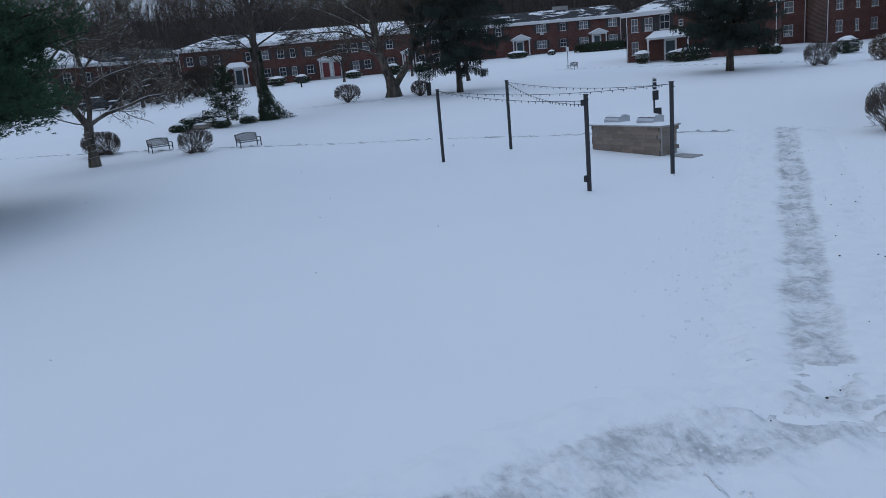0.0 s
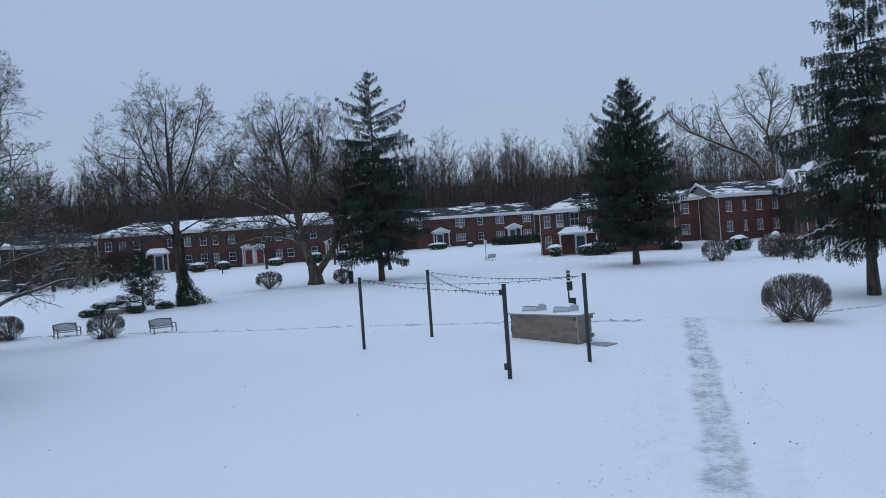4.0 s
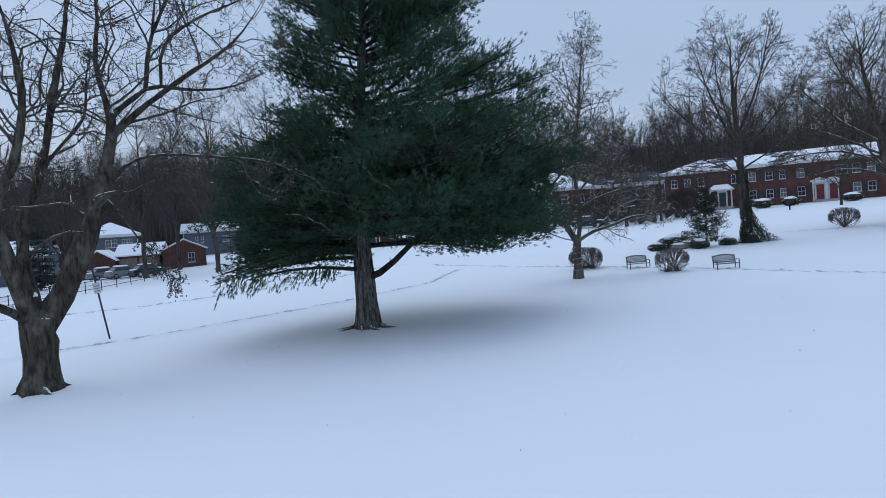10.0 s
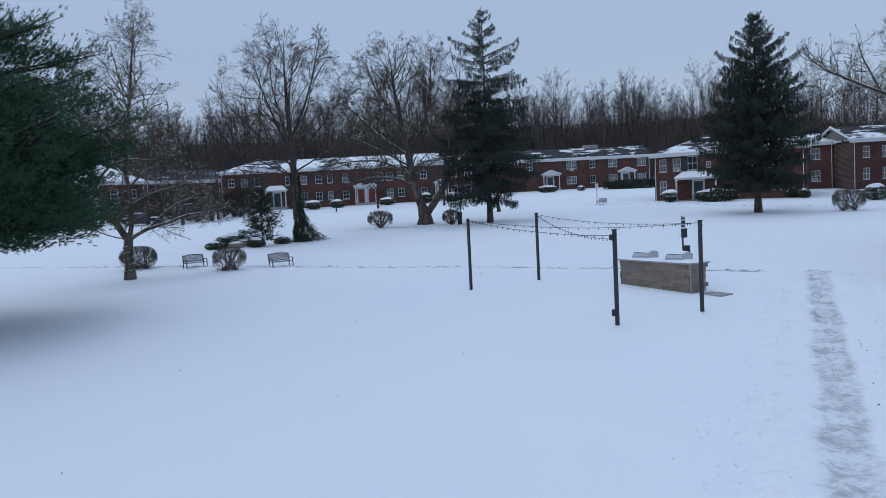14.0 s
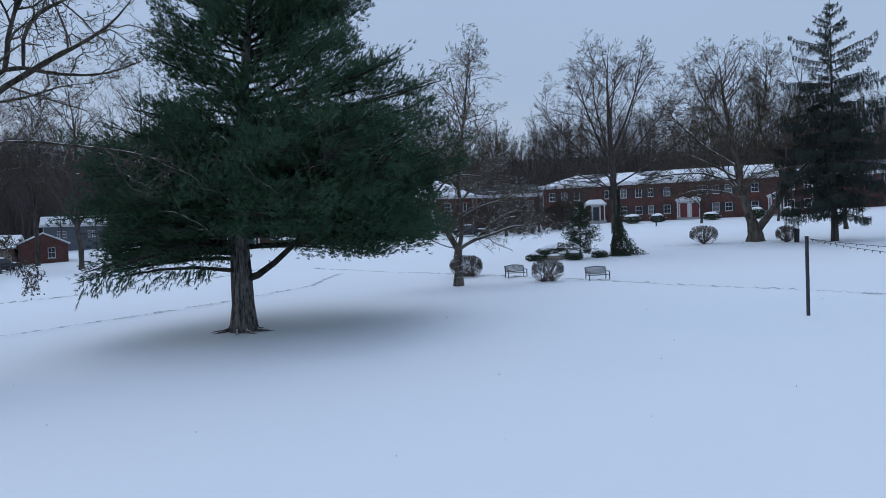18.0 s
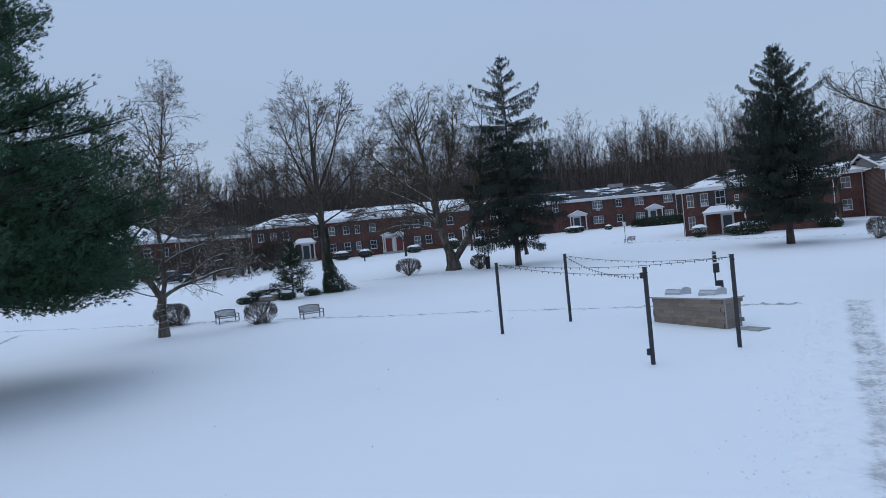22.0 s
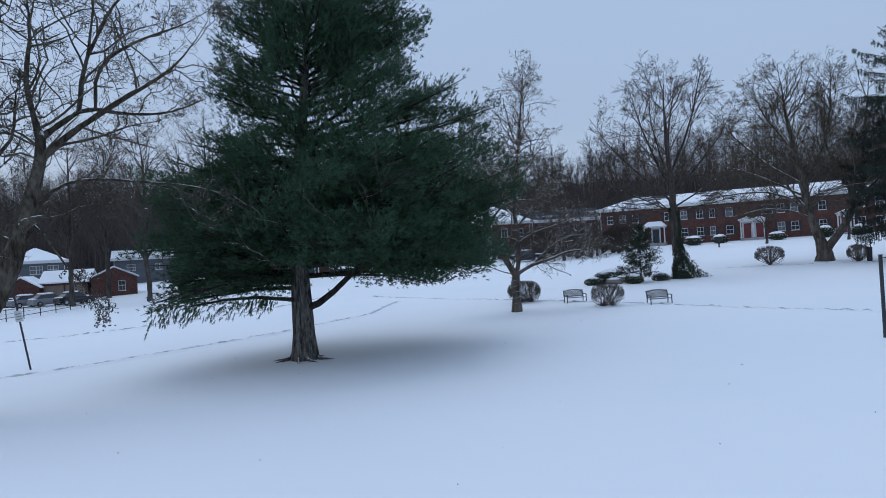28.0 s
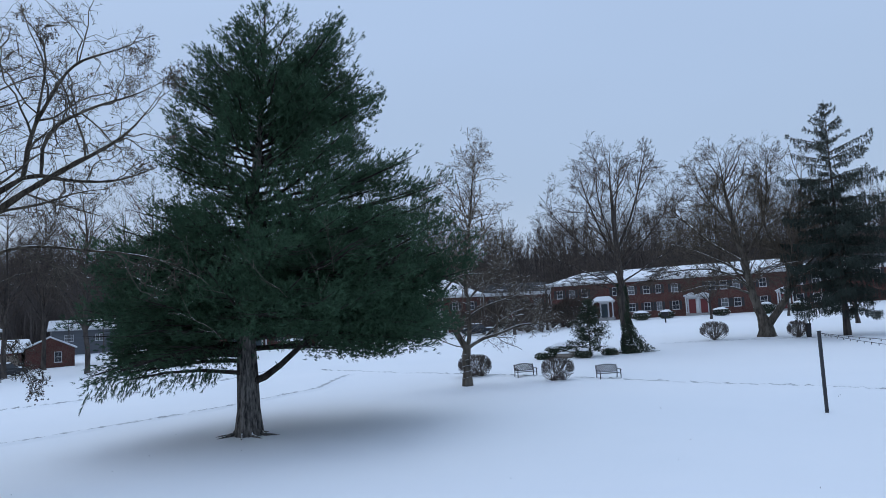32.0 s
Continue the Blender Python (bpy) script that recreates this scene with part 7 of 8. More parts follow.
nr = r.normal(0, 1, cen.shape)
V, F = leaf_cloud(r, cen, nr / np.linalg.norm(nr, axis=1, keepdims=True), 0.075)
hang("foliage", mesh_np("foliage", V, F, LEAF), holly)
lie = cen[np.sin(cen @ np.array([3.1, 2.3, 4.1])) + np.sin(cen @ np.array([-2.2, 3.7, 5.3]) + 1.0) > 0.9]
V, F = leaf_cloud(r, lie + (0, 0, 0.05), np.tile([0.0, 0.0, 1.0], (len(lie), 1)), 0.06)
hang("snow_dusting", mesh_np("snow_dusting", V, F, SNOW), holly)["kind"] = "stuff"

# low bed of shrubs and a boulder
ROCK = plain("tan_grey_boulder", (0.17, 0.145, 0.12), (0.33, 0.29, 0.25), 5, 0.9, bumps=0.6)


def boulder(az, d, w, h, seed):
    r = np.random.default_rng(seed)
    p = polar(az, d)
    bm = bmesh.new()
    bmesh.ops.create_icosphere(bm, subdivisions=3, radius=0.5)
    for v in bm.verts:
        k = 1 + 0.16 * noise.noise(v.co * 2.3 + Vector((seed, 0, 0))) + 0.06 * noise.noise(v.co * 6)
        v.co = Vector((v.co.x * w * k, v.co.y * w * 0.7 * k, max(v.co.z * k, -0.3) * h + h * 0.28))
    me = bpy.data.meshes.new("boulder")
    bm.to_mesh(me), bm.free()
    me.materials.append(ROCK)
    me.shade_smooth()
    b = tagged(hang("boulder", me, loc=(*p, hz(*p) - 0.02)), "rounded tan boulder with snow in the planting bed", "rock", "boulders in the bed")
    v, f = snow_dome(r, w * 0.92, w * 0.66, h * 0.24, h * 0.58, 0.2)
    hang("snow_cap", mesh_np("snow_cap", v, f, SNOW, True), b)


boulder(16.9, 60.6, 1.5, 0.62, 1)
boulder(16.1, 61.6, 1.3, 0.75, 2)
boulder(13.2, 61.3, 0.9, 0.55, 3)
evergreen(18.4, 60.0, 1.5, 0.65, "low spreading evergreen weighed down by snow", 71, snow=0.45)
evergreen(17.7, 61.0, 1.6, 0.95, "low dark evergreen flecked with snow", 72, snow=0.35)
evergreen(17.0, 62.4, 2.2, 1.05, "dark mounded evergreen under snow", 73, snow=0.7)
evergreen(13.5, 61.2, 1.4, 0.6, "low spreading evergreen weighed down by snow", 74, snow=0.4)
evergreen(15.4, 59.8, 1.5, 0.7, "low spreading evergreen weighed down by snow", 75, snow=0.5)
# shrubs along the house fronts
evergreen(-16.0, 89.5, 1.5, 1.35, "rounded shrub thickly coated with snow", 81, snow=0.97)
evergreen(-19.2, 88.0, 4.6, 1.35, "wide dark hedge with a thick snow top", 82, deep=1.5, snow=0.75, boxy=3.0)
evergreen(-24.2, 91, 1.6, 1.2, "dark rounded shrub flecked with snow", 83, snow=0.4)
evergreen(-24.9, 90, 1.3, 1.0, "dark rounded shrub flecked with snow", 84, snow=0.4)
evergreen(-29.2, 84, 2.4, 1.5, "dark rounded shrub capped with snow", 85, snow=0.6)
evergreen(-31.6, 74, 3.2, 2.1, "mounded shrub holding dry tan leaves", 86, snow=0.25, mat=TAN_LEAF)
evergreen(-13.2, 127, 8.6, 1.5, "long clipped dark hedge before the row", 87, deep=1.2, snow=0.0, boxy=5.0, leaf=0.1)
evergreen(-7.0, 126, 3.4, 1.1, "low dark shrub with a snow top", 88, deep=1.4, snow=0.75)
evergreen(-9.5, 127, 1.4, 0.8, "small round shrub dusted with snow", 89, snow=0.6)
evergreen(11.0, 113, 2.6, 1.3, "dark rounded shrub capped with snow", 90, snow=0.7)
evergreen(9.2, 114, 2.4, 1.2, "dark rounded shrub capped with snow", 91, snow=0.6)
evergreen(5.4, 113, 2.4, 1.1, "dark rounded shrub capped with snow", 92, snow=0.7)
evergreen(2.4, 112, 3.2, 1.5, "tall shrub webbed with snow", 93, snow=0.5)
evergreen(0.2, 113, 3.0, 1.4, "dark rounded shrub capped with snow", 94, snow=0.5)
evergreen(15.2, 113, 3.0, 1.6, "bare tangled shrub flecked with snow", 95, snow=0.3, mat=TAN_LEAF)
evergreen(21.0, 112, 3.0, 1.6, "dark tangled shrub flecked with snow", 96, snow=0.3)
evergreen(28.2, 105, 3.5, 1.4, "dark rounded shrub capped with snow", 97, snow=0.6)
evergreen(34.5, 108, 2.6, 1.2, "dark rounded shrub capped with snow", 98, snow=0.6)
evergreen(37.5, 108, 3.4, 1.2, "dark rounded shrub capped with snow", 99, snow=0.7)
shrub(-33.3, 70.0, 3.4, 2.0, "leafless rounded shrub beside the tan one", 7, dens=1.1)

for k, (az_k, d_k, w_k, h_k) in enumerate(((19.0, 101, 5.5, 4.2), (20.6, 106, 6.0, 5.2), (22.4, 104, 5.0, 4.4), (17.2, 108, 4.5, 3.6), (16.0, 106, 4.5, 4.4), (24.6, 109, 4.5, 3.4))):
    shrub(az_k, d_k, w_k, h_k, "wild tangle of brown twigs before the houses", 40 + k, mat=BARK_TWIG, dens=2.6, name="twiggy_shrub")

# trash can by the small shrub, sign by the far bench, grill stand before the row
tp = polar(-0.15, 70.0)
can = empty("trash_can", (*tp, hz(*tp) - 0.05), 0, "slim dark trash can standing beside a shrub", "trash can")
bm = bmesh.new()
rod(bm, (0, 0, 0), (0, 0, 1.15), 0.2, 14, 0.24)
part("body", bm, IRON, can)
bm = bmesh.new()
rod(bm, (0, 0, 1.15), (0, 0, 1.22), 0.26, 14, 0.2)
part("lid", bm, IRON, can)
bm = bmesh.new()
rod(bm, (0.12, 0, 1.2), (0.12, 0, 1.85), 0.04, 6)
part("pole", bm, IRON, can)
tp = polar(-10.66, 92)
sg = empty("path_sign", (*tp, hz(*tp) - 0.05), -10, "small pale sign on a thin post", "sign post")
part("post", box((-0.04, -0.04, 0), (0.04, 0.04, 2.4)), GREYWOOD, sg)
part("plate", box((-0.18, -0.07, 2.0), (0.18, -0.042, 2.5)), WHITE, sg)
tp = polar(9.3, 104)
gs = empty("grill_stand", (*tp, hz(*tp) - 0.05), 0, "small dark pedestal grill on a post in snow", "grill")
part("post", box((-0.08, -0.08, 0), (0.08, 0.08, 0.9)), IRON, gs)
part("firebox", box((-0.45, -0.3, 0.9), (0.45, 0.3, 1.45)), IRON, gs)

# ---- drive side: garages, cars, fence, leaning sign ----
GREYSIDE = plain("blue_grey_siding", (0.085, 0.092, 0.105), (0.13, 0.14, 0.155), 3, 0.8, stretch=(0.2, 1, 9))
TANDOOR = plain("tan_garage_door", (0.20, 0.16, 0.125), (0.27, 0.22, 0.175), 4, 0.7)


def garage(A, B, depth, eave, rise, turn_gable, label, wins=(), doors=()):
    """A low brick garage; with turn_gable its gable faces the front."""
    A, B = np.asarray(A, float), np.asarray(B, float)
    L = float(np.linalg.norm(B - A))
    rz = math.degrees(math.atan2(B[1] - A[1], B[0] - A[0]))
    g = empty("garage", (*A, hz(*((A + B) / 2)) - 0.2), rz, label, "garage", "garages by the drive")
    holes = [(x - w / 2, x + w / 2, z, z + h) for x, z, w, h in wins] + [(x - 1.25, x + 1.25, 0.2, 2.3) for x in doors]
    bm = bmesh.new()
    facade(bm, L, -0.8, eave, 0.25, holes)
    part("front_wall", bm, BRICK, g)
    for nm, lo, hi in (("side_wall", (0, 0.252, -0.8), (0.25, depth, eave)), ("side_wall", (L - 0.25, 0.252, -0.8), (L, depth, eave)), ("back_wall", (0.252, depth - 0.25, -0.8), (L - 0.252, depth, eave))):
        part(nm, box(lo, hi), BRICK, g)
    part("ceiling", box((0.26, 0.26, eave - 0.2), (L - 0.26, depth - 0.26, eave - 0.1)), CONCRETE, g)
    bm = bmesh.new()
    o = 0.3
    if turn_gable:
        a = [(-o, -o, eave), (L / 2, -o, eave + rise), (L + o, -o, eave)]
        b = [(x, depth + o, z) for x, y, z in a]
    else:
        a = [(-o, -o, eave), (-o, depth / 2, eave + rise), (-o, depth + o, eave)]
        b = [(L + o, y, z) for x, y, z in a]
    for k in range(2):
        q = [bm.verts.new(p) for p in (a[k], a[k + 1], b[k + 1], b[k])]
        q2 = [bm.verts.new((p[0], p[1], p[2] + 0.2)) for p in (a[k], a[k + 1], b[k + 1], b[k])]
        bm.faces.new(q), bm.faces.new(q2)
        for j in range(4):
            bm.faces.new([q[j], q[(j + 1) % 4], q2[(j + 1) % 4], q2[j]])
    bmesh.ops.recalc_face_normals(bm, faces=bm.faces[:])
    part("roof", bm, ROOF_C, g)
    for s_ in (0, 1):
        bm = bmesh.new()
        if turn_gable:
            y = 0.0 if s_ == 0 else depth - 0.25
            pts, ext = [(0.01, y, eave + 0.002), (L - 0.01, y, eave + 0.002), (L / 2, y, eave + rise - 0.03)], Vector((0, 0.25, 0))
        else:
            x = 0.0 if s_ == 0 else L - 0.25
            pts, ext = [(x, 0.01, eave + 0.002), (x, depth - 0.01, eave + 0.002), (x, depth / 2, eave + rise - 0.03)], Vector((0.25, 0, 0))
        f0 = [bm.verts.new(p) for p in pts]
        f1 = [bm.verts.new(v.co + ext) for v in f0]
        bm.faces.new(f0), bm.faces.new(f1)
        for j in range(3):
            bm.faces.new([f0[j], f0[(j + 1) % 3], f1[(j + 1) % 3], f1[j]])
        bmesh.ops.recalc_face_normals(bm, faces=bm.faces[:])
        part("gable_wall", bm, BRICK, g)
    for x, z, w, h in wins:
        add_window(g, x, z, w, h, False, False)
    for x in doors:
        d = part("garage_door", box((x - 1.25, 0.1, 0.2), (x + 1.25, 0.16, 2.3)), TANDOOR, g)
        for k in range(4):
            part("door_panel", box((x - 1.15, 0.08, 0.27 + 0.52 * k), (x + 1.15, 0.101, 0.70 + 0.52 * k)), TANDOOR, d)
    return g


garage(polar(55.3, 112.5), polar(52.3, 112.5), 7.0, 2.7, 1.5, True, "brick garage with its snowy gable end to the drive", [(3.9, 0.9, 0.9, 1.4)])
garage(polar(58.4, 114.5), polar(55.5, 113.2), 6.5, 2.6, 1.6, False, "long brick garage with tan doors and snow-covered roof", [], [1.6, 4.3])
garage(polar(60.6, 114), polar(58.5, 113), 6.5, 2.3, 1.5, True, "small brick garage with a snowy gable")
house("siding_house", polar(60.4, 134.0), polar(56.8, 134.0), 8.0, hz(*polar(58, 134)) + 0.3, 5.4, 2.2, "hip", ROOF_C, [(1.3, 3.3, 1.0, 1.3, False, True), (4.2, 3.3, 1.8, 1.3, False, True), (6.6, 3.3, 1.6, 1.3, False, True)], [], "blue-grey sided house behind the garages under snow", wallmat=GREYSIDE)
house("siding_house", polar(66.5, 120.0), polar(62.8, 118.0), 8.0, hz(*polar(64, 120)), 4.2, 2.0, "gable", ROOF_A, [(1.6, 1.6, 1.2, 1.3, False, True), (4.8, 1.6, 1.2, 1.3, False, True)], [], "low blue-grey sided house with snowy roof", wallmat=GREYSIDE)
house("siding_house", polar(53.8, 150.0), polar(47.0, 150.0), 8.0, hz(*polar(50, 150)) + 1.0, 3.6, 1.6, "gable", ROOF_C, [(3.0, 1.2, 1.5, 1.2, False, True), (8.0, 1.2, 1.5, 1.2, False, True), (13.0, 1.2, 1.5, 1.2, False, True)], [], "low house at the edge of the woods under deep snow", wallmat=GREYSIDE)
house("siding_house", polar(74.0, 112.0), polar(67.5, 116.0), 8.0, hz(*polar(70, 114)), 4.6, 2.0, "gable", ROOF_A, [(2.6, 1.6, 1.2, 1.3, False, True), (7.8, 1.6, 1.2, 1.3, False, True)], [], "low dark sided house with snowy roof", wallmat=GREYSIDE)


def car(p, rz, paint, label, seed):
    """A parked car: lofted body, glasshouse, wheels, and snow lying on it."""
    r = np.random.default_rng(seed)
    c = empty("parked_car", (*p, hz(*p)), rz, label, "car", "parked cars")
    prof = [(-2.2, 0.45, 0.62), (-2.15, 0.3, 0.86), (-1.5, 0.25, 0.96), (-0.9, 0.22, 1.0), (0.9, 0.22, 0.98), (1.7, 0.25, 0.92), (2.2, 0.3, 0.78), (2.3, 0.45, 0.6)]
    bm = bmesh.new()
    rings = []
    for x, lo, hi in prof:
        w = 0.9 if abs(x) < 2 else 0.8
        rings.append([bm.verts.new(q) for q in ((x, -w, lo), (x, -w, (lo + hi) / 2), (x, -w * 0.93, hi), (x, w * 0.93, hi), (x, w, (lo + hi) / 2), (x, w, lo))])
    for a, b in zip(rings[:-1], rings[1:]):
        for k in range(6):
            bm.faces.new([a[k], a[(k + 1) % 6], b[(k + 1) % 6], b[k]])
    bm.faces.new(rings[0]), bm.faces.new(rings[-1])
    bmesh.ops.recalc_face_normals(bm, faces=bm.faces[:])
    part("body", bm, paint, c)
    for nm, mt, pts in (("glasshouse", PANE, ((-1.7, 0.99, 0.80), (-1.1, 1.46, 0.66), (0.5, 1.48, 0.66), (1.15, 1.0, 0.80))), ("roof", paint, ((-1.15, 1.465, 0.67), (-1.05, 1.52, 0.6), (0.45, 1.54, 0.6), (0.55, 1.485, 0.67)))):
        bm = bmesh.new()
        A_ = [bm.verts.new((x, -w, z)) for x, z, w in pts]
        B_ = [bm.verts.new((x, w, z)) for x, z, w in pts]
        bm.faces.new(A_), bm.faces.new(B_)
        for k in range(4):
            bm.faces.new([A_[k], A_[(k + 1) % 4], B_[(k + 1) % 4], B_[k]])
        bmesh.ops.recalc_face_normals(bm, faces=bm.faces[:])
        part(nm, bm, mt, c)
    for x in (-1.4, 1.4):
        for y in (-0.86, 0.86):
            bm = bmesh.new()
            rod(bm, (x, y - 0.1, 0.33), (x, y + 0.1, 0.33), 0.33, 16)
            w = part("wheel", bm, IRON, c)
            bm = bmesh.new()
            rod(bm, (x, y - 0.105, 0.33), (x, y + 0.105, 0.33), 0.19, 12)
            part("rim", bm, STEEL, w)
    for x, y in ((2.24, -0.62), (2.24, 0.62)):
        part("headlight", box((x - 0.06, y - 0.16, 0.62), (x + 0.03, y + 0.16, 0.74)), WHITE, c)
    for x0, x1, y, z in ((-1.1, 0.5, 0.6, 1.53), (1.1, 2.1, 0.75, 0.93), (-2.1, -1.6, 0.75, 0.92)):
        snow_cap("snow_layer", (x0, -y, z), (x1, y, z + 0.14), c, seed + x0, 0.02)
    return c


CARDARK = plain("black_car_paint", (0.012, 0.013, 0.016), (0.02, 0.021, 0.025), 2, 0.25, bumps=0.0)
CARGREY = plain("silver_car_paint", (0.22, 0.23, 0.25), (0.28, 0.29, 0.31), 2, 0.3, 0.4, bumps=0.0)
car(polar(56.4, 101), 84, CARDARK, "black car parked by the garages, snow on roof", 1)
car(polar(58.0, 104), 84, CARGREY, "silver car parked by the garages under snow", 2)
car(polar(59.2, 106), 84, CARGREY, "silver car parked by the garages under snow", 3)
car(polar(23.3, 103), 15, CARDARK, "dark car parked before the houses, hood snowy", 4)
car(polar(27.2, 101), 5, CARDARK, "dark car parked before the houses, roof snowy", 5)
car(polar(30.4, 103), 10, CARDARK, "dark car parked before the houses, roof snowy", 6)

# low rail fence by the drive
fa, fb = polar(66.5, 72.0), polar(55.8, 92.0)
fl = float(np.linalg.norm(fb - fa))
fence = empty("rail_fence", (*fa, 0), math.degrees(math.atan2(fb[1] - fa[1], fb[0] - fa[0])), "low black metal rail fence standing in snow", "fence")
nf = int(fl / 2.4)
for k in range(nf + 1):
    q = fa + (fb - fa) * k / nf
    z0 = hz(*q)
    part("post", box((fl * k / nf - 0.03, -0.03, z0 - 0.1), (fl * k / nf + 0.03, 0.03, z0 + 1.22)), IRON, fence)
    if k < nf:
        q2 = fa + (fb - fa) * (k + 1) / nf
        z1 = hz(*q2)
        for h in (0.35, 1.12):
            bm = bmesh.new()
            rod(bm, (fl * k / nf, 0, z0 + h), (fl * (k + 1) / nf, 0, z1 + h), 0.03, 5)
            part("rail", bm, IRON, fence)
        bm = bmesh.new()
        rod(bm, (fl * k / nf, 0, z0 + 0.74), (fl * (k + 1) / nf, 0, z1 + 0.74), 0.012, 5)
        part("rail", bm, IRON, fence)
# board fence before the siding house
FENCEWOOD = plain("dark_brown_fence_boards", (0.045, 0.03, 0.024), (0.085, 0.058, 0.046), 5, 0.85, stretch=(9, 1, 0.4))
ga, gb = polar(63.2, 109.0), polar(59.4, 110.5)
gl = float(np.linalg.norm(gb - ga))
gz = min(hz(*ga), hz(*gb)) - 0.1
boards = empty("board_fence", (ga[0], ga[1], gz), math.degrees(math.atan2(gb[1] - ga[1], gb[0] - ga[0])), "dark brown board fence with snow along its top", "fence")
ng = 4
for k in range(ng + 1):
    part("post", box((gl * k / ng - 0.06, 0.03, 0), (gl * k / ng + 0.06, 0.15, 1.5)), FENCEWOOD, boards)
for k in range(ng):
    x0, x1 = gl * k / ng, gl * (k + 1) / ng
    bm = bmesh.new()
    nb_ = 11
    for j in range(nb_):
        add_box(bm, (x0 + (x1 - x0) * j / nb_ + 0.006, -0.012, 0.08), (x0 + (x1 - x0) * (j + 1) / nb_ - 0.006, 0.012, 1.42 + 0.012 * ((j * 7) % 3)))
    for z_ in (0.35, 1.15):
        add_box(bm, (x0 + 0.01, 0.0125, z_), (x1 - 0.01, 0.05, z_ + 0.1))
    part("panel", bm, FENCEWOOD, boards)
    part("snow_ridge", box((x0 + 0.02, -0.07, 1.45), (x1 - 0.02, 0.08, 1.56)), SNOW, boards, bevel=0.04)
# leaning sign
sp = polar(59.2, 41.9)
sgn = new("leaning_sign")
sgn.matrix_basis = pose(sp[0], sp[1], hz(*sp) - 0.15, 0, 0, 59.2) @ pose(0, 0, 0, 0, -8.5, 0)
tagged(sgn, "leaning dark post with a small pale sign plate", "sign post")
part("post", box((-0.045, -0.045, 0), (0.045, 0.045, 4.2)), POSTM, sgn)
part("plate", box((-0.17, -0.075, 2.55), (0.17, -0.047, 3.1)), WHITE, sgn)
for k in range(3):
    part("plate_bar", box((-0.12, -0.081, 2.66 + 0.13 * k), (0.12, -0.0755, 2.70 + 0.13 * k)), GREYWOOD, sgn)

# ---- more bare trees ----
def vase_tree(az, d, h, spread, label, seed, trunk_r=0.3, n=1600, bark=None, tip=0.018, fork=0.3):
    r = np.random.default_rng(seed)
    p = polar(az, d)
    lm = [(-1, [(0, 0, 0), (r.normal(0, 0.1), 0, h * fork * 0.6), (r.normal(0, 0.2), r.normal(0, 0.2), h * fork), (r.normal(0, 0.4), r.normal(0, 0.4), h * 0.62), (r.normal(0, 0.5), r.normal(0, 0.5), h * 0.88)])]
    for k in range(6):
        a = k * 6.28 / 6 + r.uniform(-0.4, 0.4)
        q = h * fork * r.uniform(0.8, 1.7)
        lm.append((0, [(0, 0, q), (math.cos(a) * spread * 0.35, math.sin(a) * spread * 0.35, q + h * 0.16), (math.cos(a) * spread * 0.7, math.sin(a) * spread * 0.7, q + h * r.uniform(0.25, 0.4))]))
    shape = [((0, 0, h * 0.66), (spread, spread, h * 0.35)), ((0, 0, h * 0.45), (spread * 0.8, spread * 0.8, h * 0.2))]
    wd = [(trunk_r, trunk_r * 0.12)] + [(trunk_r * 0.42, trunk_r * 0.1)] * 6
    return bare_tree(tuple(p), lm, shape, label, bark or BARK_DARK, BARK_TWIG, seed, tip=tip * 0.62, trunk_r=trunk_r, dense=n / 1500, frac=0.48, wob=0.15, up=0.20, ang=44, fine=(5.0, 4.6, 2.2), zmin=h * fork * 0.7, lmax=h * 0.22, widths=wd, forks=4.0)


AZ = -31.5
limbs = [(-1, [(0, 0), (0.3, 4), (0.0, 8), (-1.2, 10.5)]),
         (0, [(0.0, 8.0), (-2.4, 11.5), (-6.0, 13.5, -1), (-10.5, 16.0, -2), (-14, 19.5, -2)]),
         (0, [(0.2, 7.0), (0.8, 11.0, 1), (0.0, 15.0, 1.5), (1.0, 19.0, 2), (0.0, 23, 2)]),
         (1, [(-4.0, 12.6), (-6.0, 17.0, 1), (-7.0, 20.5, 2)]),
         (2, [(0.4, 13.0, 1.2), (3.0, 16.0, 0), (4.4, 20.0, 0)]),
         (2, [(0.2, 15.0, 1.5), (-2.4, 18.5, 1), (-3.4, 22.0, 1)])]
limbs = [(s_, turned(AZ, p)) for s_, p in limbs]
ell = ells_turned(AZ, [((-10, 17.5, -1), (5.5, 4.5, 5)), ((-5, 18, 1), (4.0, 4.5, 4)), ((1, 20, 1.5), (4.8, 5.0, 4.5))])
bare_tree(tuple(polar(AZ, 118)), limbs, ell, "tall spreading bare oak behind the brick block", BARK_CROOK, BARK_TWIG, 201, tip=0.014, trunk_r=0.6, dense=1.5, frac=0.48, wob=0.2, up=0.12, ang=50, fine=(5.0, 4.0, 1.4), zmin=8.0, lmax=4.5, widths=[(0.55, 0.36), (0.30, 0.06), (0.28, 0.06), (0.15, 0.04), (0.15, 0.04), (0.12, 0.04)])
vase_tree(-37.5, 112, 22, 7.0, "tall bare tree behind the brick block", 202, 0.4, 2000, tip=0.025)
vase_tree(6.1, 106, 9.0, 4.0, "small bare tree before the brick row", 203, 0.16, 1900)
vase_tree(15.0, 103, 8.5, 4.6, "low tangled bare tree before the brick row", 214, 0.17, 2000)
vase_tree(1.0, 104, 9.5, 3.8, "small bare tree before the brick row", 204, 0.16, 1900)
vase_tree(20.5, 98, 9.5, 4.2, "low tangled bare tree by the parked cars", 205, 0.2, 1500)
vase_tree(18.0, 104, 8.0, 3.8, "low tangled bare tree before the brick house", 206, 0.18, 1300)
vase_tree(22.0, 132, 19, 5.5, "tall bare tree behind the houses", 207, 0.3, 1800, tip=0.022)
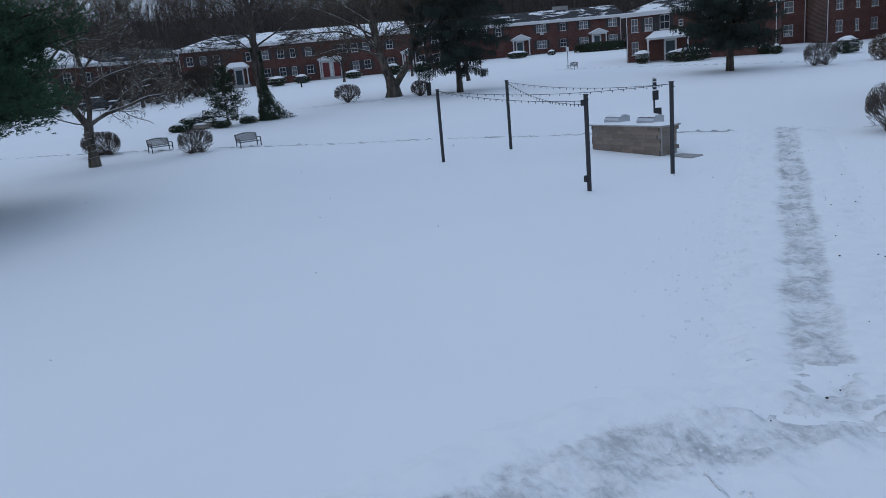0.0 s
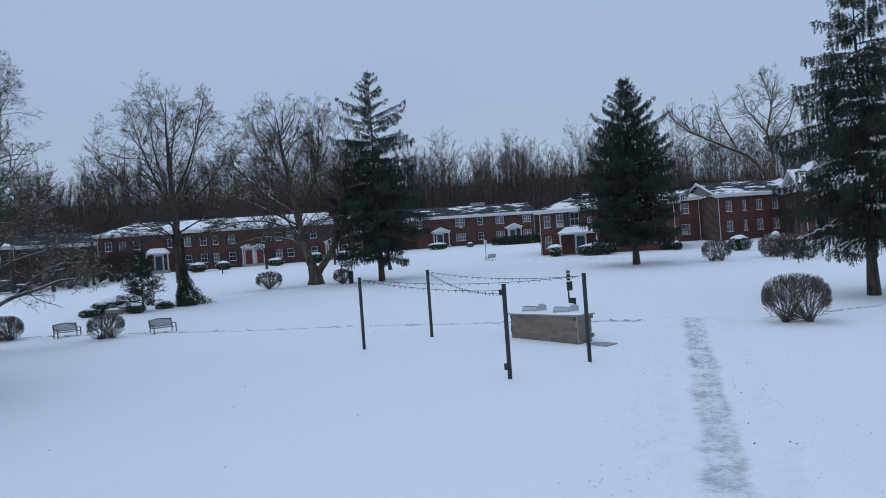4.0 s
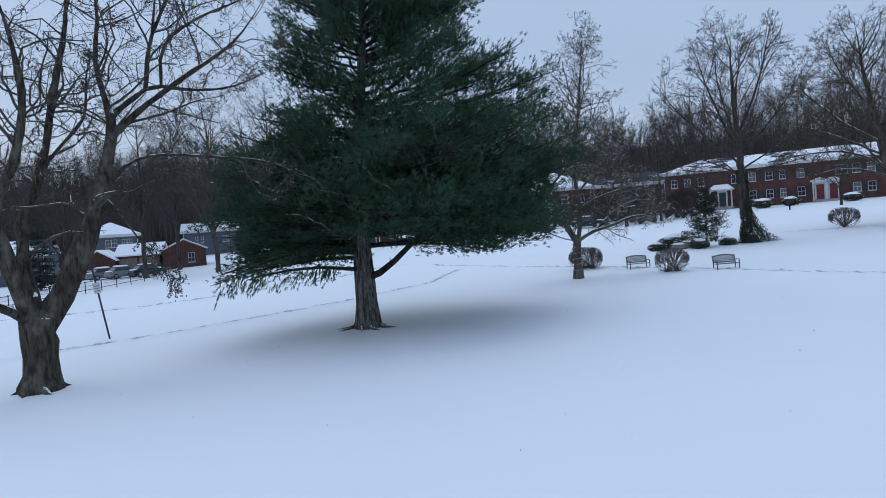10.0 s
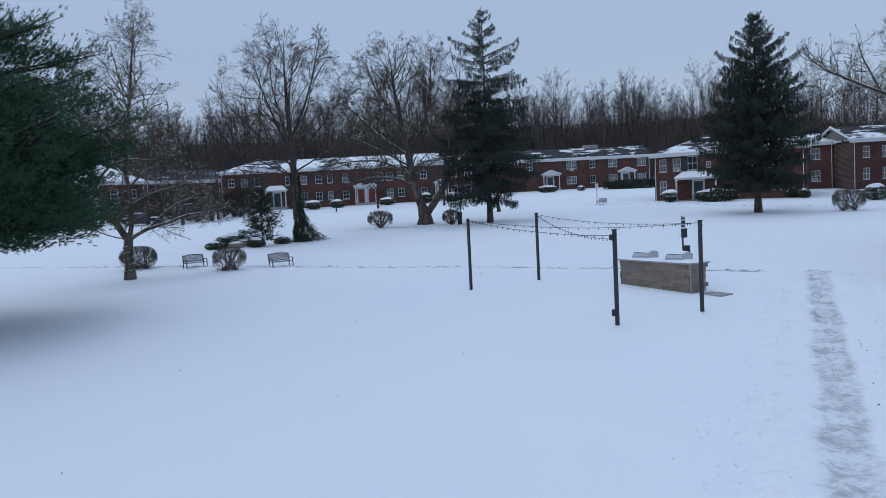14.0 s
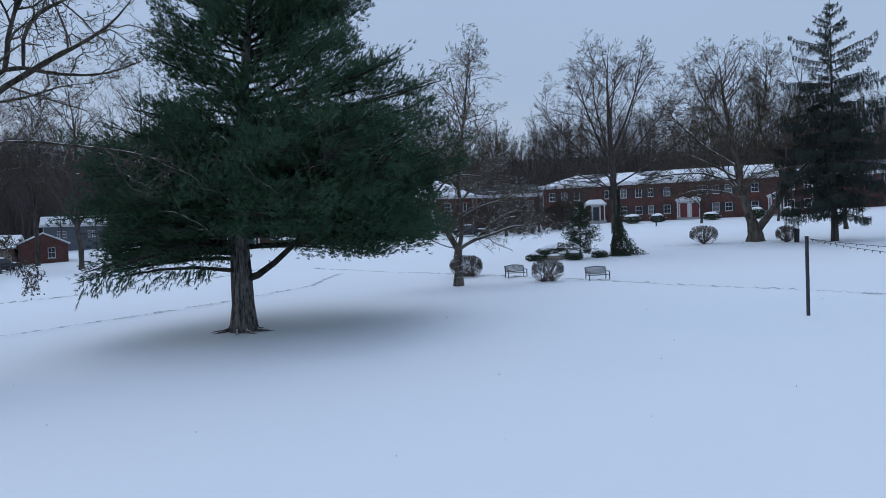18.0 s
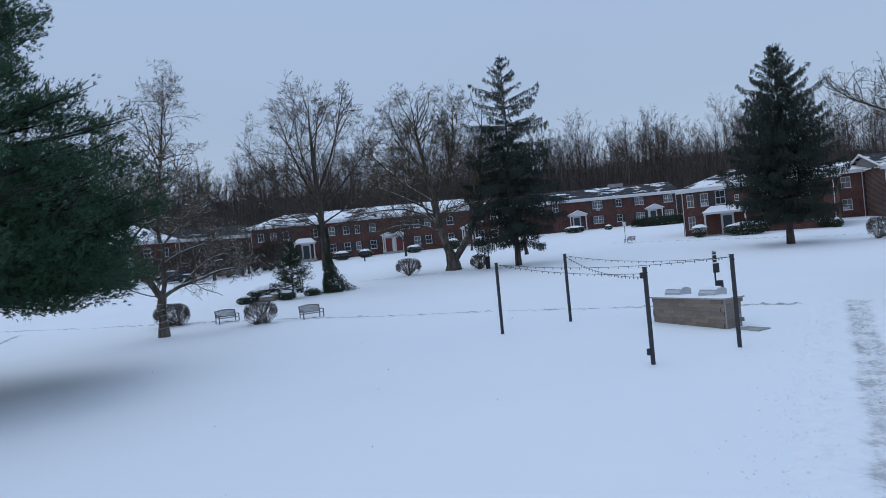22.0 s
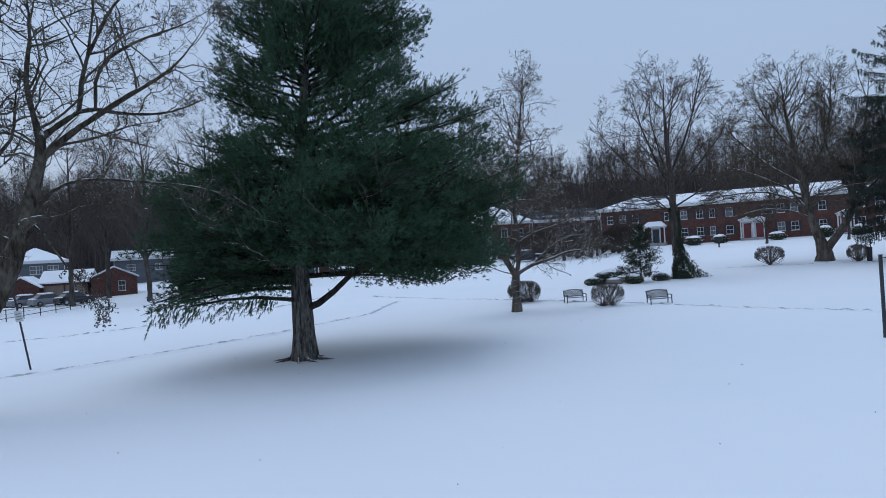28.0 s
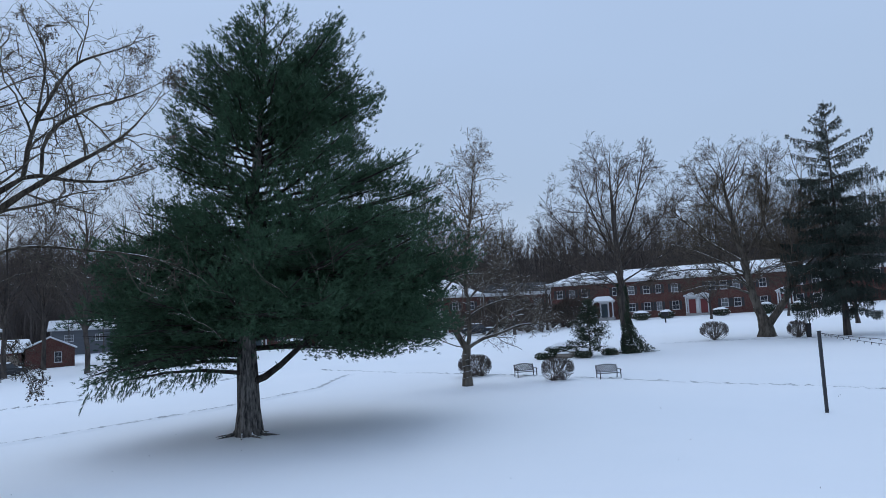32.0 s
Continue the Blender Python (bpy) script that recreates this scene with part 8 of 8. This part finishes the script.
vase_tree(27.0, 134, 18, 5.0, "tall bare tree behind the houses", 208, 0.3, 1500, tip=0.022)
vase_tree(51.5, 92, 25, 6.5, "tall bare tree beyond the drive", 209, 0.3, 2200, tip=0.02, fork=0.2)
vase_tree(56.5, 98, 24, 6.5, "tall bare tree beyond the drive", 210, 0.3, 2200, tip=0.02, fork=0.2)
vase_tree(61.5, 96, 18, 6.0, "tall bare tree beyond the drive", 211, 0.3, 2000, tip=0.02, fork=0.2)
vase_tree(66.0, 92, 18, 6.0, "tall bare tree beyond the drive", 215, 0.3, 2000, tip=0.02, fork=0.2)
vase_tree(43.5, 118, 24, 6.5, "tall bare tree beyond the drive", 216, 0.3, 1800, tip=0.02, fork=0.2)
vase_tree(49.3, 112, 25, 6.5, "tall bare tree beyond the drive", 217, 0.3, 1900, tip=0.02, fork=0.2)
vase_tree(54.2, 108, 25, 6.5, "tall bare tree beyond the drive", 218, 0.3, 1900, tip=0.02, fork=0.2)
vase_tree(47.5, 100, 26, 7.0, "tall bare tree beyond the drive", 212, 0.32, 2000, tip=0.02, fork=0.2)
vase_tree(-3.2, 85.5, 4.5, 1.0, "slender bare sapling behind the spruce", 213, 0.2, 120)

spruce(polar(63.2, 98), 63, 9.5, [(0, 0.3), (0.1, 2.2), (0.5, 1.7), (0.85, 0.7), (1, 0.1)], "small dark spruce beyond the drive", 34, 0.6, 0.15)
spruce(polar(49.5, 118), 49, 7.0, [(0, 0.3), (0.1, 1.9), (0.5, 1.5), (0.85, 0.6), (1, 0.1)], "small dark spruce beside the garages", 35, 0.5, 0.13)

# windblown leaf bits on the snow
r = np.random.default_rng(91)
sp_ = [polar(49.95, 28.6), polar(47.6, 31.0), polar(56, 27)]
for k in range(22):
    sp_.append(polar(r.uniform(-26, 60), 9 + 30 * r.random()))
V, F = [], []
for q in sp_:
    z0 = hz(*q) + 0.03
    for j in range(3):
        c = np.array([q[0], q[1], z0]) + r.normal(0, 0.008, 3)
        u, w = r.normal(0, 0.010, 3), r.normal(0, 0.010, 3)
        V += [c - u, c + w, c + u, c - w + (0, 0, 0.006)]
        F.append(tuple(range(len(V) - 4, len(V))))
tagged(hang("leaf_litter", mesh_np("leaf_litter", V, F, BARK_DARK)), "scattered dead leaf bits lying on the snow", "leaves", kind="stuff")

# snow lodged in the sycamore's forks
r = np.random.default_rng(95)
for k, (u_, z_, w_, q_) in enumerate(((0.30, 2.50, -0.30, 0.50), (-0.1, 3.0, -0.25, 0.22), (2.98, 9.55, -0.1, 0.2), (0.1, 3.3, -0.4, 0.18), (-0.62, 2.95, -0.35, 0.2))):
    c_ = turned(63.8, [(u_, z_, w_)])[0]
    v, f = snow_dome(r, q_, q_ * 0.8, 0.16, 0.0)
    hang("fork_snow", mesh_np("fork_snow", v, f, SNOW, True), syc, loc=c_)

# crumbs of cleared snow and a few dead bits strewn along the walk's edges
r = np.random.default_rng(97)
dw = (WALK_B - WALK_A) / np.linalg.norm(WALK_B - WALK_A)
nw = np.array([dw[1], -dw[0]])
n = 2600
along = r.uniform(-3.0, 26.0, n)
off = np.where(r.random(n) < 0.62, -0.75 - np.abs(r.normal(0, 0.9, n)), 0.75 + np.abs(r.normal(0, 1.1, n)))
P_ = WALK_A + along[:, None] * dw + off[:, None] * nw
P_ = np.column_stack([P_, land(P_[:, 0], P_[:, 1]) + soft_und(P_[:, 0], P_[:, 1]) + np.where(np.abs(off) < 1.5, 0.05, 0.01)])
octa = np.array([(1, 0, 0), (-1, 0, 0), (0, 1, 0), (0, -1, 0), (0, 0, 0.7), (0, 0, -0.7)], float)
of = np.array([(0, 2, 4), (2, 1, 4), (1, 3, 4), (3, 0, 4), (2, 0, 5), (1, 2, 5), (3, 1, 5), (0, 3, 5)])
size = 0.010 + 0.030 * r.random(n) ** 3
V = (P_[:, None, :] + octa[None] * size[:, None, None] * r.uniform(0.6, 1.3, (n, 6, 1))).reshape(-1, 3)
F = (of[None] + 6 * np.arange(n)[:, None, None]).reshape(-1, 3)
tagged(hang("snow_crumbs", mesh_np("snow_crumbs", V, F, SNOW)), "small crumbs of cleared snow along the walk", "snow", kind="stuff")
n = 46
along = np.concatenate([r.uniform(0, 26.0, 26), r.normal(13.5, 1.2, 20)])
off = np.concatenate([r.normal(0.9, 0.5, 26), r.normal(0.72, 0.07, 20)])
P_ = WALK_A + along[:, None] * dw + off[:, None] * nw
P_ = np.column_stack([P_, land(P_[:, 0], P_[:, 1]) + soft_und(P_[:, 0], P_[:, 1]) + 0.055])
V = (P_[:, None, :] + octa[None] * (0.012 + 0.02 * r.random(n))[:, None, None] * r.uniform(0.5, 1.4, (n, 6, 1))).reshape(-1, 3)
F = (of[None] + 6 * np.arange(n)[:, None, None]).reshape(-1, 3)
tagged(hang("walk_debris", mesh_np("walk_debris", V, F, BARK_DARK)), "dark leaf and soil bits along the walk", "debris", kind="stuff")
